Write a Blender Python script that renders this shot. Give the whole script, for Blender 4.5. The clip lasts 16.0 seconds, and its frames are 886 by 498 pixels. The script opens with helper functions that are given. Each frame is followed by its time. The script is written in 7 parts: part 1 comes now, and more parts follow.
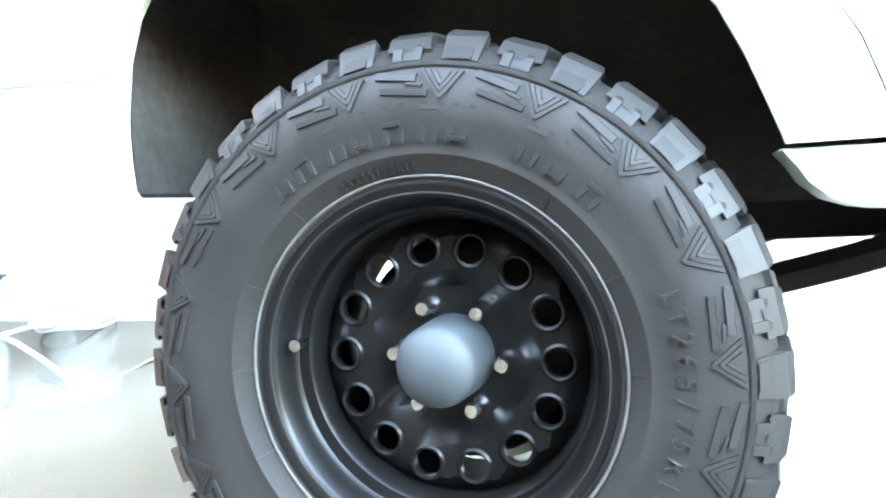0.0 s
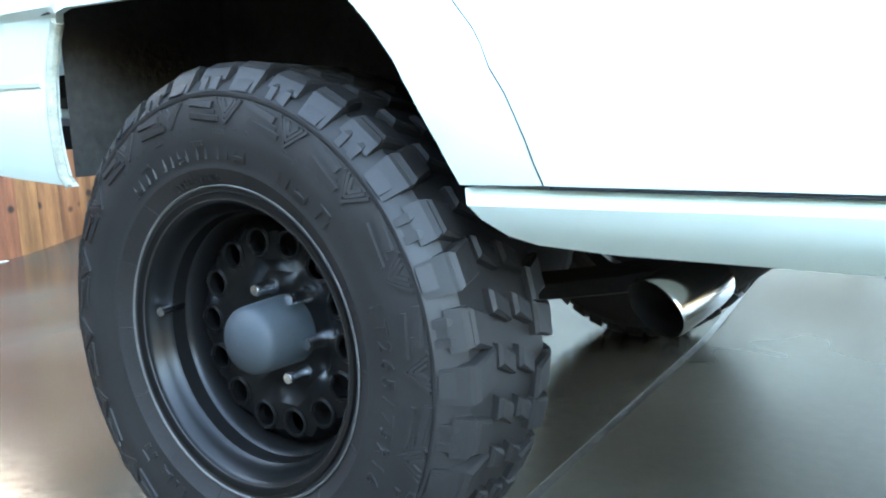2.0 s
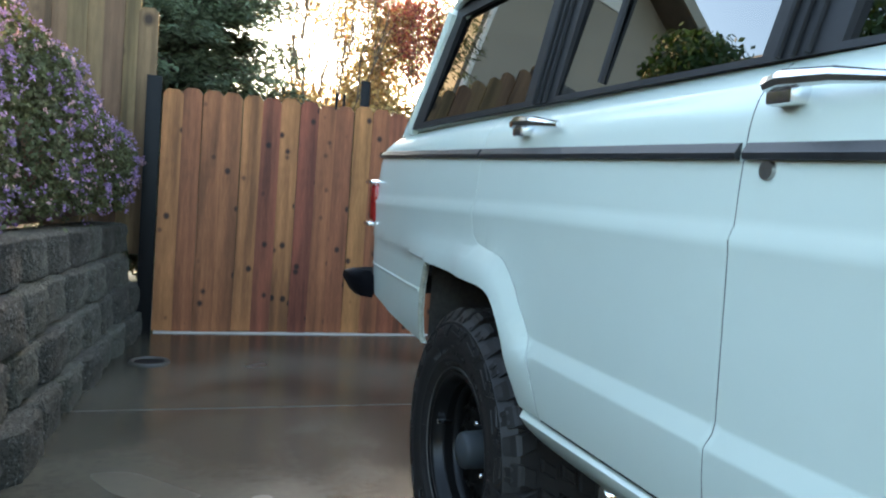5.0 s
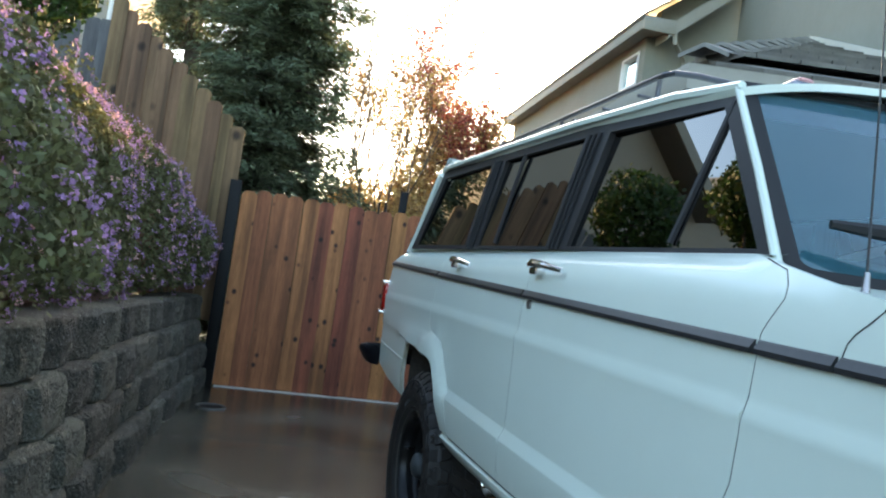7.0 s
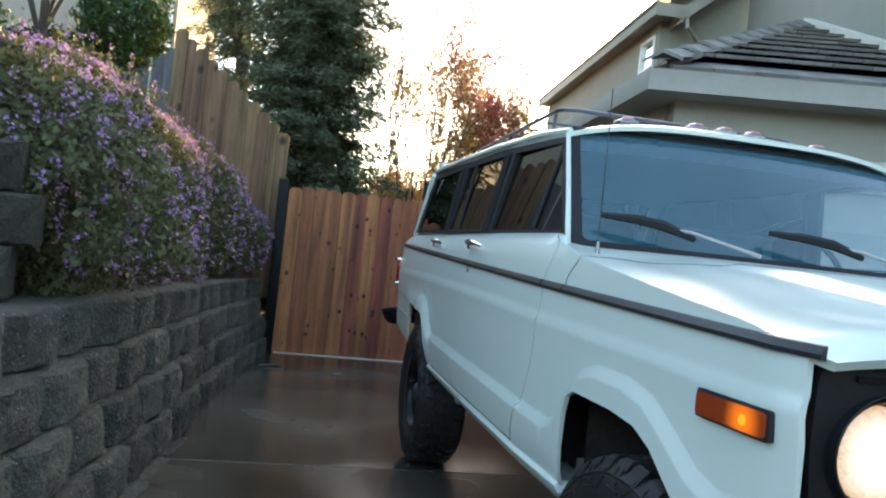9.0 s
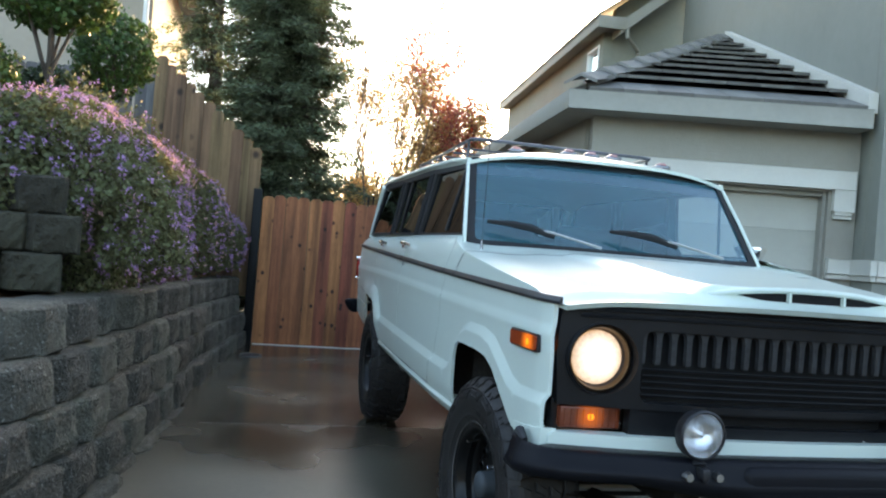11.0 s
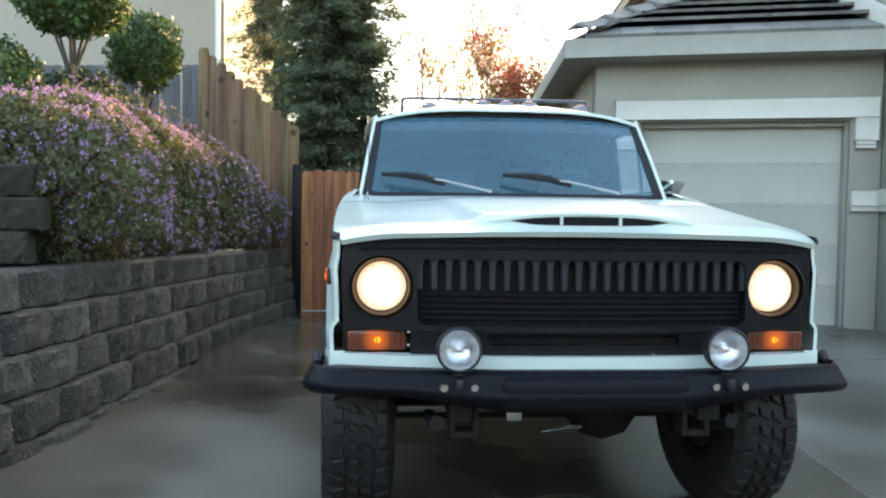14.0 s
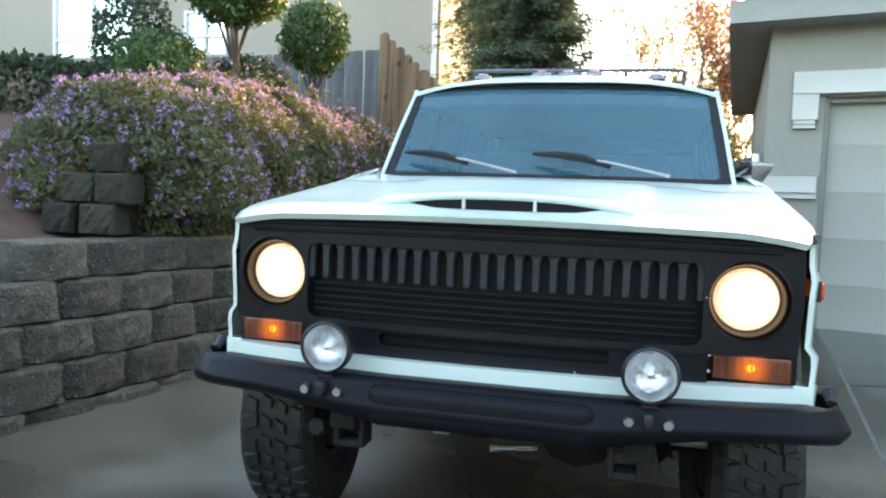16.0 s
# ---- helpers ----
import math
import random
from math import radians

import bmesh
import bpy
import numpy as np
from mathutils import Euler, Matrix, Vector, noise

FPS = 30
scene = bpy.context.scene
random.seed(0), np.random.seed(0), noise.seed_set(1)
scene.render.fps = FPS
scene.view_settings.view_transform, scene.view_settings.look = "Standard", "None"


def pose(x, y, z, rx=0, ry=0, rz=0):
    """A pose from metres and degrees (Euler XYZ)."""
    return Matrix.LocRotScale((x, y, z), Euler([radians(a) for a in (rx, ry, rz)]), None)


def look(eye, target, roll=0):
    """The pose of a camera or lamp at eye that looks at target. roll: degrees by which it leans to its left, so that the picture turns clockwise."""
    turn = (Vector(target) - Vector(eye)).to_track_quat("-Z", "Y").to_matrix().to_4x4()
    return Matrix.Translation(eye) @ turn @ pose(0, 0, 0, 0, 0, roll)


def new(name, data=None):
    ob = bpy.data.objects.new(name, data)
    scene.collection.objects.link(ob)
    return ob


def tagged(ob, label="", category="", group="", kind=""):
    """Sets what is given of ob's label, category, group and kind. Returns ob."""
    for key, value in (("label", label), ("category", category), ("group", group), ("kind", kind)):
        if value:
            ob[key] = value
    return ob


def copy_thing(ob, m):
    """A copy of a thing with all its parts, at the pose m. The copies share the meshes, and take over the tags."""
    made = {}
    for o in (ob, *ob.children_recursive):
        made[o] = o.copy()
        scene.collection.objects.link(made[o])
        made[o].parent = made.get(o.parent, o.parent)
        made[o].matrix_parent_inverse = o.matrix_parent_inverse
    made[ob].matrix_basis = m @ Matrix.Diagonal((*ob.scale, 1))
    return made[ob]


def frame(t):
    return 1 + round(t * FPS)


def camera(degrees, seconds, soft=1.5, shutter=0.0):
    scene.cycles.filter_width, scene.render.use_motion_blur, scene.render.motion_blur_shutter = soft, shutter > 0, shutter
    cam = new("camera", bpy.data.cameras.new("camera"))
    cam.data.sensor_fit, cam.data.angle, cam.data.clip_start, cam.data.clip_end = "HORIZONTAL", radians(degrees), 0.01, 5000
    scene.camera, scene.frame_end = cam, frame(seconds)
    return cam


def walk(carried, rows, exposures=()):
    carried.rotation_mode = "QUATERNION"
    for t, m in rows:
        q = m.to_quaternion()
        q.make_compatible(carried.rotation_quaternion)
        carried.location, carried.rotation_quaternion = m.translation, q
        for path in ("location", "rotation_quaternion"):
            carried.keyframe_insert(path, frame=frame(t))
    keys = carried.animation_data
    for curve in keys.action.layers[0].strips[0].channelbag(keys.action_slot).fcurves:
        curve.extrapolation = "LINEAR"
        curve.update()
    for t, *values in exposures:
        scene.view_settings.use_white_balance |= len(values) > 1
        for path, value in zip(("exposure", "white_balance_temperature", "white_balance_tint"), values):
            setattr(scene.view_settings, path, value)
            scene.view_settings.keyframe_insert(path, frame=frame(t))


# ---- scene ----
cam = camera(59.3, 16.0, soft=2.1)
PATH = [
    (0, (-1.743, 2.469, 0.582), (0.159, 3.077, 0.474), -3.2),
    (0.5, (-1.737, 2.348, 0.602), (0.113, 3.076, 0.39), -2.5),
    (1, (-1.728, 2.236, 0.616), (0.086, 3.043, 0.379), -1.3),
    (1.5, (-1.664, 2.09, 0.646), (0.081, 3.021, 0.349), -1.2),
    (2, (-1.625, 1.931, 0.689), (0.022, 3.022, 0.375), -2.0),
    (2.5, (-1.608, 1.779, 0.802), (-0.259, 3.218, 0.472), -4.2),
    (3, (-1.542, 1.628, 0.885), (-0.636, 3.382, 0.565), -4.3),
    (3.2, (-1.541, 1.57, 0.874), (-0.726, 3.372, 0.581), -3.2),
    (5.3, (-1.697, 0.657, 1.117), (-1.048, 2.546, 1.014), 5.4),
    (5.5, (-1.694, 0.536, 1.136), (-1.11, 2.447, 1.048), 5.6),
    (6, (-1.756, 0.235, 1.141), (-1.256, 2.172, 1.133), 6.8),
    (6.5, (-1.797, -0.092, 1.184), (-1.198, 1.815, 1.245), 7.6),
    (7, (-1.769, -0.416, 1.183), (-1.239, 1.511, 1.259), 8.2),
    (7.5, (-1.787, -0.703, 1.189), (-1.322, 1.241, 1.246), 7.5),
    (8, (-1.796, -1.031, 1.195), (-1.337, 0.915, 1.248), 6.7),
    (8.5, (-1.726, -1.372, 1.186), (-1.3, 0.581, 1.232), 6.3),
    (8.7, (-1.713, -1.483, 1.205), (-1.311, 0.476, 1.218), 6.1),
    (10.8, (-1.72, -2.62, 1.227), (-1.283, -0.669, 1.216), 4.9),
    (11, (-1.732, -2.719, 1.231), (-1.269, -0.774, 1.237), 4.6),
    (11.5, (-1.68, -2.929, 1.244), (-1.169, -0.995, 1.262), 3.0),
    (12, (-1.513, -3.089, 1.214), (-1.135, -1.125, 1.218), 2.5),
    (12.5, (-1.37, -3.177, 1.221), (-1.096, -1.196, 1.206), 2.7),
    (13, (-1.204, -3.158, 1.209), (-0.906, -1.181, 1.169), 2.2),
    (13.5, (-0.982, -3.139, 1.208), (-0.689, -1.161, 1.146), 1.8),
    (14, (-0.685, -3.143, 1.186), (-0.53, -1.151, 1.099), 0.7),
    (14.5, (-0.411, -3.106, 1.171), (-0.422, -1.109, 1.058), 0.3),
    (15, (-0.13, -3.015, 1.164), (-0.285, -1.023, 1.077), 0.7),
    (15.5, (0.142, -2.902, 1.17), (-0.179, -0.93, 1.075), 1.1),
    (16, (0.389, -2.71, 1.194), (-0.097, -0.775, 1.056), 2.0),
]
EXPOSURES = [(0.0, 7.35, 9200, 9), (1.0, 7.05, 8700, 8), (1.7, 6.6, 7800, 7), (2.2, 5.3, 7850, 6), (3.0, 4.4, 8200, 6), (5.5, 3.4, 7850, 5), (6.5, 3.15, 7800, 5), (8.5, 2.9, 7800, 6), (11.0, 3.0, 7950, 8), (14.5, 3.35, 8500, 9), (16.0, 3.55, 8500, 8)]
walk(cam, [(t, look(eye, target, roll)) for t, eye, target, roll in PATH], EXPOSURES)
# ---- light ----
SUN_AZ, SUN_EL = 31.0, 17.0          # degrees right of +Y, above the horizon
world = bpy.data.worlds.new("sky")
scene.world = world
world.use_nodes = True
wn = world.node_tree.nodes
sky = wn.new("ShaderNodeTexSky")
sky.sky_type, sky.sun_disc = "NISHITA", False
sky.sun_elevation, sky.sun_rotation = radians(SUN_EL), radians(SUN_AZ)
sky.air_density, sky.dust_density, sky.ozone_density = 0.9, 1.3, 1.6
world.node_tree.links.new(sky.outputs[0], wn["Background"].inputs[0])
wn["Background"].inputs[1].default_value = 0.14
sun_data = bpy.data.lights.new("sun", "SUN")
sun_data.energy, sun_data.angle, sun_data.color = 1.75, radians(0.8), (1.0, 0.70, 0.38)
sun = new("sun", sun_data)
sd = Vector((math.sin(radians(SUN_AZ)) * math.cos(radians(SUN_EL)), math.cos(radians(SUN_AZ)) * math.cos(radians(SUN_EL)), math.sin(radians(SUN_EL))))
sun.matrix_world = look(sd * 60, (0, 0, 0))

# ---- small tools ----
from mathutils.geometry import delaunay_2d_cdt
RNG = np.random.default_rng(7)
PLACE = {}


def thing(name, loc, label, category, group="", kind=""):
    ob = new(name)
    ob.empty_display_size = 0.1
    ob.location = loc
    PLACE[ob] = Vector(loc)
    return tagged(ob, label, category, group, kind)


def hang(ob, parent):
    if parent is not None:
        ob.parent = parent
        ob.matrix_parent_inverse = Matrix.Translation(-PLACE.get(parent, Vector((0, 0, 0))))
    return ob


def finish(me, material, smooth):
    if material is not None:
        for m in (material if isinstance(material, (list, tuple)) else [material]):
            me.materials.append(m)
    if smooth:
        me.polygons.foreach_set("use_smooth", [True] * len(me.polygons))
        if smooth is not True:
            me.set_sharp_from_angle(angle=radians(smooth))
    me.update()


def part(name, bm, material, parent=None, label="", smooth=40):
    me = bpy.data.meshes.new(name)
    bmesh.ops.recalc_face_normals(bm, faces=bm.faces)
    bm.to_mesh(me)
    bm.free()
    finish(me, material, smooth)
    ob = hang(new(name, me), parent)
    return tagged(ob, label)


def mesh_part(name, verts, faces, material, parent=None, label="", smooth=False):
    me = bpy.data.meshes.new(name)
    me.from_pydata([tuple(v) for v in verts], [], [tuple(f) for f in faces])
    finish(me, material, smooth)
    ob = hang(new(name, me), parent)
    return tagged(ob, label)


def quads_part(name, verts, material, parent=None, label=""):
    """verts: array (n, 4, 3), one quad each."""
    v = np.asarray(verts, dtype=np.float32).reshape(-1, 3)
    n = len(v) // 4
    me = bpy.data.meshes.new(name)
    me.vertices.add(4 * n)
    me.vertices.foreach_set("co", v.ravel())
    me.loops.add(4 * n)
    me.loops.foreach_set("vertex_index", np.arange(4 * n, dtype=np.int32))
    me.polygons.add(n)
    me.polygons.foreach_set("loop_start", np.arange(0, 4 * n, 4, dtype=np.int32))
    me.update(calc_edges=True)
    finish(me, material, False)
    ob = hang(new(name, me), parent)
    return tagged(ob, label)


def box(bm, x0, x1, y0, y1, z0, z1, bevel=0.0, seg=2, m=None):
    r = bmesh.ops.create_cube(bm, size=1.0)
    vs = r["verts"]
    for v in vs:
        v.co = Vector(((x0 + x1) / 2 + v.co.x * (x1 - x0), (y0 + y1) / 2 + v.co.y * (y1 - y0), (z0 + z1) / 2 + v.co.z * (z1 - z0)))
    if m is not None:
        for v in vs:
            v.co = m @ v.co
    if bevel > 0:
        es = list({e for v in vs for e in v.link_edges})
        bmesh.ops.bevel(bm, geom=es, offset=bevel, segments=seg, affect="EDGES", profile=0.5)
    return bm


def cyl(bm, a, b, r0, r1=None, seg=24, caps=True):
    a, b = Vector(a), Vector(b)
    r1 = r0 if r1 is None else r1
    d = b - a
    m = Matrix.Translation((a + b) / 2) @ d.to_track_quat("Z", "Y").to_matrix().to_4x4()
    bmesh.ops.create_cone(bm, cap_ends=caps, segments=seg, radius1=r0, radius2=r1, depth=d.length, matrix=m)
    return bm


def tube(bm, pts, r, seg=8, caps=True):
    """A pipe along points; r: one radius or one a point."""
    pts = [Vector(p) for p in pts]
    rs = r if isinstance(r, (list, tuple)) else [r] * len(pts)
    rings, up = [], None
    for i, p in enumerate(pts):
        d = (pts[min(i + 1, len(pts) - 1)] - pts[max(i - 1, 0)]).normalized()
        if up is None:
            up = d.orthogonal().normalized()
        up = (up - d * up.dot(d))
        up = up.normalized() if up.length > 1e-6 else d.orthogonal().normalized()
        side = d.cross(up)
        rings.append([bm.verts.new(p + (up * math.cos(2 * math.pi * k / seg) + side * math.sin(2 * math.pi * k / seg)) * rs[i]) for k in range(seg)])
    for a, b in zip(rings, rings[1:]):
        for k in range(seg):
            bm.faces.new((a[k], a[(k + 1) % seg], b[(k + 1) % seg], b[k]))
    if caps:
        bm.faces.new(rings[0][::-1])
        bm.faces.new(rings[-1])
    return bm


def lathe(bm, profile, seg=64, axis="X", at=(0, 0, 0)):
    """profile: (along the axis, radius)."""
    rings = []
    at = Vector(at)
    for a, r in profile:
        ring = []
        for k in range(seg):
            t = 2 * math.pi * k / seg
            c, s = r * math.cos(t), r * math.sin(t)
            ring.append(bm.verts.new(at + Vector({"X": (a, c, s), "Y": (c, a, s), "Z": (c, s, a)}[axis])))
        rings.append(ring)
    for a, b in zip(rings, rings[1:]):
        for k in range(seg):
            bm.faces.new((a[k], a[(k + 1) % seg], b[(k + 1) % seg], b[k]))
    return bm


def inside(p, poly):
    x, y, hit = p[0], p[1], False
    for (x1, y1), (x2, y2) in zip(poly, poly[1:] + poly[:1]):
        if (y1 > y) != (y2 > y) and x < (x2 - x1) * (y - y1) / (y2 - y1) + x1:
            hit = not hit
    return hit


def dense(poly, step):
    out = []
    for a, b in zip(poly, poly[1:] + poly[:1]):
        n = max(1, int(math.hypot(b[0] - a[0], b[1] - a[1]) / step))
        out += [(a[0] + (b[0] - a[0]) * k / n, a[1] + (b[1] - a[1]) * k / n) for k in range(n)]
    return out


def sheet(bm, outer, lift, holes=(), step=0.05, thick=None, extra=(), lines=()):
    """A skin over a 2D outline with holes, lifted into space by lift(u, v); thick: a vector for its turned-in edge."""
    fine = min(step, 0.02) if lines else step
    loops = [dense(outer, fine)] + [dense(list(h), fine) for h in holes]
    pts, edges = [], []
    for lp in loops:
        o = len(pts)
        pts += lp
        edges += [(o + i, o + (i + 1) % len(lp)) for i in range(len(lp))]
    us, vs = [p[0] for p in outer], [p[1] for p in outer]
    ring = len(pts)
    rows = sorted(set(np.round(np.arange(min(vs) + step, max(vs), step), 4)) | set(extra))
    for v in rows:
        for u in np.arange(min(us) + step * 0.53, max(us), step):
            q = (float(u), float(v))
            if inside(q, loops[0]) and not any(inside(q, h) for h in loops[1:]):
                if min((q[0] - p[0]) ** 2 + (q[1] - p[1]) ** 2 for p in pts[:ring]) > (0.35 * step) ** 2 and not (lines and min((q[0] - p[0]) ** 2 + (q[1] - p[1]) ** 2 for p in lines) < (0.5 * step) ** 2):
                    pts.append(q)
    for q in lines:
        if inside(q, loops[0]) and not any(inside(q, h) for h in loops[1:]):
            if min((q[0] - p[0]) ** 2 + (q[1] - p[1]) ** 2 for p in pts[:ring]) > 0.004 ** 2:
                pts.append(q)
    ov, oe, of, *_ = delaunay_2d_cdt([Vector(p) for p in pts], edges, [], 0, 1e-6)
    vv = [bm.verts.new(lift(p[0], p[1])) for p in ov]
    faces = []
    for f in of:
        c = (sum(ov[i][0] for i in f) / len(f), sum(ov[i][1] for i in f) / len(f))
        if inside(c, loops[0]) and not any(inside(c, h) for h in loops[1:]):
            faces.append(bm.faces.new([vv[i] for i in f]))
    for v in [v for v in vv if not v.link_faces]:
        bm.verts.remove(v)
    if thick is not None:
        es = [e for e in {e for f in faces for e in f.edges} if len(e.link_faces) == 1]
        r = bmesh.ops.extrude_edge_only(bm, edges=es)
        for g in r["geom"]:
            if isinstance(g, bmesh.types.BMVert):
                t = thick(g.co) if callable(thick) else Vector(thick)
                g.co += t
    return bm


def lerp_table(x, table):
    return float(np.interp(x, [t[0] for t in table], [t[1] for t in table]))


def rounded(x0, x1, y0, y1, r, n=5):
    out = []
    for cx, cy, a in ((x1 - r, y1 - r, 0), (x0 + r, y1 - r, 90), (x0 + r, y0 + r, 180), (x1 - r, y0 + r, 270)):
        out += [(cx + r * math.cos(radians(a + 90 * k / n)), cy + r * math.sin(radians(a + 90 * k / n))) for k in range(n + 1)]
    return out


def circle(cx, cy, r, n=24):
    return [(cx + r * math.cos(2 * math.pi * k / n), cy + r * math.sin(2 * math.pi * k / n)) for k in range(n)]

# ---- materials ----
def mat(name, col, rough=0.5, metal=0.0, var=0.12, scale=6.0, fine=60.0, bump=0.0, bscale=80.0, coat=0.0, col2=None, rnd=0.0, rvar=0.0, island=0.0,
        emit=0.0, trans=0.0, ior=1.45, spec=0.5, stretch=None, sss=0.0, emit_col=None):
    m = bpy.data.materials.new(name)
    m.use_nodes = True
    nt = m.node_tree
    N, L = nt.nodes, nt.links
    b = N["Principled BSDF"]
    b.inputs["Metallic"].default_value = metal
    b.inputs["IOR"].default_value = ior
    b.inputs["Specular IOR Level"].default_value = spec
    b.inputs["Coat Weight"].default_value = coat
    b.inputs["Coat Roughness"].default_value = 0.05
    b.inputs["Transmission Weight"].default_value = trans
    if emit:
        b.inputs["Emission Color"].default_value = (*(emit_col or col), 1)
        b.inputs["Emission Strength"].default_value = emit
    co = N.new("ShaderNodeTexCoord").outputs["Object"]
    if stretch:
        mp = N.new("ShaderNodeMapping")
        mp.inputs["Scale"].default_value = stretch
        L.new(co, mp.inputs["Vector"])
        co = mp.outputs[0]

    def noise_at(s, detail=5.0, r=0.6):
        n = N.new("ShaderNodeTexNoise")
        n.inputs["Scale"].default_value, n.inputs["Detail"].default_value, n.inputs["Roughness"].default_value = s, detail, r
        L.new(co, n.inputs["Vector"])
        return n.outputs["Fac"]

    def maths(op, a, c):
        n = N.new("ShaderNodeMath")
        n.operation = op
        for i, v in enumerate((a, c)):
            if isinstance(v, (int, float)):
                n.inputs[i].default_value = v
            else:
                L.new(v, n.inputs[i])
        return n.outputs[0]

    big, small = noise_at(scale), noise_at(fine)
    f = maths("ADD", maths("MULTIPLY", big, 0.65), maths("MULTIPLY", small, 0.35))
    ramp = N.new("ShaderNodeValToRGB")
    e = ramp.color_ramp.elements
    e[0].position, e[1].position = 0.3, 0.7
    lo = [c * (1 - var) for c in col]
    hi = col2 if col2 else [min(1, c * (1 + var)) for c in col]
    e[0].color, e[1].color = (*lo, 1), (*hi, 1)
    L.new(f, ramp.inputs[0])
    out = ramp.outputs[0]
    if rnd or island:
        if island:
            r = N.new("ShaderNodeNewGeometry").outputs["Random Per Island"]
            amt = island
        else:
            r = N.new("ShaderNodeObjectInfo").outputs["Random"]
            amt = rnd
        hsv = N.new("ShaderNodeHueSaturation")
        L.new(maths("ADD", maths("MULTIPLY", r, 2 * amt), 1 - amt), hsv.inputs["Value"])
        L.new(maths("ADD", maths("MULTIPLY", r, 0.03), 0.485), hsv.inputs["Hue"])
        L.new(out, hsv.inputs["Color"])
        out = hsv.outputs[0]
    L.new(out, b.inputs["Base Color"])
    if rvar:
        L.new(maths("ADD", maths("MULTIPLY", f, 2 * rvar), rough - rvar), b.inputs["Roughness"])
    else:
        b.inputs["Roughness"].default_value = rough
    if bump:
        bp = N.new("ShaderNodeBump")
        bp.inputs["Strength"].default_value, bp.inputs["Distance"].default_value = min(1, bump), 0.01 * max(1, bump)
        L.new(noise_at(bscale, 4.0), bp.inputs["Height"])
        L.new(bp.outputs[0], b.inputs["Normal"])
    return m


M = {}
M["paint"] = mat("white paint", (0.63, 0.705, 0.625), 0.30, var=0.025, scale=1.2, fine=9, coat=0.6)
M["paint"].node_tree.nodes["Principled BSDF"].inputs["Coat Roughness"].default_value = 0.16
M["black_paint"] = mat("satin black paint", (0.011, 0.011, 0.012), 0.36, spec=0.22, var=0.3, scale=5, fine=90, rvar=0.12, bump=0.05, bscale=200)
M["trim"] = mat("black trim", (0.016, 0.016, 0.018), 0.5, var=0.3, scale=12, fine=120)
M["moulding"] = mat("weathered black moulding", (0.030, 0.030, 0.032), 0.34, var=0.35, scale=14, fine=120, rvar=0.1)
M["rubber_seal"] = mat("rubber seal", (0.01, 0.01, 0.011), 0.7, var=0.2)
M["bumper"] = mat("textured black bumper", (0.006, 0.006, 0.008), 0.44, spec=0.16, var=0.25, scale=9, fine=200, bump=0.15, bscale=300, rvar=0.08)
M["under"] = mat("underbody black", (0.021, 0.0195, 0.018), 0.85, spec=0.2, var=0.4, scale=4, fine=60, bump=0.3, bscale=60)
# dusty, and its base colour raised further to hold lens haze
M["well"] = mat("dusty haze-lifted wheel housing", (0.050, 0.046, 0.041), 0.9, spec=0.2, var=0.5, scale=5, fine=60, bump=0.3, bscale=60)
M["rubber"] = mat("tyre rubber", (0.0195, 0.0175, 0.0165), 0.50, spec=0.36, var=0.35, scale=9, fine=140, bump=0.06, bscale=220, rvar=0.1)
M["dusty"] = mat("dusty rubber", (0.085, 0.078, 0.070), 0.8, var=0.5, scale=14, fine=90)
M["wheel"] = mat("black wheel enamel", (0.0060, 0.0057, 0.0055), 0.30, spec=0.26, var=0.2, scale=10, fine=90, rvar=0.05)
M["cap"] = mat("grey hub cap plastic", (0.043, 0.050, 0.054), 0.55, var=0.15, scale=18, fine=150, bump=0.06, bscale=250)
M["arch_lip"] = mat("dirty cream paint edge", (0.42, 0.42, 0.33), 0.7, var=0.45, scale=30, fine=140, bump=0.4, bscale=120)
M["chrome"] = mat("chrome", (0.82, 0.82, 0.83), 0.16, 1.0, var=0.05, rvar=0.04)
M["dark_chrome"] = mat("tarnished dark chrome", (0.22, 0.22, 0.24), 0.25, 1.0, var=0.15, scale=30)
M["steel"] = mat("dull steel", (0.45, 0.44, 0.42), 0.35, 1.0, var=0.2, scale=20)
M["rust"] = mat("grimy steel", (0.012, 0.0105, 0.009), 0.8, 0.2, var=0.4, scale=20, fine=120, bump=0.3, bscale=120)


def glowing(m, centre, r0, r1, near, far, power):
    """Adds a glow that fades with the distance from a bulb; the lamps of both sides share it."""
    nt = m.node_tree
    N, L = nt.nodes, nt.links
    mirror = N.new("ShaderNodeVectorMath")
    mirror.operation = "ABSOLUTE"
    L.new(N.new("ShaderNodeTexCoord").outputs["Object"], mirror.inputs[0])
    off = N.new("ShaderNodeVectorMath")
    off.operation = "DISTANCE"
    off.inputs[1].default_value = [abs(c) for c in centre]
    L.new(mirror.outputs[0], off.inputs[0])
    fade = N.new("ShaderNodeMapRange")
    fade.interpolation_type = "SMOOTHSTEP"
    fade.inputs["From Min"].default_value, fade.inputs["From Max"].default_value = r0, r1
    L.new(off.outputs["Value"], fade.inputs["Value"])
    mix = N.new("ShaderNodeMix")
    mix.data_type = "RGBA"
    mix.inputs["A"].default_value, mix.inputs["B"].default_value = (*near, 1), (*far, 1)
    L.new(fade.outputs[0], mix.inputs["Factor"])
    b = N["Principled BSDF"]
    L.new(mix.outputs["Result"], b.inputs["Emission Color"])
    b.inputs["Emission Strength"].default_value = power


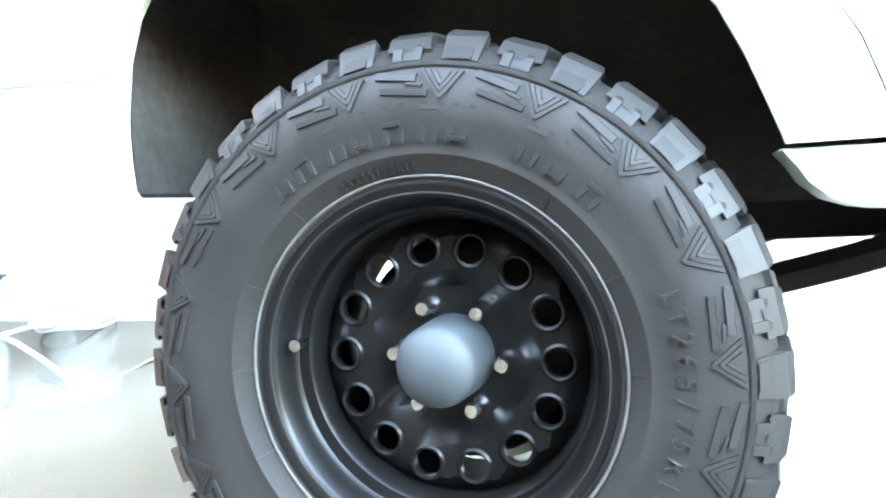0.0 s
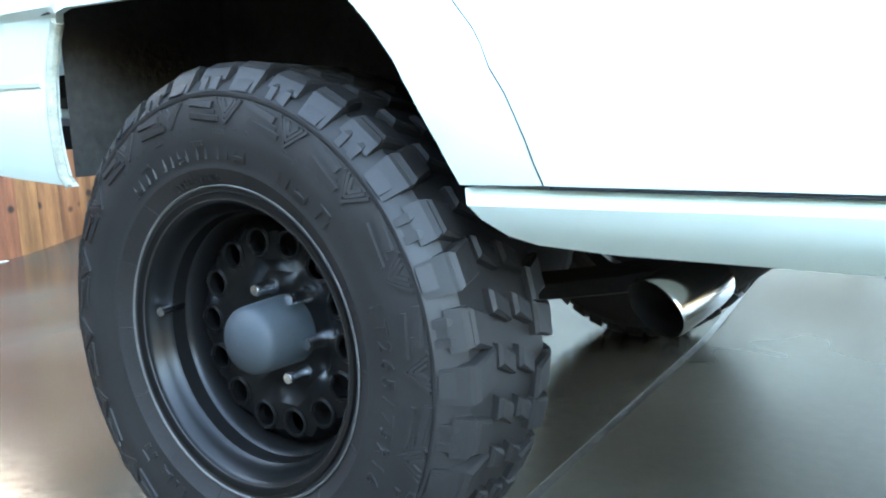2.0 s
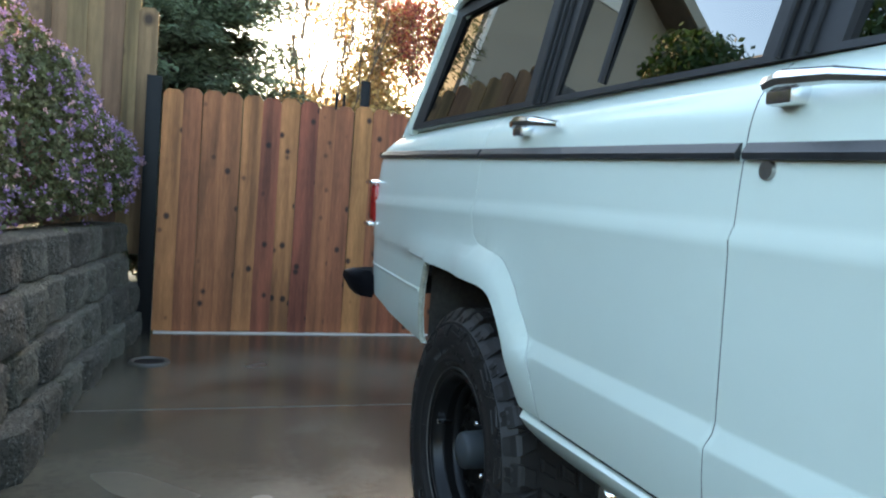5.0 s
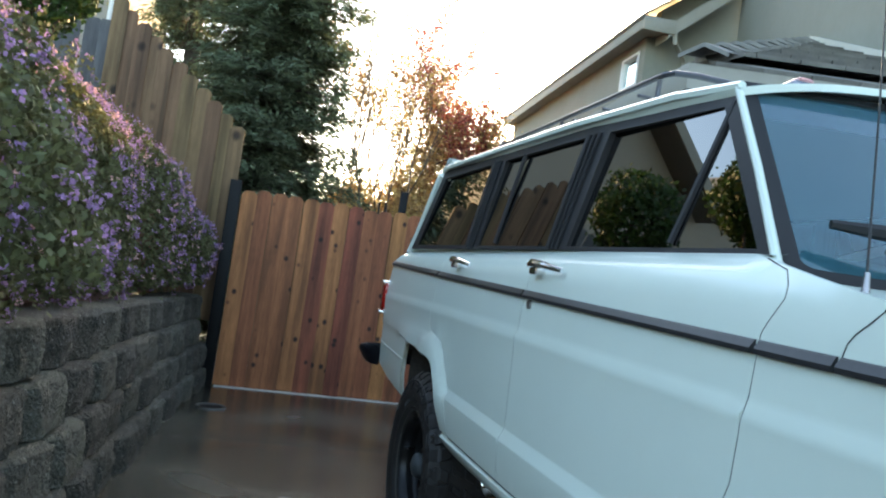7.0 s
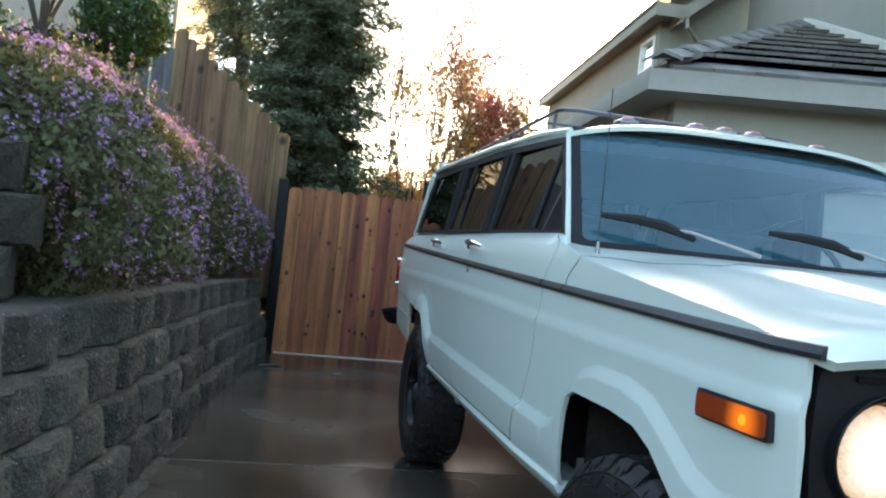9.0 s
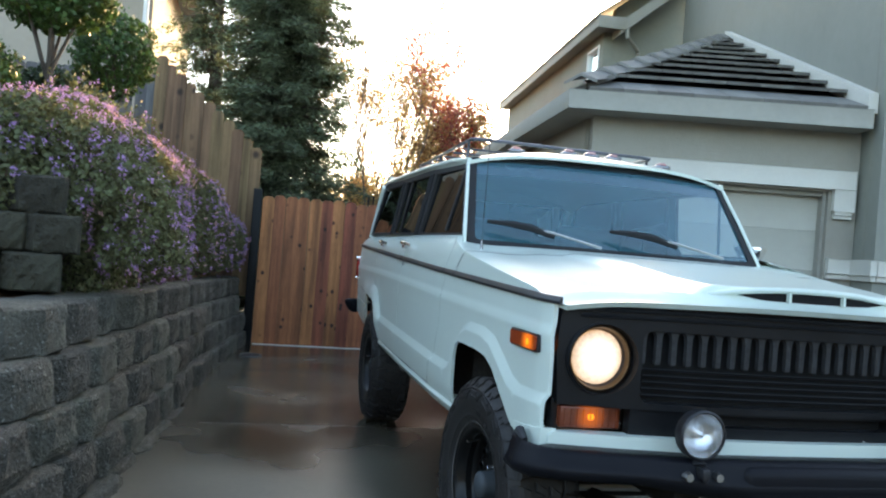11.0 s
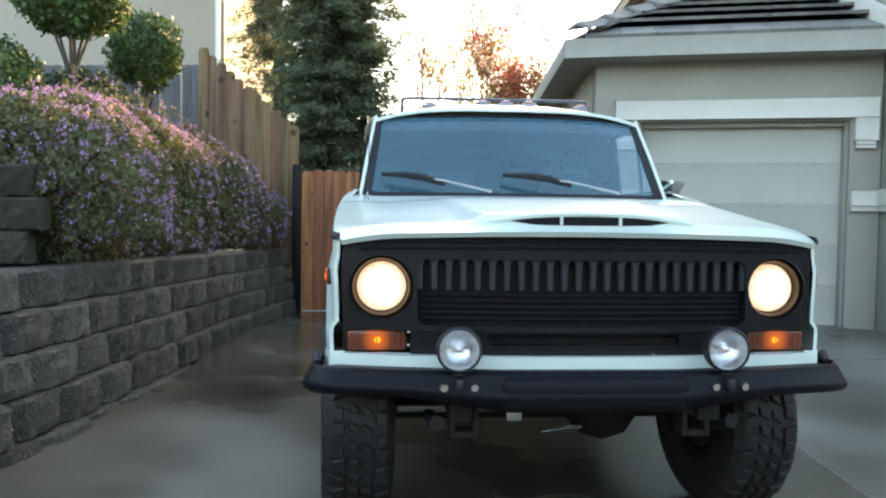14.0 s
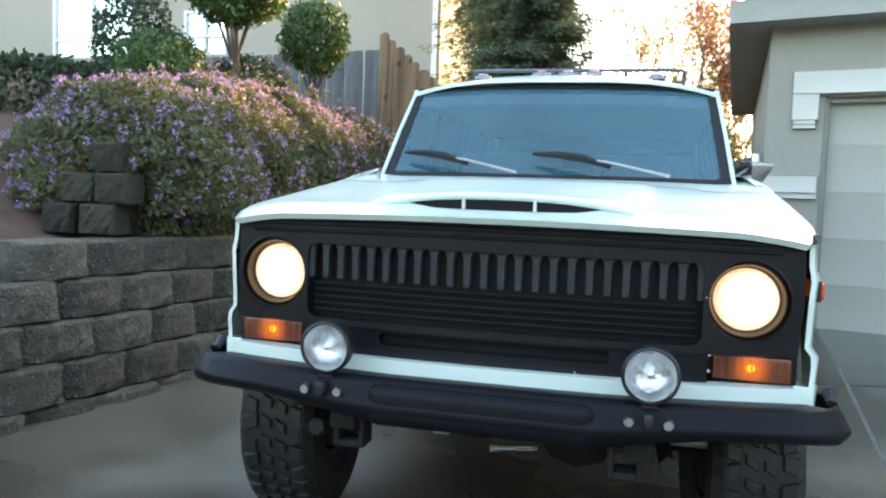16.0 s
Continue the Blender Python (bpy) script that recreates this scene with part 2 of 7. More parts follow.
M["amber"] = mat("amber lens", (0.20, 0.052, 0.026), 0.25, var=0.2, trans=0.3)
M["amber_lit"] = mat("lit amber lens", (0.9, 0.25, 0.02), 0.2, var=0.1, emit=0.22, emit_col=(1.0, 0.24, 0.02))
glowing(M["amber"], (0.70, -0.515, 0.758), 0.008, 0.060, (1.0, 0.22, 0.02), (0.012, 0.0015, 0.0), 0.060)
M["amber_side"] = mat("side marker lens", (0.24, 0.045, 0.013), 0.25, var=0.2, trans=0.3)
glowing(M["amber_side"], (0.885, -0.40, 0.966), 0.006, 0.06, (1.0, 0.22, 0.02), (0.05, 0.006, 0.001), 0.14)
M["red"] = mat("red lens", (0.45, 0.02, 0.015), 0.2, var=0.1, trans=0.2)
M["pink_lens"] = mat("pinkish clear lens", (0.72, 0.36, 0.34), 0.12, var=0.1, trans=0.35)
M["head"] = mat("lit headlamp", (0.60, 0.52, 0.42), 0.2, var=0.3, scale=45, fine=90, bump=0.5, bscale=45)
glowing(M["head"], (0.682, -0.515, 0.935), 0.035, 0.094, (1.0, 0.90, 0.80), (0.52, 0.32, 0.19), 0.15)
M["lamp_ring"] = mat("tarnished chrome headlamp ring", (0.10, 0.078, 0.055), 0.3, 1.0, var=0.3, scale=20, fine=90)
M["lampglass"] = mat("clear lamp glass", (0.9, 0.9, 0.9), 0.05, var=0.02, trans=1.0)
M["reflector"] = mat("lamp reflector", (0.85, 0.85, 0.85), 0.08, 1.0, var=0.02, bump=0.5, bscale=60)


def thin_glass(name, tint, ior, rough=0.01, dust_sheen=None, share=0.0):
    """A thin pane: tinted see-through, a dusty film with sky sheen painted in, and a sharp mirror sheen by Fresnel."""
    m = bpy.data.materials.new(name)
    m.use_nodes = True
    nt = m.node_tree
    nt.nodes.remove(nt.nodes["Principled BSDF"])
    clear, sheen = nt.nodes.new("ShaderNodeBsdfTransparent"), nt.nodes.new("ShaderNodeBsdfGlossy")
    clear.inputs["Color"].default_value = (*tint, 1)
    sheen.inputs["Roughness"].default_value = rough
    fr, mix = nt.nodes.new("ShaderNodeFresnel"), nt.nodes.new("ShaderNodeMixShader")
    fr.inputs["IOR"].default_value = ior
    if ior > 1.3:
        nt.links.new(fr.outputs[0], mix.inputs[0])
    else:
        mix.inputs[0].default_value = 0.06
    body = clear.outputs[0]
    if dust_sheen:
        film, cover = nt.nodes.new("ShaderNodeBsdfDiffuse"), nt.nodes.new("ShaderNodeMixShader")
        film.inputs["Color"].default_value = (*dust_sheen, 1)
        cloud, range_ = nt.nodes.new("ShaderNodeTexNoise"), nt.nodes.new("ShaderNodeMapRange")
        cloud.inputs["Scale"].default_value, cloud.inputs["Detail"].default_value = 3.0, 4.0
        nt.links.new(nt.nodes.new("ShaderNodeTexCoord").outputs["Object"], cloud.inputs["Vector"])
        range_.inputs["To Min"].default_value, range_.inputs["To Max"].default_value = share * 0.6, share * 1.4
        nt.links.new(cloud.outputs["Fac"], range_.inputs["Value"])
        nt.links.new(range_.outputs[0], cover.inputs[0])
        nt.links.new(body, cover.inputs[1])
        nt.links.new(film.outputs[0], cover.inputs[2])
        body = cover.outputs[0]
    nt.links.new(body, mix.inputs[1])
    nt.links.new(sheen.outputs[0], mix.inputs[2])
    nt.links.new(mix.outputs[0], nt.nodes["Material Output"].inputs["Surface"])
    return m


M["tint"] = thin_glass("dark tinted side glass", (0.010, 0.011, 0.011), 2.9)
M["clear"] = thin_glass("clear door glass", (0.92, 0.95, 0.95), 1.25)
# film colours hold sky reflection painted in, blue below, grey-violet in the band
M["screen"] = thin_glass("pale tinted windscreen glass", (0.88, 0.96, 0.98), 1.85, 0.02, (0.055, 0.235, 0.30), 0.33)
M["shade_band"] = thin_glass("shaded top band of the windscreen", (0.20, 0.20, 0.24), 1.8, 0.02, (0.13, 0.135, 0.185), 0.42)
M["interior"] = mat("dark interior vinyl", (0.03, 0.032, 0.036), 0.6, var=0.3, scale=12, bump=0.1)
M["seat"] = mat("grey seat cloth", (0.06, 0.062, 0.07), 0.85, var=0.25, scale=14, bump=0.2, bscale=300)
M["mesh"] = mat("dark grille mesh", (0.010, 0.010, 0.0105), 0.55, spec=0.15, var=0.3)
M["slot"] = mat("worn grey grille bar", (0.028, 0.028, 0.029), 0.5, spec=0.3, var=0.4, scale=30)
M["stucco"] = mat("beige stucco", (0.285, 0.262, 0.218), 0.9, var=0.10, scale=0.8, fine=12, bump=0.5, bscale=55)
M["stucco_green"] = mat("grey green stucco", (0.235, 0.235, 0.20), 0.9, var=0.09, scale=0.7, fine=10, bump=0.5, bscale=55)
M["trim_paint"] = mat("cream stucco trim", (0.55, 0.525, 0.46), 0.85, var=0.06, scale=2, fine=40, bump=0.3, bscale=70)
M["fascia"] = mat("fascia board paint", (0.29, 0.275, 0.235), 0.7, var=0.10, scale=2, fine=20, bump=0.1)
M["garage"] = mat("cream garage door", (0.365, 0.350, 0.295), 0.6, var=0.05, scale=2, fine=20, bump=0.1, bscale=40)
M["concrete"] = None
M["block"] = mat("split face concrete block", (0.092, 0.085, 0.067), 0.92, var=0.6, scale=9, fine=90, bump=3.2, bscale=60, rnd=0.28)
M["cedar"] = mat("fresh cedar board", (0.310, 0.104, 0.044), 0.7, var=0.45, scale=1.6, fine=18, bump=0.25, bscale=40, rnd=0.24, stretch=(6, 6, 0.7))
M["cedar_old"] = mat("weathered cedar board", (0.222, 0.133, 0.068), 0.85, var=0.26, scale=3, fine=26, bump=0.3, bscale=40, rnd=0.12, stretch=(6, 6, 0.7))
M["cedar_grey"] = mat("grey weathered board", (0.12, 0.115, 0.115), 0.9, var=0.35, scale=3, fine=26, bump=0.3, bscale=40, rnd=0.2, stretch=(6, 6, 0.7))
M["post"] = mat("black steel post", (0.006, 0.006, 0.0065), 0.5, spec=0.2, var=0.3)
M["soil"] = mat("red brown mulch", (0.10, 0.050, 0.034), 0.95, var=0.5, scale=6, fine=70, bump=1.0, bscale=60)
M["leaf"] = mat("lantana leaf", (0.115, 0.125, 0.055), 0.6, var=0.3, scale=3, island=0.45)
M["flower"] = mat("lilac blossom", (0.36, 0.225, 0.43), 0.7, var=0.2, scale=3, island=0.35)
M["flower_dry"] = mat("faded blossom", (0.62, 0.38, 0.40), 0.8, var=0.2, scale=3, island=0.35)
M["topiary"] = mat("glossy shrub leaf", (0.062, 0.115, 0.032), 0.45, var=0.3, scale=3, island=0.5)
M["hedge"] = mat("dark hedge leaf", (0.035, 0.055, 0.024), 0.6, var=0.3, scale=3, island=0.45)
M["needle"] = mat("conifer needles", (0.125, 0.155, 0.090), 0.75, var=0.35, scale=1.5, island=0.5)
M["bark"] = mat("grey bark", (0.085, 0.066, 0.052), 0.9, var=0.35, scale=6, fine=60, bump=0.8, bscale=40)
M["twig"] = mat("pale grey brown twig bark", (0.20, 0.15, 0.11), 0.9, var=0.3, scale=6, fine=60)
M["autumn"] = mat("golden autumn leaf", (0.50, 0.32, 0.13), 0.6, var=0.35, scale=1, island=0.4)
M["autumn_red"] = mat("red autumn leaf", (0.50, 0.15, 0.11), 0.6, var=0.3, scale=1, island=0.4)
M["winglass"] = mat("house window glass", (0.68, 0.82, 0.85), 0.04, var=0.02, metal=0.85, spec=1.0, coat=1.0)
M["white"] = mat("white window frame", (0.72, 0.72, 0.70), 0.5, var=0.04)
M["hose"] = mat("white garden hose", (0.60, 0.60, 0.57), 0.45, var=0.1)


def leafy(m, amount=0.35):
    """Lets some light through thin leaves."""
    nt = m.node_tree
    b = nt.nodes["Principled BSDF"]
    t = nt.nodes.new("ShaderNodeBsdfTranslucent")
    mix = nt.nodes.new("ShaderNodeMixShader")
    mix.inputs[0].default_value = amount
    src = b.inputs["Base Color"].links[0].from_socket
    nt.links.new(src, t.inputs["Color"])
    nt.links.new(b.outputs[0], mix.inputs[1])
    nt.links.new(t.outputs[0], mix.inputs[2])
    nt.links.new(mix.outputs[0], nt.nodes["Material Output"].inputs["Surface"])


for k in ("leaf", "flower", "flower_dry", "topiary", "hedge", "needle", "autumn", "autumn_red"):
    leafy(M[k], 0.42 if k.startswith("autumn") else 0.4 if k.startswith("flower") else 0.38)


def concrete_wet(name="wet driveway concrete", col=(0.052, 0.045, 0.035), gloss=(0.05, 0.30)):
    m = mat(name, col, 0.35, var=0.26, scale=1.2, fine=30, bump=0.05, bscale=140)
    nt = m.node_tree
    N, L = nt.nodes, nt.links
    b = N["Principled BSDF"]
    co = N.new("ShaderNodeTexCoord").outputs["Object"]
    n = N.new("ShaderNodeTexNoise")
    n.inputs["Scale"].default_value, n.inputs["Detail"].default_value, n.inputs["Distortion"].default_value = 0.7, 3.0, 0.3
    L.new(co, n.inputs["Vector"])
    wet = N.new("ShaderNodeMapRange")
    wet.inputs["From Min"].default_value, wet.inputs["From Max"].default_value = 0.36, 0.66
    L.new(n.outputs["Fac"], wet.inputs["Value"])
    rr = N.new("ShaderNodeMapRange")
    rr.inputs["To Min"].default_value, rr.inputs["To Max"].default_value = gloss
    L.new(wet.outputs[0], rr.inputs["Value"])
    L.new(rr.outputs[0], b.inputs["Roughness"])
    mix = N.new("ShaderNodeMix")
    mix.data_type, mix.blend_type = "RGBA", "MULTIPLY"
    mix.inputs["Factor"].default_value = 1.0
    src = b.inputs["Base Color"].links[0].from_socket
    L.new(src, mix.inputs["A"])
    tone = N.new("ShaderNodeValToRGB")
    tone.color_ramp.elements[0].color, tone.color_ramp.elements[1].color = (0.55, 0.50, 0.44, 1), (2.0, 2.05, 1.98, 1)
    L.new(wet.outputs[0], tone.inputs[0])
    L.new(tone.outputs[0], mix.inputs["B"])
    L.new(mix.outputs["Result"], b.inputs["Base Color"])
    return m


M["concrete"] = concrete_wet()
M["concrete_dry"] = concrete_wet("drying apron concrete", (0.098, 0.092, 0.080), (0.26, 0.5))
M["concrete_damp"] = concrete_wet("damp grey driveway concrete", (0.068, 0.059, 0.045), (0.18, 0.48))
M["joint"] = mat("dark joint", (0.035, 0.032, 0.028), 0.6, var=0.3)


def knots(m, dark=(0.040, 0.016, 0.010), scale=8.0, streak=True):
    """Dark knots and long streaks in sawn boards."""
    nt = m.node_tree
    N, L = nt.nodes, nt.links
    b = N["Principled BSDF"]
    geo = N.new("ShaderNodeTexCoord").outputs["Object"]
    info = N.new("ShaderNodeObjectInfo")
    shift = N.new("ShaderNodeVectorMath")
    shift.operation = "SCALE"
    shift.inputs[0].default_value = (7.3, 3.1, 11.7)
    L.new(info.outputs["Random"], shift.inputs["Scale"])
    add = N.new("ShaderNodeVectorMath")
    L.new(geo, add.inputs[0])
    L.new(shift.outputs[0], add.inputs[1])
    mp = N.new("ShaderNodeMapping")
    mp.inputs["Scale"].default_value = (1.0, 0.0, 0.85)
    L.new(add.outputs[0], mp.inputs["Vector"])
    vor = N.new("ShaderNodeTexVoronoi")
    vor.inputs["Scale"].default_value = scale
    L.new(mp.outputs[0], vor.inputs["Vector"])
    rg = N.new("ShaderNodeMapRange")
    rg.inputs["From Min"].default_value, rg.inputs["From Max"].default_value = 0.10, 0.22
    L.new(vor.outputs["Distance"], rg.inputs["Value"])
    mix = N.new("ShaderNodeMix")
    mix.data_type = "RGBA"
    mix.inputs["A"].default_value = (*dark, 1)
    src = b.inputs["Base Color"].links[0].from_socket
    L.new(src, mix.inputs["B"])
    L.new(rg.outputs[0], mix.inputs["Factor"])
    out = mix.outputs["Result"]
    if streak:
        mp2 = N.new("ShaderNodeMapping")
        mp2.inputs["Scale"].default_value = (7, 0.0, 0.35)
        L.new(add.outputs[0], mp2.inputs["Vector"])
        nz = N.new("ShaderNodeTexNoise")
        nz.inputs["Scale"].default_value, nz.inputs["Detail"].default_value = 1.6, 5
        L.new(mp2.outputs[0], nz.inputs["Vector"])
        r2 = N.new("ShaderNodeMapRange")
        r2.inputs["From Min"].default_value, r2.inputs["From Max"].default_value = 0.36, 0.62
        r2.inputs["To Min"].default_value, r2.inputs["To Max"].default_value = 0.50, 1.15
        L.new(nz.outputs["Fac"], r2.inputs["Value"])
        mul = N.new("ShaderNodeMix")
        mul.data_type, mul.blend_type = "RGBA", "MULTIPLY"
        mul.inputs["Factor"].default_value = 1.0
        L.new(out, mul.inputs["A"])
        L.new(r2.outputs[0], mul.inputs["B"])
        out = mul.outputs["Result"]
    L.new(out, b.inputs["Base Color"])


knots(M["cedar"])
knots(M["cedar_old"], (0.05, 0.03, 0.02), 4.0)


def chipped(m, at=0.70, scale=38.0, tone=(0.45, 0.45, 0.43)):
    """Small pale chips in dark paint."""
    nt = m.node_tree
    N, L = nt.nodes, nt.links
    b = N["Principled BSDF"]
    n = N.new("ShaderNodeTexNoise")
    n.inputs["Scale"].default_value, n.inputs["Detail"].default_value = scale, 2.0
    L.new(N.new("ShaderNodeTexCoord").outputs["Object"], n.inputs["Vector"])
    r = N.new("ShaderNodeMapRange")
    r.inputs["From Min"].default_value, r.inputs["From Max"].default_value = at, at + 0.015
    L.new(n.outputs["Fac"], r.inputs["Value"])
    mix = N.new("ShaderNodeMix")
    mix.data_type = "RGBA"
    L.new(b.inputs["Base Color"].links[0].from_socket, mix.inputs["A"])
    mix.inputs["B"].default_value = (*tone, 1)
    L.new(r.outputs[0], mix.inputs["Factor"])
    L.new(mix.outputs["Result"], b.inputs["Base Color"])


chipped(M["black_paint"], 0.785, 55)
chipped(M["bumper"], 0.78, 50)
M["block_mossy"] = mat("mossy weathered block", (0.058, 0.050, 0.037), 0.95, var=0.6, scale=5, fine=50, bump=2.4, bscale=42, rnd=0.3, col2=(0.045, 0.042, 0.026))
chipped(M["block"], 0.655, 70, (0.20, 0.195, 0.17))

# ---- the setting ----
def smooth01(t):
    t = min(1.0, max(0.0, t))
    return t * t * (3 - 2 * t)


GU = Vector((0.961, -0.276, 0))      # along the garage front
GV = Vector((-0.276, -0.961, 0))     # out of the garage front
GW = Vector((1.39, 4.43, 0))         # the garage's corner
GS = Vector((0.108, 0.994, 0))       # back along the garage's side
GX = Vector((0.994, -0.108, 0))      # inwards from that side


def ground_z(x, y):
    z = -0.055 * smooth01((y - 4.3) / 2.4)
    return z + 0.18 * smooth01((x - 0.75) / 1.2) * smooth01((y - 0.2) / 4.0)


def gp(s, d, z):
    """A point by the garage: along its front, out of it, up."""
    return GW + GU * s + GV * d + Vector((0, 0, z))


def ground_sheet(name, xs, ys, zf, material, parent=None, label=""):
    vs = [(x, y, zf(x, y)) for y in ys for x in xs]
    n = len(xs)
    fs = [(j * n + i, j * n + i + 1, (j + 1) * n + i + 1, (j + 1) * n + i) for j in range(len(ys) - 1) for i in range(n - 1)]
    return mesh_part(name, vs, fs, material, parent, label, smooth=True)


# driveway slabs, parted by real joints
JX, J1, J2 = 1.40, 2.56, 4.64


def joint_x(y):
    return 1.42 + 0.109 * y


def slab(name, x0, x1, y0, y1, material="concrete"):
    g = 0.011
    n, k = 28, 16
    vs, fs = [], []
    for j in range(k + 1):
        y = y0 + g + (y1 - y0 - 2 * g) * j / k
        a = (x0(y) if callable(x0) else x0) + g
        b = (x1(y) if callable(x1) else x1) - g
        for i in range(n + 1):
            x = a + (b - a) * i / n
            edge = 0.005 if (i in (0, n) or j in (0, k)) else 0.0
            vs.append((x, y, ground_z(x, y) - edge))
    w = n + 1
    fs = [(j * w + i, j * w + i + 1, (j + 1) * w + i + 1, (j + 1) * w + i) for j in range(k) for i in range(n)]
    rim = [i for i in range(w)] + [j * w + n for j in range(1, k + 1)] + [k * w + i for i in range(n - 1, -1, -1)] + [j * w for j in range(k - 1, 0, -1)]
    o = len(vs)
    for r in rim:
        vs.append((vs[r][0], vs[r][1], vs[r][2] - 0.04))
    m = len(rim)
    fs += [(rim[(i + 1) % m], rim[i], o + i, o + (i + 1) % m) for i in range(m)]
    return mesh_part(name, vs, fs, M[material], driveway, smooth=30)


xs = sorted(set(list(np.linspace(-60, -8, 14)) + list(np.linspace(-8, 8, 33)) + list(np.linspace(8, 90, 14))))
ys = sorted(set(list(np.linspace(-120, -12, 14)) + list(np.linspace(-12, 12, 49)) + list(np.linspace(12, 400, 24))))
ground = ground_sheet("ground", [-900, -200] + xs + [200, 900], [-900] + ys + [900], lambda x, y: ground_z(x, y) - 0.045, M["joint"])
tagged(ground, "dark bare earth under and around the paved driveway", "ground", kind="structure")
driveway = tagged(thing("driveway", (0, 0, 0), "wet stained grey concrete driveway with dark control joints", "driveway", kind="structure"))
for y0, y1 in ((-40, -9), (-9, -2.2), (-2.2, J1), (J1, J2), (J2, 7.0)):
    slab("slab", -3.2 if y0 > -3 else -9.0, joint_x, y0, y1, "concrete_damp" if y1 < 2.6 else "concrete")
    if y1 <= 2.6:
        slab("slab", joint_x, 4.2 if y0 > -3 else 14.0, y0, y1, "concrete_dry")
    else:
        slab("slab", joint_x, lambda y: joint_x(y) + (2.6 if y < 4.6 else 1.0), y0, y1, "concrete_dry")

# pale glossy strips laid along the joints
JOINT_STRIP = mat("pale glossy joint strip", (0.13, 0.122, 0.108), 0.2, var=0.3, scale=8, fine=60)
for y in (-2.2, J1, J2):
    ground_sheet("joint_filler", list(np.linspace(-3.2, 4.0, 19)), [y - 0.011, y + 0.011], lambda x, yy: ground_z(x, yy) - 0.006, JOINT_STRIP, driveway)
mesh_part("joint_filler", [(joint_x(y) + k, y, ground_z(joint_x(y), y) - 0.006) for y in np.linspace(-9, 7, 33) for k in (-0.011, 0.011)], [(2 * i, 2 * i + 1, 2 * i + 3, 2 * i + 2) for i in range(32)], JOINT_STRIP, driveway)

# unseen bank added behind the walk, to hold back low sky light
bm = bmesh.new()
ring = []
for k in range(37):
    a = radians(150 + 210 * k / 36)
    r = 27 + 2.0 * noise.noise((k * 0.7, 0, 5))
    h = 6.2 + 1.6 * noise.noise((k * 0.9, 3, 1))
    ring.append([bm.verts.new((r * math.cos(a), r * math.sin(a) + 1, -0.1)), bm.verts.new((r * math.cos(a), r * math.sin(a) + 1, h)), bm.verts.new(((r + 1.5) * math.cos(a), (r + 1.5) * math.sin(a) + 1, h - 0.3)), bm.verts.new(((r + 1.5) * math.cos(a), (r + 1.5) * math.sin(a) + 1, -0.1))])
for a, b in zip(ring, ring[1:]):
    for q in range(3):
        bm.faces.new((a[q], a[q + 1], b[q + 1], b[q]))
tagged(part("backdrop", bm, mat("unseen light-blocking bank", (0.07, 0.075, 0.055), 0.9, var=0.5, scale=0.4, fine=3)), "unseen dark bank added behind the camera to block low sky light", "backdrop", kind="structure")

# ---- retaining wall of split-face blocks ----
WALL_BASE = [(-3.0, -3.1), (-1.0, -2.62), (0.33, -2.42), (1.0, -2.31), (2.5, -2.165), (3.5, -2.09), (4.9, -1.97), (6.2, -1.82), (7.2, -1.70)]
COURSE, BLOCK, LOW = 0.207, 0.42, 0.186


def wall_x(y):
    return lerp_table(y, WALL_BASE)


def wall_top(y):
    return 0.885 - 0.026 * (y - 0.9)


def block_mesh(seed, w=BLOCK, h=COURSE, d=0.26, facet=0.27):
    """A block with a rough split face towards +X, worn round its edges; facet: the share of its face that is a smooth slanted cheek."""
    rng = random.Random(seed)
    facet += rng.uniform(-0.02, 0.03)
    us = [0.0, facet * 0.5, facet, facet + 0.035] + [facet + 0.035 + (0.965 - facet - 0.035) * k / 6 for k in range(1, 7)] + [1.0]
    vv = (0.0, 0.06, 0.28, 0.5, 0.72, 0.93, 1.0)
    n, k = len(us) - 1, len(vv) - 1
    depth = 0.075
    tilt, lean = rng.uniform(-0.02, 0.03), rng.uniform(-0.016, 0.006)
    vs = []
    for j, v in enumerate(vv):
        for i, u in enumerate(us):
            face = -depth * (1 - u / facet) - 0.004 if u < facet else tilt * (u - 0.6)
            if u >= facet:
                face += rng.uniform(-0.012, 0.009) + 0.014 * math.sin(math.pi * v) * math.sin(math.pi * min(1.0, (u - facet) / (1 - facet)))
            if i == n:
                face = -0.034
            if j in (0, k):
                face -= 0.018
            vs.append((face + lean * (v - 0.5), (u - 0.5) * (w - 0.006) + (rng.uniform(-0.003, 0.003) if 0 < i < n else 0), v * (h - 0.004) + (rng.uniform(-0.004, 0.002) if j == k else 0)))
    row = n + 1
    fs = [(j * row + i, j * row + i + 1, (j + 1) * row + i + 1, (j + 1) * row + i) for j in range(k) for i in range(n)]
    o = len(vs)
    ww = w * 0.42
    vs += [(-d, -ww, 0), (-d, ww, 0), (-d, ww, h - 0.004), (-d, -ww, h - 0.004)]
    fs += [(o + 1, o, o + 3, o + 2)]
    fs += [tuple([o, o + 1] + [i for i in range(n, -1, -1)])]
    fs += [tuple([o + 2, o + 3] + [k * row + i for i in range(n + 1)])]
    fs += [tuple([o + 3, o] + [j * row for j in range(k + 1)])]
    fs += [tuple([o + 1, o + 2] + [j * row + n for j in range(k, -1, -1)])]
    me = bpy.data.meshes.new("block")
    me.from_pydata(vs, [], fs)
    finish(me, M["block"], False)
    return me


BLOCKS = [block_mesh(s) for s in range(14)]
CAPS = [block_mesh(s + 50, facet=0.42) for s in range(8)]


def mossy(me):
    me = me.copy()
    me.materials[0] = M["block_mossy"]
    return me


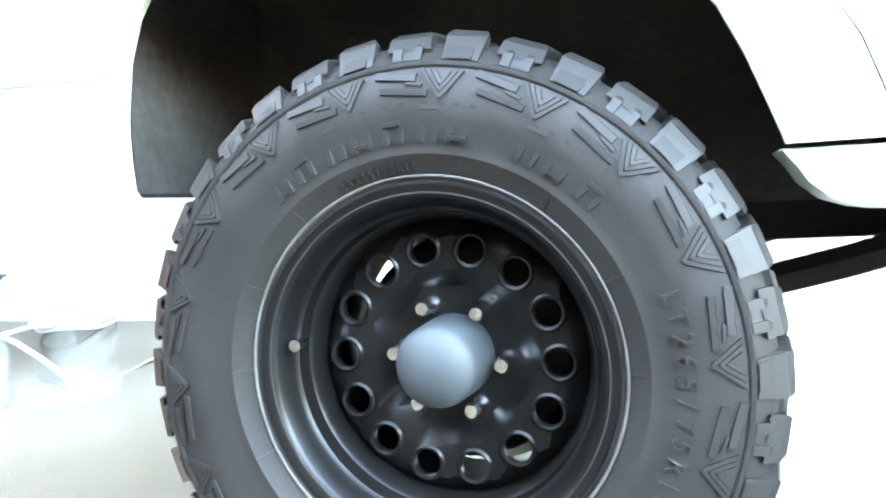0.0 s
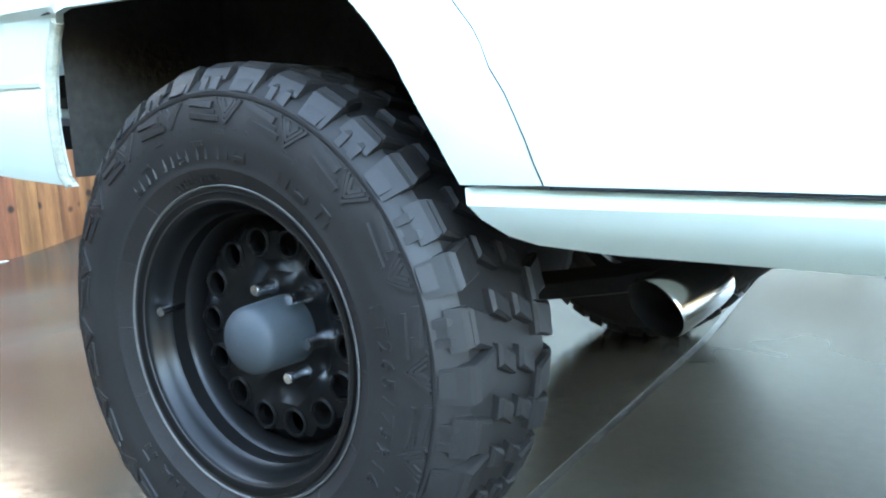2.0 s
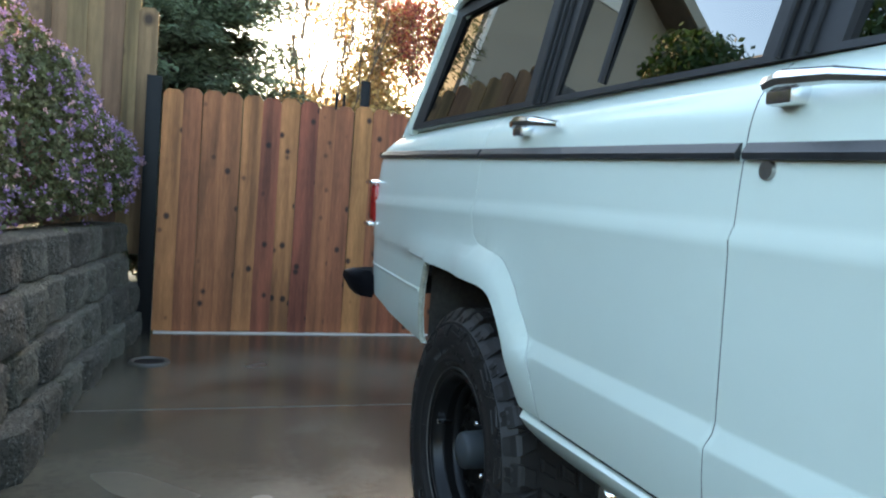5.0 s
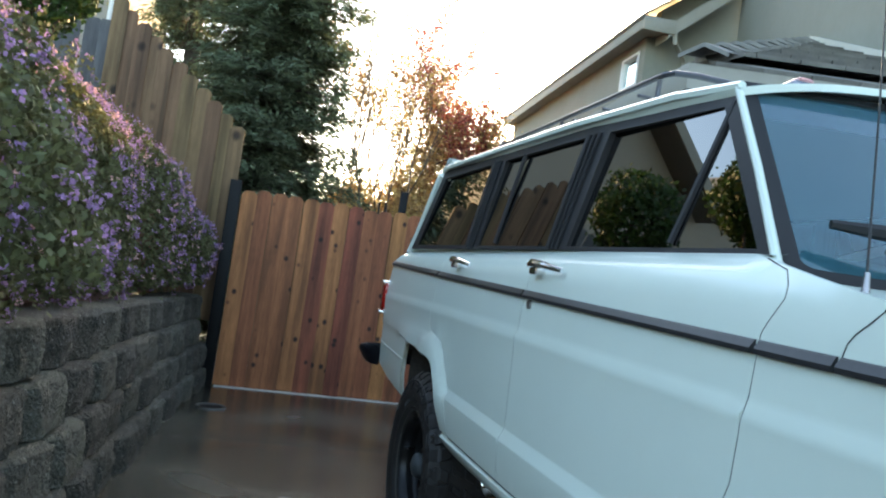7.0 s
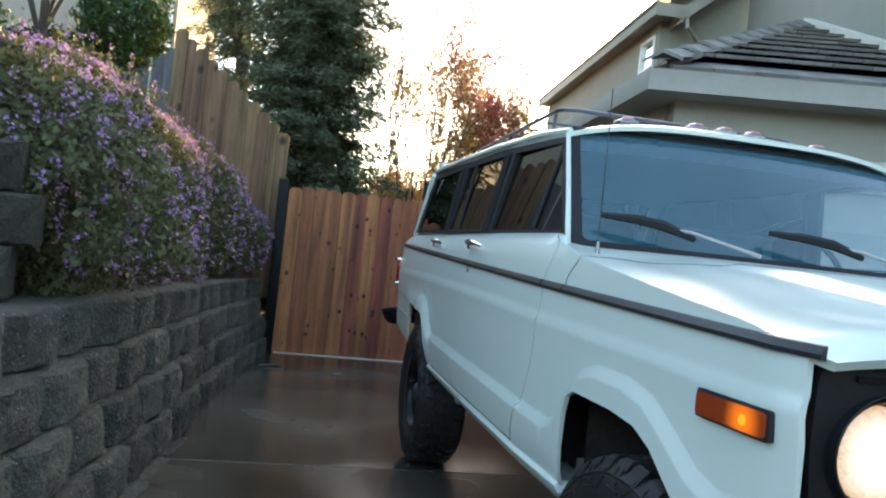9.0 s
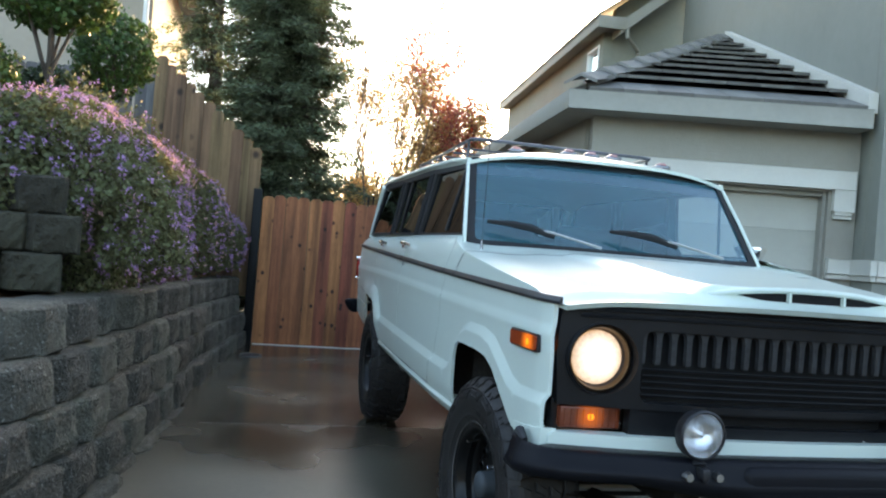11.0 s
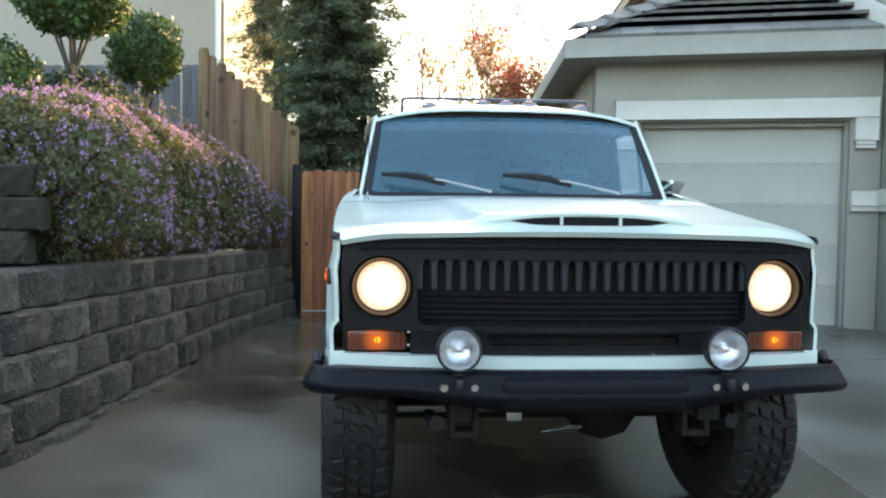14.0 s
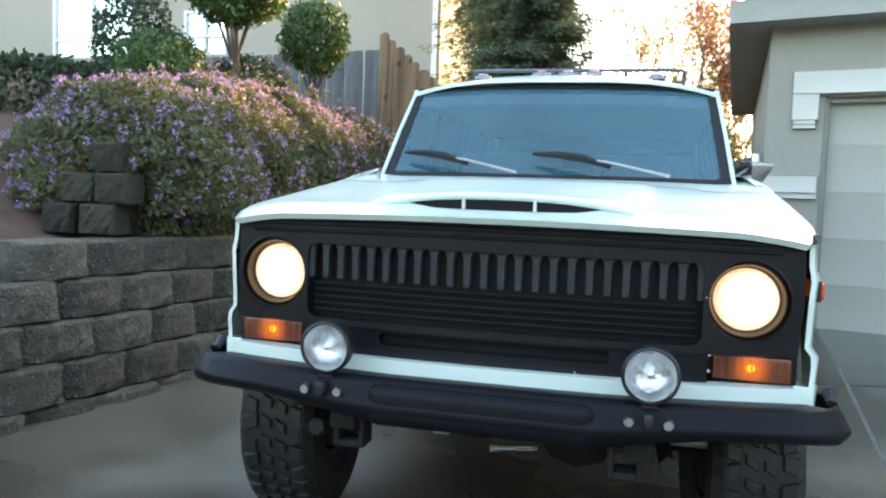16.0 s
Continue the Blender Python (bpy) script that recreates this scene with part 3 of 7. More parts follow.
def lay_course(parent, y0, y1, zf, xf, shift, blocks=BLOCKS):
    y = y0 + shift
    while y < y1:
        ang = math.atan2(xf(y + 0.1) - xf(y - 0.1), 0.2)
        ob = new("block", blocks[RNG.integers(len(blocks))])
        hang(ob, parent)
        ob.matrix_basis = pose(xf(y) + RNG.uniform(-0.024, 0.016), y, zf(y), 0, 0, -math.degrees(ang) + RNG.uniform(-2.5, 2.5))
        y += 0.431


retaining_wall = tagged(thing("retaining_wall", (-2.2, 3.0, 0), "grey split-face concrete block garden retaining wall, damp and stained", "retaining wall", kind="structure"))
for c in range(5):
    lay_course(retaining_wall, (0.70, 0.455, 0.215, 0.40, 0.17)[c], 6.9, lambda y, c=c: wall_top(y) - COURSE * (c + 1), lambda y, c=c: wall_x(y) - 0.045 * (4 - c) + 0.005, 0.0, CAPS if c == 0 else BLOCKS)

upper_wall = tagged(thing("upper_retaining_wall", (-2.9, 3.0, 0.9), "stepped upper tier of mossy weathered concrete blocks half hidden by lantana", "retaining wall", kind="structure"))
MOSSY = [mossy(me) for me in BLOCKS[:6]]
for c in range(3):
    lay_course(upper_wall, (1.72, 1.82, 1.95)[c], 6.2, lambda y, c=c: 0.885 + LOW * c - 0.02, lambda y, c=c: -2.72 - 0.06 * c + 0.05 * (y - 1.4), 0.0, MOSSY)
WIDE = [mossy(block_mesh(s + 30, 0.27, LOW, 0.22)) for s in range(3)]
for c, row in enumerate(((-3.03, -2.755), (-2.93, -2.69), (-2.78,))):
    for k, x in enumerate(row):
        ob = new("block", WIDE[(k + c) % 3])
        hang(ob, upper_wall)
        ob.matrix_basis = pose(x, 1.24 + 0.05 * c, 0.888 + LOW * c, 0, 0, -88 + 3 * k)

# ---- the bank above the wall ----
def bank_z(x, y):
    t = (-2.62 - x)
    base = 0.80
    up = smooth01((y - 0.8) / 3.2)
    z = base + (0.95 * smooth01(t / 1.3) + (0.22 + 0.68 * smooth01((y - 4.3) / 1.8)) * smooth01((t - 1.2) / 3.5)) * (0.28 + 0.72 * up) + 0.05 * noise.noise((x * 1.3, y * 1.3, 0))
    z = base + (z - base) * smooth01((t + 0.1) / 0.5)
    return z * smooth01((y + 3.5) / 2.5) - 0.05 * (1 - smooth01((y + 3.5) / 2.5))


bank_y = list(np.linspace(-4.0, 7.1, 46)) + [8.0, 10, 13, 18, 30]
bank_n = 30
bv = []
for y in bank_y:
    x1 = wall_x(y) - 0.36 if y < 7.0 else -3.0
    for i in range(bank_n):
        x = x1 - 18 * (i / (bank_n - 1)) ** 1.9
        bv.append((x, y, bank_z(x, y)))
bf = [(j * bank_n + i, (j + 1) * bank_n + i, (j + 1) * bank_n + i + 1, j * bank_n + i + 1) for j in range(len(bank_y) - 1) for i in range(bank_n - 1)]
bank = mesh_part("bank", bv, bf, M["soil"], None, smooth=True)
tagged(bank, "sloping garden bank of red-brown mulch and dry soil", "garden bank", kind="structure")

# ---- fences ----
def picket_mesh(w, h, t=0.016, ear=0.035):
    bm = bmesh.new()
    pts = [(-w / 2, 0), (w / 2, 0), (w / 2, h - ear), (w / 2 - ear * 0.9, h), (-w / 2 + ear * 0.9, h), (-w / 2, h - ear)]
    front = [bm.verts.new((x, -t / 2, z)) for x, z in pts]
    back = [bm.verts.new((x, t / 2, z)) for x, z in pts]
    bm.faces.new(front)
    bm.faces.new(back[::-1])
    for i in range(6):
        j = (i + 1) % 6
        bm.faces.new((front[j], front[i], back[i], back[j]))
    bmesh.ops.recalc_face_normals(bm, faces=bm.faces)
    me = bpy.data.meshes.new("board")
    bm.to_mesh(me)
    bm.free()
    return me


wooden_gate = thing("wooden_gate", (0, 6.86, 0), "new red cedar board gate with dog-ear tops and dark knots", "gate")
gate_boards = [picket_mesh(0.1405, h) for h in (1.765, 1.78, 1.79)]
for me in gate_boards:
    finish(me, M["cedar"], False)
x = -1.645
while x < 1.95:
    ob = hang(new("board", gate_boards[RNG.integers(3)]), wooden_gate)
    ob.matrix_basis = pose(x, 6.86 + RNG.uniform(-0.004, 0.004), -0.045 + RNG.uniform(-0.006, 0.006), 0, RNG.uniform(-0.25, 0.25), RNG.uniform(-0.6, 0.6))
    x += 0.1415
bm = bmesh.new()
for z in (0.25, 0.9, 1.5):
    box(bm, -1.68, 2.0, 6.885, 6.925, z - 0.045, z + 0.045, 0.004)
part("rail", bm, M["cedar_old"], wooden_gate)
bm = bmesh.new()
box(bm, -1.685, 2.0, 6.872, 6.884, -0.08, 1.70)
part("backing", bm, M["cedar_old"], wooden_gate)
# pale colour of this strip stands in for daylight leaking under the gate
bm = bmesh.new()
box(bm, -1.70, 2.0, 6.80, 6.90, -0.075, -0.048, 0.005)
tagged(part("threshold", bm, mat("pale leaked-light strip", (0.50, 0.45, 0.40), 0.5, var=0.2, scale=6)), "pale leaked-light strip under the wooden gate", "threshold", kind="structure")

gate_post = thing("gate_post", (-1.75, 6.86, 0), "square black steel gate post", "post")
bm = bmesh.new()
box(bm, -1.825, -1.720, 6.80, 6.90, -0.06, 1.80, 0.006)
part("post", bm, M["post"], gate_post)
gate_latch = thing("gate_bracket", (-0.35, 6.95, -0.05), "dark steel brackets standing up behind the gate", "bracket")
for x0, w, h in ((-0.44, 0.018, 0.10), (-0.38, 0.018, 0.10), (-0.24, 0.075, 0.22)):
    bm = bmesh.new()
    box(bm, x0, x0 + w, 6.94, 6.97, -0.08, 1.74 + h, 0.004)
    part("bracket_arm", bm, M["post"], gate_latch)

stepped_fence = thing("stepped_fence", (-2.4, 7.1, 0.6), "weathered brown dog-ear board fence stepping up the bank", "fence")
n_b = 11
for i in range(n_b):
    t = i / (n_b - 1)
    h = 2.30 + (3.32 - 2.30) * t
    me = picket_mesh(0.140, h - 0.5 - 0.35 * t, 0.018)
    finish(me, M["cedar_old"], False)
    ob = hang(new("board", me), stepped_fence)
    ob.matrix_basis = pose(-1.83 - 1.20 * t, 7.0 + 0.28 * t + (0.012 if i % 2 else 0), 0.5 + 0.35 * t, 0, RNG.uniform(-0.4, 0.4), 167)
bm = bmesh.new()
box(bm, -1.80, -1.77, 7.0, 7.04, 0.5, 2.27, 0.003)
part("end_post", bm, mat("pale fresh cut cedar", (0.42, 0.28, 0.16), 0.8, var=0.2), stepped_fence)

grey_fence = thing("grey_fence", (-4.2, 7.6, 2.0), "old grey weathered board fence on the bank", "fence")
for i in range(20):
    t = i / 19
    me = picket_mesh(0.128, 1.55, 0.018, 0.02)
    finish(me, M["cedar_grey"], False)
    ob = hang(new("board", me), grey_fence)
    ob.matrix_basis = pose(-3.12 - 2.6 * t, 7.34 + 0.10 * t, 1.56 - 0.06 * t, 0, RNG.uniform(-0.6, 0.6), 180 - 2)

# ---- garage ----
def wall_box(name, corners, z0, z1, material, parent, openings=()):
    """An upright wall slab; corners: front left, front right, thickness behind."""
    a, b, t = corners
    d = (b - a)
    ln = d.length
    d = d / ln
    nrm = Vector((-d.y, d.x, 0)) * t
    bm = bmesh.new()
    lift = lambda u, v: a + d * u + Vector((0, 0, v))
    sheet(bm, [(0, z0), (ln, z0), (ln, z1), (0, z1)], lift, [[(u0, v0), (u1, v0), (u1, v1), (u0, v1)] for u0, u1, v0, v1 in openings], step=1.2, thick=nrm)
    return part(name, bm, material, parent, smooth=False)


garage = tagged(thing("garage", GW, "beige stucco garage with cream trim, tiled hip roof and sectional door", "garage"))
DOOR0, DOOR1, DOORH = 0.44, 2.32, 2.11
wall_box("front_wall", (gp(0, 0, 0), gp(2.59, 0, 0), 0.22), -0.1, 2.85, M["stucco"], garage, [(DOOR0, DOOR1, -0.099, DOORH)])
wall_box("side_wall", (GW + GS * 7, GW + GS * 0.24, 0.2), -0.1, 2.85, M["stucco"], garage)
EAVE = gp(-0.292, 0.315, 0)


def gbox(bm, s0, s1, d0, d1, z0, z1, bevel=0.0):
    m = Matrix(((GU.x, GV.x, 0, GW.x), (GU.y, GV.y, 0, GW.y), (0, 0, 1, 0), (0, 0, 0, 1)))
    return box(bm, s0, s1, d0, d1, z0, z1, bevel, 2, m)


bm = bmesh.new()
gbox(bm, 0.20, 2.55, -0.01, 0.055, 2.13, 2.315, 0.008)
part("door_head_trim", bm, M["trim_paint"], garage)
for s0, s1 in ((0.20, 0.40), (2.35, 2.55)):
    bm = bmesh.new()
    gbox(bm, s0, s1, -0.01, 0.055, 1.92, 2.135, 0.008)
    gbox(bm, s0 + 0.015, s1 - 0.02, -0.01, 0.048, 1.885, 1.92, 0.006)
    gbox(bm, s0 + 0.015, s1 - 0.02, -0.01, 0.044, 1.85, 1.88, 0.006)
    part("trim_leg", bm, M["trim_paint"], garage)
    bm = bmesh.new()
    a, b = (0.0, 0.42) if s0 < 1 else (2.34, 2.59)
    gbox(bm, a, b, -0.01, 0.05, 1.32, 1.46, 0.008)
    gbox(bm, a, b, -0.01, 0.035, 1.27, 1.315, 0.006)
    part("belt_trim", bm, M["trim_paint"], garage)
for k in range(5):
    bm = bmesh.new()
    z0 = 0.17 + k * 0.3885
    gbox(bm, DOOR0 - 0.05, DOOR1 + 0.05, -0.19, -0.16, z0, z0 + 0.3875, 0.0015)
    gbox(bm, DOOR0 + 0.05, DOOR1 - 0.05, -0.166, -0.1585, z0 + 0.20, z0 + 0.204, 0.001)
    part("door_panel", bm, M["garage"], garage)
bm = bmesh.new()
for s in (DOOR0 - 0.012, DOOR1 - 0.03):
    gbox(bm, s, s + 0.045, -0.215, -0.06, 0.0, DOORH, 0.004)
gbox(bm, DOOR0, DOOR1, -0.215, -0.08, DOORH - 0.045, DOORH + 0.0, 0.004)
part("door_jamb", bm, M["fascia"], garage)
bm = bmesh.new()
gbox(bm, -0.26, 2.54, -0.2, 0.29, 2.69, 2.705)
box(bm, 0.02, 0.36, 0.05, 7, 2.692, 2.707, m=Matrix(((GX.x, GS.x, 0, EAVE.x), (GX.y, GS.y, 0, EAVE.y), (0, 0, 1, 0), (0, 0, 0, 1))))
part("soffit", bm, M["fascia"], garage, smooth=False)
bm = bmesh.new()
gbox(bm, -0.29, 2.54, 0.28, 0.315, 2.69, 2.868, 0.004)
box(bm, 0.0, 0.035, 0.0, 7, 2.69, 2.868, 0.004, m=Matrix(((GX.x, GS.x, 0, EAVE.x), (GX.y, GS.y, 0, EAVE.y), (0, 0, 1, 0), (0, 0, 0, 1))))
part("fascia", bm, M["fascia"], garage)

# hip roof: rows of flat tiles
APEX = gp(2.48, -4.42, 4.79)


def roof_plane(name, a, b, c, material, rows):
    """Tiles laid in rows on the triangle a-b (eave) and c (peak), each row lapping the one below."""
    along = (b - a)
    ln = along.length
    along = along / ln
    foot = a + along * (c - a).dot(along)
    up = c - foot
    slope = up.length
    up = up / slope
    nrm = along.cross(up)
    if nrm.z < 0:
        nrm = -nrm
    f = (foot - a).dot(along)
    bm_rest = bmesh.new()
    for r in range(rows):
        v0, v1 = slope * r / rows, slope * (r + 1) / rows + 0.05
        vm = slope * (r + 0.35) / rows
        u0, u1 = f * vm / slope, ln - (ln - f) * vm / slope
        u = u0 - 0.17 * (r % 2)
        while u < u1:
            p0, p1 = max(u, u0), min(u + 0.33, u1)
            if p1 - p0 > 0.04:
                bm = bm_rest
                butt = 0.108 if r else 0.048
                q = [a + along * (p0 + 0.004) + up * v0 + nrm * butt, a + along * (p1 - 0.004) + up * v0 + nrm * butt,
                     a + along * (p1 - 0.004) + up * v1 + nrm * 0.018, a + along * (p0 + 0.004) + up * v1 + nrm * 0.018]
                lo = [p - nrm * (0.032 if r else 0.045) for p in q]
                t = [bm.verts.new(p) for p in q]
                l = [bm.verts.new(p) for p in lo]
                bm.faces.new(t)
                for i in range(4):
                    j = (i + 1) % 4
                    bm.faces.new((t[j], t[i], l[i], l[j]))
            u += 0.33
    bmesh.ops.recalc_face_normals(bm_rest, faces=bm_rest.faces)
    ob = part(name, bm_rest, material, garage, smooth=False)
    bm = bmesh.new()
    tri = [bm.verts.new(p) for p in (a, b, c)]
    bm.faces.new(tri)
    part("roof_deck", bm, M["under"], garage, smooth=False)
    return ob


E0, E1 = gp(-0.20, 0.275, 2.862), gp(2.50, 0.275, 2.862)
E2 = E0 + GS * 7.4
tile_roof = mat("grey brown concrete roof tile", (0.150, 0.143, 0.130), 0.8, var=0.3, scale=5, fine=60, bump=0.3, bscale=60, island=0.22)
tagged(roof_plane("roof_tiles", E0, E1, APEX, tile_roof, 10), kind="stuff")
tagged(roof_plane("roof_tiles", E2, E0, APEX, tile_roof, 10), kind="stuff")
hip = APEX - E0
for k in range(11):
    a = E0 + hip * (k / 11.0 + 0.005)
    b = E0 + hip * ((k + 1) / 11.0 + 0.03)
    bm = bmesh.new()
    d = hip.normalized()
    side = d.cross(Vector((0, 0, 1))).normalized()
    rows2 = []
    for p, lift in ((a, 0.17), (b, 0.12)):
        rows2.append([bm.verts.new(p + side * o + Vector((0, 0, lift - abs(o) * 0.45))) for o in (-0.17, -0.085, 0, 0.085, 0.17)])
        rows2.append([bm.verts.new(p + side * o + Vector((0, 0, lift - 0.03 - abs(o) * 0.45))) for o in (-0.17, -0.085, 0, 0.085, 0.17)])
    for q in range(4):
        bm.faces.new((rows2[0][q], rows2[0][q + 1], rows2[2][q + 1], rows2[2][q]))
        bm.faces.new((rows2[0][q], rows2[1][q], rows2[1][q + 1], rows2[0][q + 1]))
    part("hip_tile", bm, tile_roof, garage, smooth=False)
bm = bmesh.new()
q = [E1 + GU * 0.0, E1 + GU * 0.09, APEX + GU * 0.10, APEX + GU * 0.0]
t = [bm.verts.new(p + Vector((0, 0, 0.17))) for p in q]
l = [bm.verts.new(p + Vector((0, 0, -0.02))) for p in q]
bm.faces.new(t)
for i in range(4):
    bm.faces.new((t[(i + 1) % 4], t[i], l[i], l[(i + 1) % 4]))
part("rake_flashing", bm, M["trim_paint"], garage, smooth=False)

# ---- the two-storey house behind the garage ----
house = thing("house", gp(5, -5, 0), "two-storey grey-green stucco house with tiled eaves", "house")
HX = 2.60
HD = 0.40
wall_box("side_wall", (gp(HX, -7.6, 0), gp(HX, HD - 0.205, 0), 0.2), -0.2, 9.2, M["stucco_green"], house)
wall_box("front_wall", (gp(HX, HD, 0), gp(11, HD, 0), 0.2), -0.2, 9.2, M["stucco_green"], house, [(0.66, 3.05, -0.199, 2.13)])
bm = bmesh.new()
gbox(bm, 3.02, 5.88, HD - 0.01, HD + 0.055, 2.15, 2.345, 0.008)
part("door_head_trim", bm, M["trim_paint"], house)
for s0 in (3.02, 5.68):
    bm = bmesh.new()
    gbox(bm, s0, s0 + 0.20, HD - 0.01, HD + 0.055, 1.96, 2.155, 0.008)
    gbox(bm, s0 + 0.015, s0 + 0.18, HD - 0.01, HD + 0.048, 1.925, 1.955, 0.006)
    gbox(bm, s0 + 0.015, s0 + 0.18, HD - 0.01, HD + 0.044, 1.89, 1.92, 0.006)
    part("trim_leg", bm, M["trim_paint"], house)
for k in range(5):
    bm = bmesh.new()
    z0 = 0.17 + k * 0.3885
    gbox(bm, 3.2, 5.7, HD - 0.19, HD - 0.16, z0, z0 + 0.386, 0.003)
    part("door_panel", bm, M["garage"], house)
# the wing behind, turned a little: local x inwards, local y back
WING = pose(4.55, 11.48, 0, 0, 0, -6.1)


def wp(x, y, z):
    return WING @ Vector((x, y, z))


wall_box("wing_wall", (wp(0, 8.9, 0), wp(0, 0, 0), 0.2), -0.2, 5.82, M["stucco_green"], house, [(7.95, 8.65, 5.02, 5.56)])
bm = bmesh.new()
sheet(bm, [(0.205, -0.2), (2.2, -0.2), (2.2, 7.78), (0.205, 6.28)], lambda u, v: wp(u, 0, v), step=2.0, thick=WING.to_3x3() @ Vector((0, 0.2, 0)))
part("gable_wall", bm, M["stucco_green"], house, smooth=False)
bm = bmesh.new()
box(bm, -0.30, -0.25, -0.50, 9.0, 5.72, 5.95, 0.006, m=WING)
part("eave_fascia", bm, M["fascia"], house)
bm = bmesh.new()
box(bm, -0.25, 0.30, -0.50, 9.0, 5.78, 5.80, m=WING)
part("eave_soffit", bm, M["fascia"], house)
bm = bmesh.new()
box(bm, -0.30, 0.25, -0.55, -0.50, 5.70, 5.93, 0.006, m=WING)
part("eave_return", bm, M["fascia"], house)
bm = bmesh.new()
sheet(bm, [(0.15, 5.62), (4.2, 9.02), (4.2, 9.26), (0.15, 5.86)], lambda u, v: wp(u, -0.52, v), step=2.0, thick=WING.to_3x3() @ Vector((0, 0.5, 0)))
part("gable_rake", bm, M["fascia"], house, smooth=False)
bm = bmesh.new()
v = [bm.verts.new(wp(*p)) for p in ((-0.33, -0.56, 5.95), (-0.33, 9.0, 5.95), (4.3, 9.0, 9.40), (4.3, -0.56, 9.40))]
bm.faces.new(v)
w = [bm.verts.new(p.co - Vector((0, 0, 0.05))) for p in v]
bm.faces.new(w[::-1])
for k in range(4):
    bm.faces.new((v[k], v[(k + 1) % 4], w[(k + 1) % 4], w[k]))
part("wing_roof", bm, tile_roof, house, smooth=False)
bm = bmesh.new()
tube(bm, [wp(0.28, -0.50, 5.74), wp(0.30, -0.50, 5.58), wp(0.68, -0.08, 5.46), wp(0.70, -0.06, 5.30), wp(0.70, -0.06, 0.2)], 0.04, 8)
part("downspout", bm, M["fascia"], house)
house_window = part("wing_window", box(bmesh.new(), 0.04, 0.07, 0.25, 0.95, 5.02, 5.56, m=WING), M["winglass"], house, "small upstairs window reflecting pale sky")
bm = bmesh.new()
for y0, y1, z0, z1 in ((0.22, 0.28, 4.99, 5.59), (0.92, 0.98, 4.99, 5.59), (0.28, 0.92, 4.99, 5.04), (0.28, 0.92, 5.54, 5.59)):
    box(bm, -0.02, 0.08, y0, y1, z0, z1, 0.004, m=WING)
part("window_frame", bm, M["white"], house_window)
for z0, z1, out in ((1.32, 1.46, 0.05), (1.27, 1.315, 0.035)):
    bm = bmesh.new()
    gbox(bm, HX - out, HX + 0.01, 0.06, HD + out, z0, z1, 0.006)
    gbox(bm, HX + 0.015, 3.24, HD - 0.01, HD + out, z0, z1, 0.006)
    part("belt_trim", bm, M["trim_paint"], house)
a = gp(2.92, HD + 0.13, 0)
wall_lantern = thing("wall_lantern", a, "dark metal wall lantern with a red-brown pointed cap and clear panes", "wall lamp")
lantern_iron = mat("dark lantern iron", (0.05, 0.045, 0.04), 0.5, 0.4, var=0.3, scale=30)
for k in range(6):
    p0, p1 = ([a + Vector((r * math.cos(k * math.pi / 3 + q), r * math.sin(k * math.pi / 3 + q), z)) for r, z, q in ((0.050, 2.165, 0), (0.080, 2.345, 0))])
    n0, n1 = ([a + Vector((r * math.cos((k + 1) * math.pi / 3), r * math.sin((k + 1) * math.pi / 3), z)) for r, z in ((0.050, 2.165), (0.080, 2.345))])
    part("pane", (lambda b: (b.faces.new([b.verts.new(p) for p in (p0, n0, n1, p1)]), b)[1])(bmesh.new()), M["lampglass"], wall_lantern, smooth=False)
    bm = bmesh.new()
    tube(bm, [p0, p1], 0.006, 5)
    part("glazing_bar", bm, lantern_iron, wall_lantern)
bm = bmesh.new()
lathe(bm, [(2.34, 0.095), (2.352, 0.098), (2.372, 0.086), (2.405, 0.055), (2.412, 0.030), (2.43, 0.014), (2.50, 0.003)], 24, "Z", (a.x, a.y, 0))
part("cap", bm, mat("red brown lantern cap", (0.20, 0.055, 0.04), 0.5, var=0.3, scale=20), wall_lantern, "red-brown pointed cap")
bm = bmesh.new()
lathe(bm, [(2.14, 0.012), (2.150, 0.050), (2.168, 0.058), (2.172, 0.050), (2.172, 0.002)], 20, "Z", (a.x, a.y, 0))
cyl(bm, a + Vector((0, 0, 2.17)), a + Vector((0, 0, 2.26)), 0.014, 0.012, 10)
part("base", bm, lantern_iron, wall_lantern)
bm = bmesh.new()
tube(bm, [a + Vector((0, 0, 2.145)), a + Vector((0, 0, 2.09)) - GV * 0.02, a + Vector((0, 0, 2.05)) - GV * 0.09, a + Vector((0, 0, 2.07)) - GV * 0.128], 0.013, 8)
box(bm, a.x - GV.x * 0.12 - 0.035, a.x - GV.x * 0.12 + 0.035, a.y - GV.y * 0.12 - 0.012, a.y - GV.y * 0.12 + 0.012, 1.99, 2.15, 0.006)
part("bracket", bm, lantern_iron, wall_lantern)
hose_bib = thing("electric_meter", GW + GS * 0.35 + Vector((0, 0, 1.25)), "grey electric meter box on the garage side wall", "meter")
bm = bmesh.new()
c = GW + GS * 0.35 - GX * 0.05
box(bm, c.x - 0.05, c.x + 0.06, c.y - 0.10, c.y + 0.10, 1.32, 1.66, 0.01)
part("meter_box", bm, M["steel"], hose_bib)
bm = bmesh.new()
cyl(bm, c + Vector((-0.05, -0.02, 1.56)), c + Vector((-0.13, -0.02, 1.56)), 0.07, 0.06, 16)
part("meter_dial", bm, M["lampglass"], hose_bib)

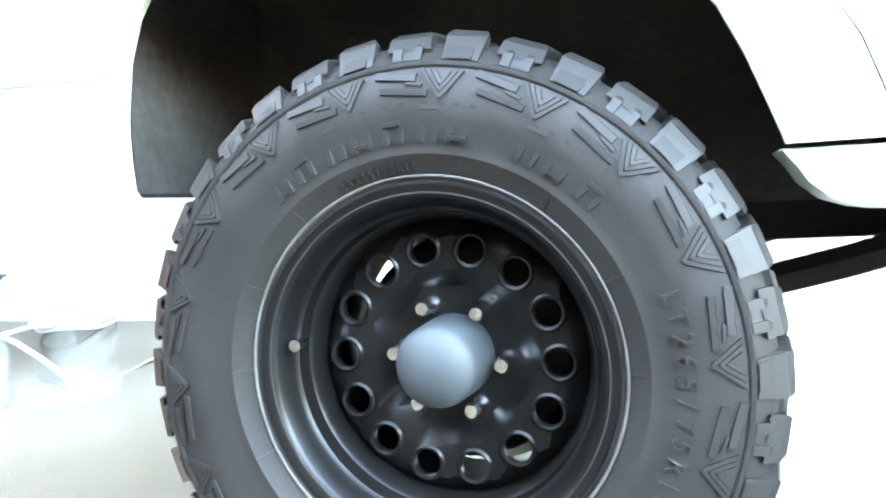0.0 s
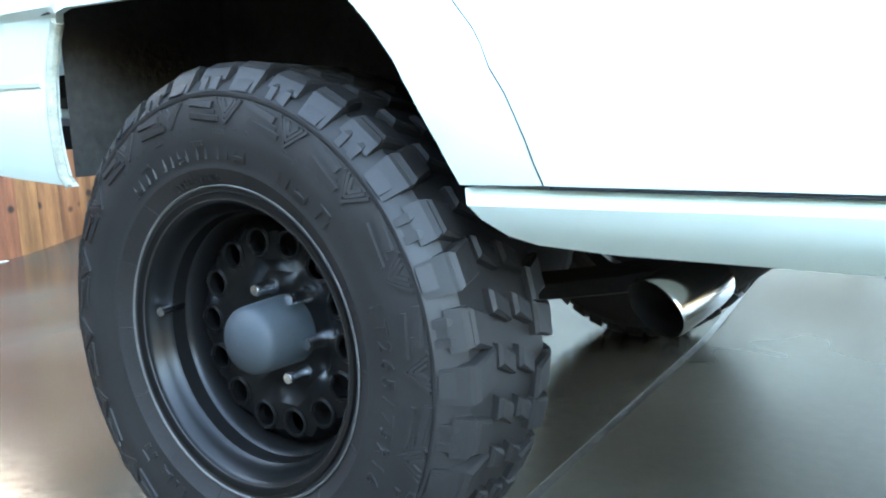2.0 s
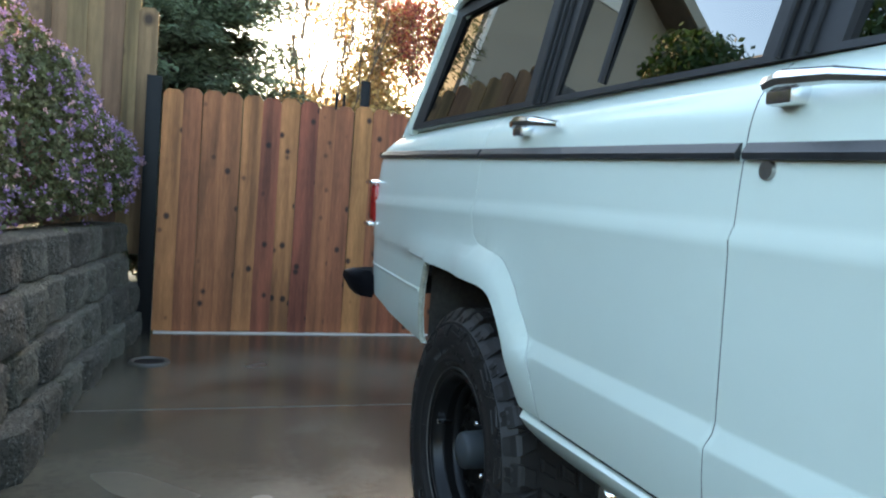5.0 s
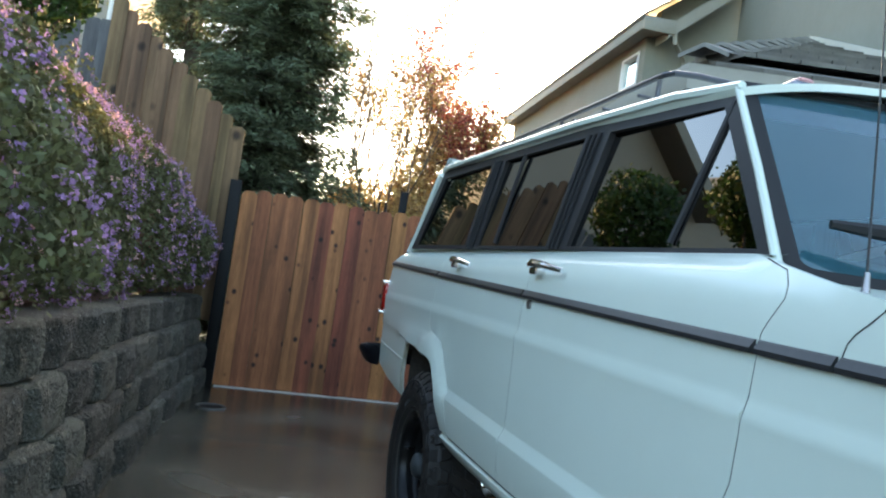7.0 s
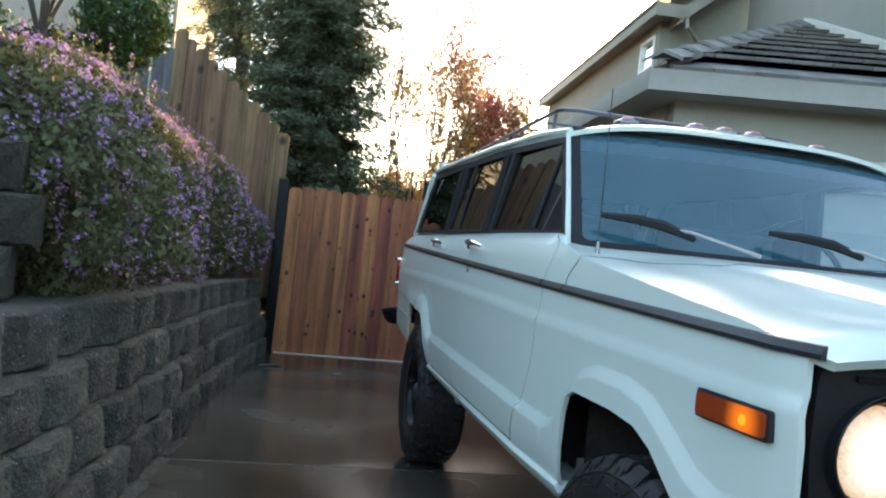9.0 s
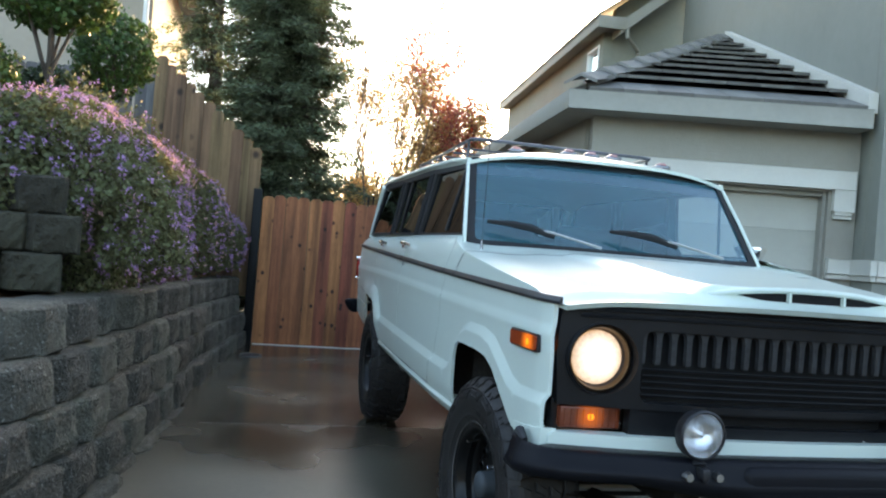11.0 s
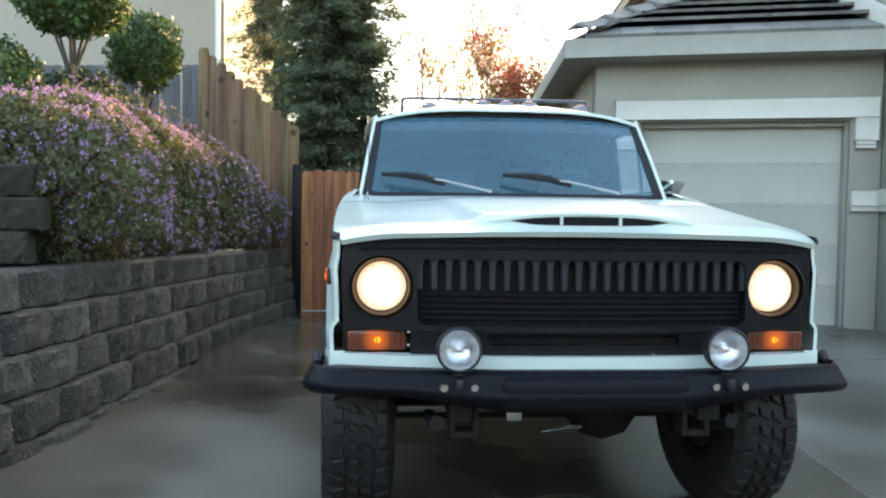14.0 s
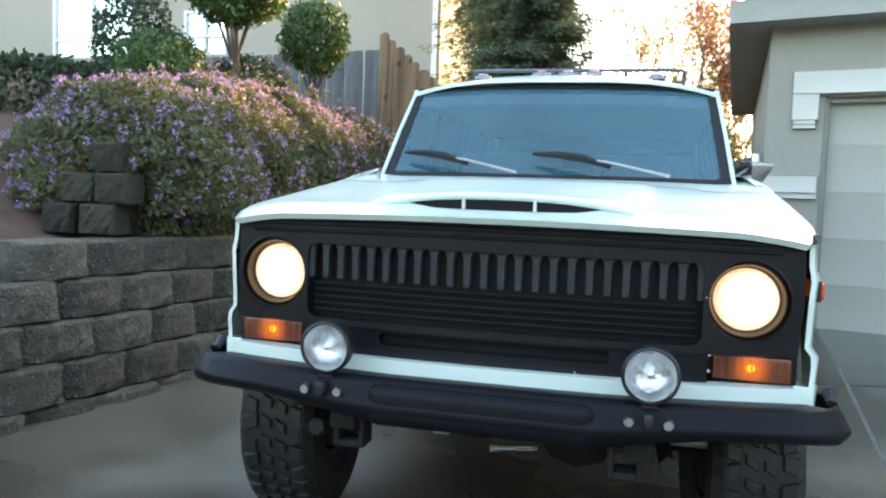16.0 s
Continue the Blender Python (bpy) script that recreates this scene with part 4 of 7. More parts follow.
# ---- neighbour's house on the hill ----
neighbour = thing("neighbour_house", (-9, 15, 2), "pale beige stucco house on the hill in evening sun", "house")
M["stucco_pale"] = mat("pale beige stucco", (0.32, 0.285, 0.24), 0.9, var=0.08, scale=0.6, fine=10, bump=0.4, bscale=50)
SPLIT = -9.75
wall_box("low_front_wall", (Vector((-26, 15.0, 0)), Vector((SPLIT, 15.0, 0)), 0.25), 1.0, 7.5, M["stucco_pale"], neighbour, [(11.1, 13.5, 4.45, 6.6), (15.0, 16.2, 4.5, 5.6)])
bm = bmesh.new()
sheet(bm, [(SPLIT + 0.005, 1.0), (-4.3, 1.0), (-4.3, 7.3), (-7.0, 8.85), (SPLIT + 0.005, 7.3)], lambda x, z: Vector((x, 15.0, z)), step=1.5, thick=(0, 0.25, 0))
part("gable_wall", bm, M["stucco_pale"], neighbour, smooth=False)
wall_box("side_wall", (Vector((-4.3, 15.26, 0)), Vector((-4.3, 23.0, 0)), 0.25), 1.0, 7.3, M["stucco_pale"], neighbour)
for x0, x1, z0, z1 in ((-14.9, -12.5, 4.45, 6.6), (-11.0, -9.8, 4.5, 5.6)):
    win = part("window", box(bmesh.new(), x0, x1, 15.08, 15.11, z0, z1), M["winglass"], neighbour, "large window reflecting pale blue sky")
    bm = bmesh.new()
    for a0, a1, b0, b1 in ((x0, x0 + 0.07, z0, z1), (x1 - 0.07, x1, z0, z1), (x0 + 0.07, x1 - 0.07, z0, z0 + 0.07), (x0 + 0.07, x1 - 0.07, z1 - 0.07, z1), ((x0 + x1) / 2 - 0.03, (x0 + x1) / 2 + 0.03, z0 + 0.07, z1 - 0.07), (x0 + 0.07, x1 - 0.07, z0 + 0.42, z0 + 0.47)):
        box(bm, a0, a1, 15.0, 15.1, b0, b1, 0.006)
    part("window_frame", bm, M["white"], win)
bm = bmesh.new()
tube(bm, [(-4.42, 14.92, 7.2), (-4.42, 14.92, 2.4)], 0.06, 8)
part("downspout", bm, M["white"], neighbour)
def roof_slab(name, corners, thick=0.2):
    bm = bmesh.new()
    v = [bm.verts.new(p) for p in corners]
    bm.faces.new(v)
    w = [bm.verts.new(p.co - Vector((0, 0, thick))) for p in v]
    bm.faces.new(w[::-1])
    for k in range(len(v)):
        bm.faces.new((v[k], v[(k + 1) % len(v)], w[(k + 1) % len(v)], w[k]))
    return part(name, bm, tile_roof, neighbour, smooth=False)


roof_slab("roof", [(-10.35, 14.2, 7.25), (-7.0, 14.2, 9.15), (-7.0, 24, 9.15), (-10.35, 24, 7.25)])
roof_slab("roof", [(-7.0, 14.2, 9.15), (-3.65, 14.2, 7.25), (-3.65, 24, 7.25), (-7.0, 24, 9.15)])
for a, b in (((-10.35, 14.18, 7.03), (-7.02, 14.18, 8.92)), ((-6.98, 14.18, 8.92), (-3.65, 14.18, 7.03))):
    bm = bmesh.new()
    v = [bm.verts.new(Vector(p) + Vector((0, y, z))) for y, z in ((0, 0), (0, 0.26), (-0.05, 0.26), (-0.05, 0)) for p in (a, b)]
    for q in range(4):
        bm.faces.new((v[2 * q], v[2 * q + 1], v[(2 * q + 3) % 8], v[(2 * q + 2) % 8]))
    part("rake_board", bm, M["fascia"], neighbour, smooth=False)
bm = bmesh.new()
sheet(bm, [(-7.55, 7.75), (-6.45, 7.75), (-7.0, 8.35)], lambda x, z: Vector((x, 14.97, z)), step=1.0, thick=(0, 0.05, 0))
part("gable_vent", bm, M["white"], neighbour, "pale triangular gable vent", smooth=False)
# the lower part's roof
roof_slab("low_roof", [(-16.0, 14.2, 12.4), (-9.8, 14.2, 7.55), (-9.8, 24, 7.55), (-16.0, 24, 12.4)], 0.16)
roof_slab("low_roof", [(-22.2, 14.2, 7.55), (-16.0, 14.2, 12.4), (-16.0, 24, 12.4), (-22.2, 24, 7.55)], 0.16)
bm = bmesh.new()
sheet(bm, [(-22.0, 7.5), (-9.9, 7.5), (-16.0, 12.2)], lambda x, z: Vector((x, 15.0, z)), step=2.0, thick=(0, 0.25, 0))
part("low_gable_wall", bm, M["stucco_pale"], neighbour, smooth=False)
bm = bmesh.new()
box(bm, -22.2, -10.36, 14.9, 14.99, 7.33, 7.5, 0.006)
part("eave_board", bm, M["fascia"], neighbour)

# ---- small things on the drive ----
drain = thing("floor_drain", (-1.71, 5.76, -0.03), "round floor drain with a steel rim in the wet concrete", "drain")
zd = ground_z(-1.71, 5.76)
bm = bmesh.new()
lathe(bm, [(0.004, 0.085), (0.014, 0.095), (0.014, 0.112), (0.003, 0.118)], 32, "Z", (-1.71, 5.76, zd))
part("rim", bm, mat("drain rim", (0.075, 0.070, 0.062), 0.4, var=0.15), drain)
bm = bmesh.new()
cyl(bm, (-1.71, 5.76, zd + 0.001), (-1.71, 5.76, zd + 0.006), 0.09, 0.09, 24)
part("grate", bm, M["post"], drain)
hose = thing("garden_hose", (1.42, 5.45, 0.15), "coil of pale garden hose lying on the concrete", "hose")
zh = ground_z(1.42, 5.45)
bm = bmesh.new()
pts = []
for k in range(150):
    a = k * 0.23
    r = 0.19 + 0.012 * math.sin(k * 0.37) - 0.012 * (k % 37) / 37
    pts.append((1.42 + r * math.cos(a), 5.45 + r * math.sin(a), zh + 0.014 + 0.022 * (k // 28) + 0.006 * math.sin(k * 0.9)))
tube(bm, pts, 0.012, 6)
part("coil", bm, M["hose"], hose, smooth=True)
bm = bmesh.new()
tail = [(1.24, 5.45, zh + 0.05), (1.05, 5.55, zh + 0.02), (0.95, 5.35, 0.085), (0.83, 5.1, 0.045), (0.70, 4.9, 0.03), (0.58, 4.72, 0.02)]
tube(bm, [Vector(tail[0]).lerp(Vector(tail[1]), 0.0)] + [Vector(p) for p in tail[1:]], 0.011, 6)
part("loose_end", bm, M["hose"], hose, smooth=True)
hose_stand = thing("hose_stand", (1.36, 5.95, 0.15), "white plastic hose post with a dark tap", "hose post")
zs = ground_z(1.36, 5.95)
bm = bmesh.new()
box(bm, 1.33, 1.39, 5.92, 5.98, zs, zs + 0.36, 0.006)
part("post", bm, M["white"], hose_stand)
bm = bmesh.new()
cyl(bm, (1.36, 5.91, zs + 0.30), (1.36, 5.82, zs + 0.30), 0.02, 0.014, 10)
box(bm, 1.33, 1.39, 5.88, 5.90, zs + 0.315, zs + 0.345, 0.004)
part("tap", bm, M["trim"], hose_stand)
bm = bmesh.new()
tube(bm, [(1.36, 5.82, zs + 0.29), (1.30, 5.74, zs + 0.20), (1.34, 5.62, zs + 0.06), (1.46, 5.62, zs + 0.04)], 0.012, 6)
part("feed_hose", bm, M["hose"], hose_stand, smooth=True)
tub = thing("plastic_tub", (1.45, 6.45, 0.1), "pale blue translucent plastic tub by the gate", "tub")
zt_ = ground_z(1.45, 6.45)
bm = bmesh.new()
lathe(bm, [(0.0, 0.001), (0.0, 0.13), (0.26, 0.165), (0.275, 0.175), (0.275, 0.160), (0.02, 0.125), (0.02, 0.001)], 28, "Z", (1.45, 6.45, zt_))
part("bucket", bm, mat("pale blue plastic", (0.22, 0.42, 0.52), 0.35, var=0.1, trans=0.2), tub)

# ---- plants ----
def leaf_quads(centres, normals, size, rng, aspect=0.6, jitter=0.9):
    """Small leaf quads at centres, turned about the given normals with some scatter."""
    n = len(centres)
    nr = normals + rng.normal(0, jitter, (n, 3))
    nr /= np.linalg.norm(nr, axis=1, keepdims=True) + 1e-9
    ref = rng.normal(0, 1, (n, 3))
    a = np.cross(nr, ref)
    a /= np.linalg.norm(a, axis=1, keepdims=True) + 1e-9
    b = np.cross(nr, a)
    s = (size * rng.uniform(0.6, 1.3, n))[:, None]
    a, b = a * s, b * s * aspect
    return np.stack([centres - a, centres - b, centres + a, centres + b], axis=1)


def crest(y):
    return lerp_table(y, [(0.9, 1.12), (1.3, 1.48), (1.9, 1.86), (2.6, 2.06), (3.6, 2.12), (4.6, 2.14), (5.5, 2.00), (6.2, 1.80), (6.75, 1.5)])


def lantana():
    rng = np.random.default_rng(3)
    bush = thing("lantana_bush", (-2.9, 3.6, 0.9), "trailing lantana shrub covered in lilac blossom draping over the block wall", "shrub")
    cs, ns, fl, dry = [], [], [], []
    n = 96000
    for y, t, r in zip(rng.uniform(0.95, 6.75, n), rng.uniform(0, 1, n), rng.uniform(0, 1, n)):
        front = wall_x(y) - 0.25 + 0.22 * smooth01((y - 4.6) / 1.6)
        zc = crest(y)
        lump = 0.11 * noise.noise((y * 1.7, t * 2.5, 3.0)) + 0.05 * noise.noise((y * 5, t * 7, 1.0))
        if t < 0.72:
            k = t / 0.72
            a = k * math.pi / 2
            x = front - 0.10 - (0.66 + 0.05 * math.sin(y * 2)) * (1 - math.cos(a)) ** 1.0 + 0.13 * math.sin(a) * (1 - k)
            z = 0.84 + (zc - 0.84) * math.sin(a) ** 0.9
            nv = (math.cos(a) + 0.2, 0, math.sin(a))
        else:
            k = (t - 0.72) / 0.28
            x = front - 0.76 - 0.9 * k
            z = zc - (0.25 + 0.55 * smooth01((3.4 - y) / 1.4)) * k * k
            nv = (0.1, 0, 1)
        ln = math.hypot(nv[0], nv[2])
        nv = (nv[0] / ln, 0, nv[2] / ln)
        depth = lump - 0.16 * r ** 1.5
        if y < 1.62 and z < 1.52:
            continue
        cs.append((x + nv[0] * depth, y, z + nv[2] * depth))
        ns.append(nv)
        if rng.random() < 0.054 and r < 0.35:
            patch = noise.noise((y * 1.2, t * 2.2, 9.0))
            if patch > -0.25 or rng.random() < 0.3:
                (fl if rng.random() < 0.82 else dry).append((x + nv[0] * (lump + 0.02), y, z + nv[2] * (lump + 0.02)))
    # rounded near end, hanging over the stepped blocks
    for a, e, r in zip(rng.uniform(-0.15, 1.15, 20000) * math.pi, rng.uniform(0, 1, 20000), rng.uniform(0, 1, 20000)):
        e = math.asin(e)
        d = Vector((math.cos(a) * math.cos(e), -math.sin(a) * math.cos(e), math.sin(e)))
        k = 1 + 0.10 * noise.noise(d * 3.0) - 0.14 * r ** 1.5
        q = Vector((-3.10 + (0.98 if d.x > 0 else 0.74) * d.x * k, 2.15 + 0.85 * d.y * k, 1.02 + 0.92 * d.z * k))
        if q.z < 1.30 - 0.32 * smooth01((-2.86 - q.x) / 0.4) + 0.10 * noise.noise((q.x * 6, q.y * 6, 4.0)) and q.x < -2.50 and q.y < 1.75 or q.z < 0.9:
            continue
        cs.append(tuple(q))
        ns.append(tuple(d))
        if rng.random() < 0.054 and r < 0.35:
            fl.append(tuple(q + d * 0.03))
    # trailing stems that stand clear of the mound
    for _ in range(150):
        y = rng.uniform(1.7, 6.6)
        up = rng.random() < 0.5
        x0, z0 = (wall_x(y) - 0.80, crest(y) - 0.03) if up else (wall_x(y) - 0.33, rng.uniform(0.85, 1.1))
        d = np.array([rng.uniform(-0.2, 0.25), rng.uniform(-0.3, 0.3), rng.uniform(0.15, 0.6) if up else rng.uniform(-0.45, 0.1)])
        for k in range(14):
            f = k / 14
            p = np.array([x0, y, z0]) + d * f * rng.uniform(0.25, 0.5) + np.array([0.02 * f, 0, -0.05 * f * f])
            cs.append(tuple(p + rng.normal(0, 0.015, 3)))
            ns.append((0.5, 0, 0.8))
            if k == 13 and rng.random() < 0.7:
                fl.append(tuple(p))
    cs, ns = np.array(cs), np.array(ns)
    quads_part("foliage", leaf_quads(cs, ns, 0.0165, rng, 0.62), M["leaf"], bush)

    def blossoms(points, material, name):
        p = np.repeat(np.array(points), 9, axis=0) + rng.normal(0, 0.011, (len(points) * 9, 3))
        nn = np.tile(np.array([[0.8, 0, 0.6]]), (len(p), 1))
        quads_part(name, leaf_quads(p, nn, 0.0088, rng, 0.9), material, bush)

    blossoms(fl, M["flower"], "blossoms")
    blossoms(dry, M["flower_dry"], "faded_blossoms")


lantana()


def ball_shrub(name, label, c, r, trunk, leaves, size, material, flat=0.9, seed=1):
    rng = np.random.default_rng(seed)
    trunk = max(trunk, c[2] - bank_z(c[0], c[1]) + 0.04)
    bush = thing(name, (c[0], c[1], c[2] - trunk), label, "shrub")
    tagged(bush, group={"topiary_tree": "clipped topiary trees on the bank", "round_shrub": "low shrubs on the bank"}.get(name, ""))
    d = rng.normal(0, 1, (leaves, 3))
    d /= np.linalg.norm(d, axis=1, keepdims=True)
    lump = np.array([1 + 0.20 * noise.noise(Vector(q) * 2.3 + Vector((seed, 0, 0))) + 0.13 * noise.noise(Vector(q) * 6) for q in d])
    rad = r * lump * (1.03 - 0.32 * rng.random(leaves) ** 1.6) * (1 + 0.10 * (rng.random(leaves) > 0.93))
    p = d * rad[:, None] * np.array([1, 1, flat]) + np.array(c)
    quads_part("crown", leaf_quads(p, d, size, rng, 0.6, 0.7), material, bush)
    bm = bmesh.new()
    base = Vector((c[0], c[1], c[2] - trunk))
    tube(bm, [base, base + Vector((0.02, 0.01, trunk * 0.5)), Vector(c)], [0.04, 0.032, 0.02], 7)
    for k in range(5):
        a = k * 1.3 + seed
        tube(bm, [base + Vector((0, 0, trunk * 0.55)), Vector(c) + Vector((math.cos(a), math.sin(a), 0.2)) * r * 0.7], [0.018, 0.007], 5)
    part("trunk", bm, M["bark"], bush)


ball_shrub("topiary_tree", "clipped round green topiary shrub on a bare stem", (-3.24, 5.50, 2.90), 0.38, 1.0, 5200, 0.026, M["topiary"], 1.02, 2)
ball_shrub("topiary_tree", "larger clipped green topiary tree above the lantana", (-3.50, 4.20, 3.13), 0.46, 1.4, 7600, 0.026, M["topiary"], 0.82, 5)
ball_shrub("round_shrub", "low rounded green shrub behind the lantana", (-4.02, 3.80, 2.30), 0.42, 0.5, 6000, 0.021, M["topiary"], 0.8, 8)
ball_shrub("round_shrub", "dark low shrub between the topiary trees", (-3.55, 4.6, 2.22), 0.42, 0.4, 4200, 0.024, M["hedge"], 0.7, 9)
ball_shrub("round_shrub", "low green hedge shrub in front of the grey fence", (-3.0, 6.2, 1.86), 0.5, 0.4, 4500, 0.022, M["topiary"], 0.42, 10)
ball_shrub("upright_shrub", "loose upright dark shrub near the hill house", (-5.2, 5.0, 2.75), 0.42, 0.7, 3600, 0.03, M["hedge"], 1.5, 11)


def hedge_row():
    rng = np.random.default_rng(21)
    h = thing("clipped_hedge", (-6.5, 5.2, 1.6), "dark green clipped hedge along the hill", "hedge")
    n = 14000
    p = np.stack([rng.uniform(-11.5, -4.45, n), rng.uniform(3.7, 4.7, n), rng.uniform(1.4, 2.42, n)], axis=1)
    face = rng.integers(0, 3, n)
    p[face == 0, 2] = 2.38 + rng.normal(0, 0.03, (face == 0).sum())
    p[face == 1, 1] = 3.7 + rng.normal(0, 0.04, (face == 1).sum())
    p[:, 2] += 0.06 * np.sin(p[:, 0] * 1.7)
    nn = np.tile(np.array([[0.1, -0.6, 0.7]]), (n, 1))
    quads_part("foliage", leaf_quads(p, nn, 0.04, rng, 0.6), M["hedge"], h)
    bm = bmesh.new()
    for x in np.arange(-11, -4.4, 0.8):
        tube(bm, [(x, 4.2, 1.0), (x, 4.2, 2.2)], 0.03, 6)
    tagged(part("stem", bm, M["bark"], h), kind="stuff")


hedge_row()


def conifer(name, label, base, height, r0, whorls, material, seed, gappy=0.0, bare=0.0, leaf=0.045, per=26, droop=0.25, point=0.75):
    rng = np.random.default_rng(seed)
    t = thing(name, base, label, "tree")
    base = Vector(base)
    bm = bmesh.new()
    pts = [base + Vector((0.05 * math.sin(k), 0.05 * math.cos(k * 1.3), height * k / 8)) for k in range(9)]
    tube(bm, pts, [0.17 * (1 - k / 9) + 0.012 for k in range(9)], 8)
    cs, ds = [], []
    for w in range(whorls):
        f = w / whorls
        z = height * (bare + (1 - bare) * f)
        reach = r0 * (1 - f) ** point * (0.75 + 0.25 * math.sin(w * 1.9 + seed)) + 0.12
        for k in range(7):
            if rng.random() < gappy:
                continue
            a = k * 2 * math.pi / 7 + w * 1.1 + rng.normal(0, 0.2)
            ln = reach * rng.uniform(0.7, 1.15)
            tip = base + Vector((math.cos(a) * ln, math.sin(a) * ln, z - droop * ln + rng.normal(0, 0.06)))
            root = base + Vector((0, 0, z))
            tube(bm, [root, root.lerp(tip, 0.5) + Vector((0, 0, 0.06)), tip], [0.022 * (1 - f) + 0.008, 0.012, 0.004], 4, False)
            for q in range(per):
                g = rng.uniform(0.12, 1.04)
                p = root.lerp(tip, g)
                sd = rng.choice((-1, 1))
                out = Vector((math.cos(a), math.sin(a), 0)) * 0.75 + Vector((-math.sin(a), math.cos(a), 0)) * sd * 0.8 + Vector((0, 0, -0.28))
                far = rng.uniform(0, 0.34) * ln * (1.15 - 0.75 * g)
                cs.append(tuple(p + out * far + Vector((0, 0, rng.normal(0.0, 0.02)))))
                ds.append(tuple(out))
    part("trunk", bm, M["bark"], t, smooth=True)
    k = 5
    cs = np.repeat(np.array(cs), k, axis=0) + rng.normal(0, 0.05, (len(cs) * k, 3))
    ds = np.repeat(np.array(ds), k, axis=0) + rng.normal(0, 0.38, (len(ds) * k, 3))
    ds /= np.linalg.norm(ds, axis=1, keepdims=True)
    wd = np.cross(ds, rng.normal(0, 0.5, ds.shape) + np.array([0, 0, 1.0]))
    wd /= np.linalg.norm(wd, axis=1, keepdims=True) + 1e-9
    ln = (leaf * rng.uniform(0.6, 1.3, len(cs)))[:, None]
    quads_part("crown", np.stack([cs - ds * ln, cs - wd * ln * 0.22, cs + ds * ln, cs + wd * ln * 0.22], axis=1), material, t)


conifer("conifer_tree", "tall dark green conifer behind the gate", (-1.50, 10.4, -0.1), 10.5, 1.75, 104, M["needle"], 4, 0.05, 0.03, 0.060, 78, 0.12, 1.0)
conifer("redwood_tree", "thin open-branched evergreen beside the hill house", (-2.75, 12.6, 0.5), 9.5, 1.35, 52, M["needle"], 14, 0.40, 0.1, 0.065, 34, 0.10)


def bare_tree(name, label, base, height, spread, leaves, material, seed, size=0.05, wide=1.5):
    rng = np.random.default_rng(seed)
    t = thing(name, base, label, "tree")
    tagged(t, group={"autumn_tree": "autumn trees behind the gate", "autumn_shrub": "autumn shrubs behind the gate", "bare_tree": "bare trees behind the gate"}[name])
    bm = bmesh.new()
    tips = []

    def grow(p, d, ln, r, depth):
        q = p + d * ln
        if math.hypot(q.x - base[0], q.y - base[1]) > wide:
            return
        mid = p + d * ln * 0.5 + Vector(rng.normal(0, 0.05 * ln, 3))
        tube(bm, [p, mid, q], [r, r * 0.85, r * 0.65], 5 if depth > 1 else 4, False)
        if depth <= 2:
            tips.append((mid, d))
            tips.append((q, d))
        if depth == 0:
            return
        for _ in range(rng.integers(2, 4)):
            nd = (d + Vector(rng.normal(0, spread, 3)) + Vector((0, 0, 0.12))).normalized()
            grow(q if rng.random() < 0.7 else mid, nd, ln * rng.uniform(0.6, 0.85), r * 0.6, depth - 1)

    for k in range(3):
        a = k * 2.1 + seed
        grow(Vector(base), Vector((0.22 * math.cos(a), 0.22 * math.sin(a), 1)).normalized(), height * 0.30, 0.034, 5)
    part("trunk", bm, M["twig"], t, smooth=True)
    if leaves:
        pick = rng.integers(0, len(tips), leaves)
        c = np.array([tuple(tips[i][0]) for i in pick]) + rng.normal(0, 0.11, (leaves, 3))
        nn = rng.normal(0, 1, (leaves, 3))
        quads_part("leaves", leaf_quads(c, nn, size, rng, 0.75, 0.5), material, t)


bare_tree("autumn_tree", "thin tree with golden yellow autumn leaves", (1.65, 14.4, 0), 5.6, 0.34, 10500, M["autumn"], 3, 0.030, 1.6)
bare_tree("autumn_tree", "thin tree with bright red autumn leaves", (2.20, 13.9, 0), 5.2, 0.20, 5500, M["autumn_red"], 8, 0.028, 0.8)
bare_tree("autumn_tree", "thin tall tree with pinkish red autumn leaves", (2.00, 14.6, 0), 7.0, 0.28, 7500, M["autumn_red"], 12, 0.028, 1.2)
bare_tree("bare_tree", "slim bare tree rising behind the gate", (0.35, 12.5, 0), 5.8, 0.20, 260, M["autumn"], 17, 0.030)
bare_tree("bare_tree", "slim bare tree rising behind the gate", (0.75, 14.0, 0), 6.0, 0.26, 3500, M["autumn"], 21, 0.032)
for x, y, h, k in ((0.35, 13.0, 3.0, 31), (1.15, 13.4, 3.1, 32), (1.95, 13.6, 3.2, 33)):
    bare_tree("autumn_shrub", "tangled shrub with tan and golden autumn leaves behind the gate", (x, y, 0), h, 0.42, 9000, M["autumn"], k, 0.034)

# ---- the lifted station wagon ----
car = thing("off_road_wagon", (0, 1.4, 0), "white lifted vintage off-road station wagon with black grille and mud tyres", "car")
SIDE = [(0.50, 0.812), (0.525, 0.839), (0.56, 0.872), (0.60, 0.896), (0.64, 0.908), (0.70, 0.916), (0.80, 0.921), (0.95, 0.925), (1.02, 0.9272), (1.041, 0.930), (1.060, 0.9205),
        (1.12, 0.918), (1.20, 0.911), (1.24, 0.902), (1.27, 0.885), (1.295, 0.858), (1.31, 0.835)]


def plan_taper(y):
    return lerp_table(y, [(-0.60, -0.125), (-0.53, -0.092), (-0.49, -0.075), (-0.45, -0.064), (-0.2, -0.048), (0.2, -0.030), (0.8, -0.008), (1.7, 0.0), (2.6, 0.0), (3.3, -0.006), (3.8, -0.02), (3.94, -0.05)])


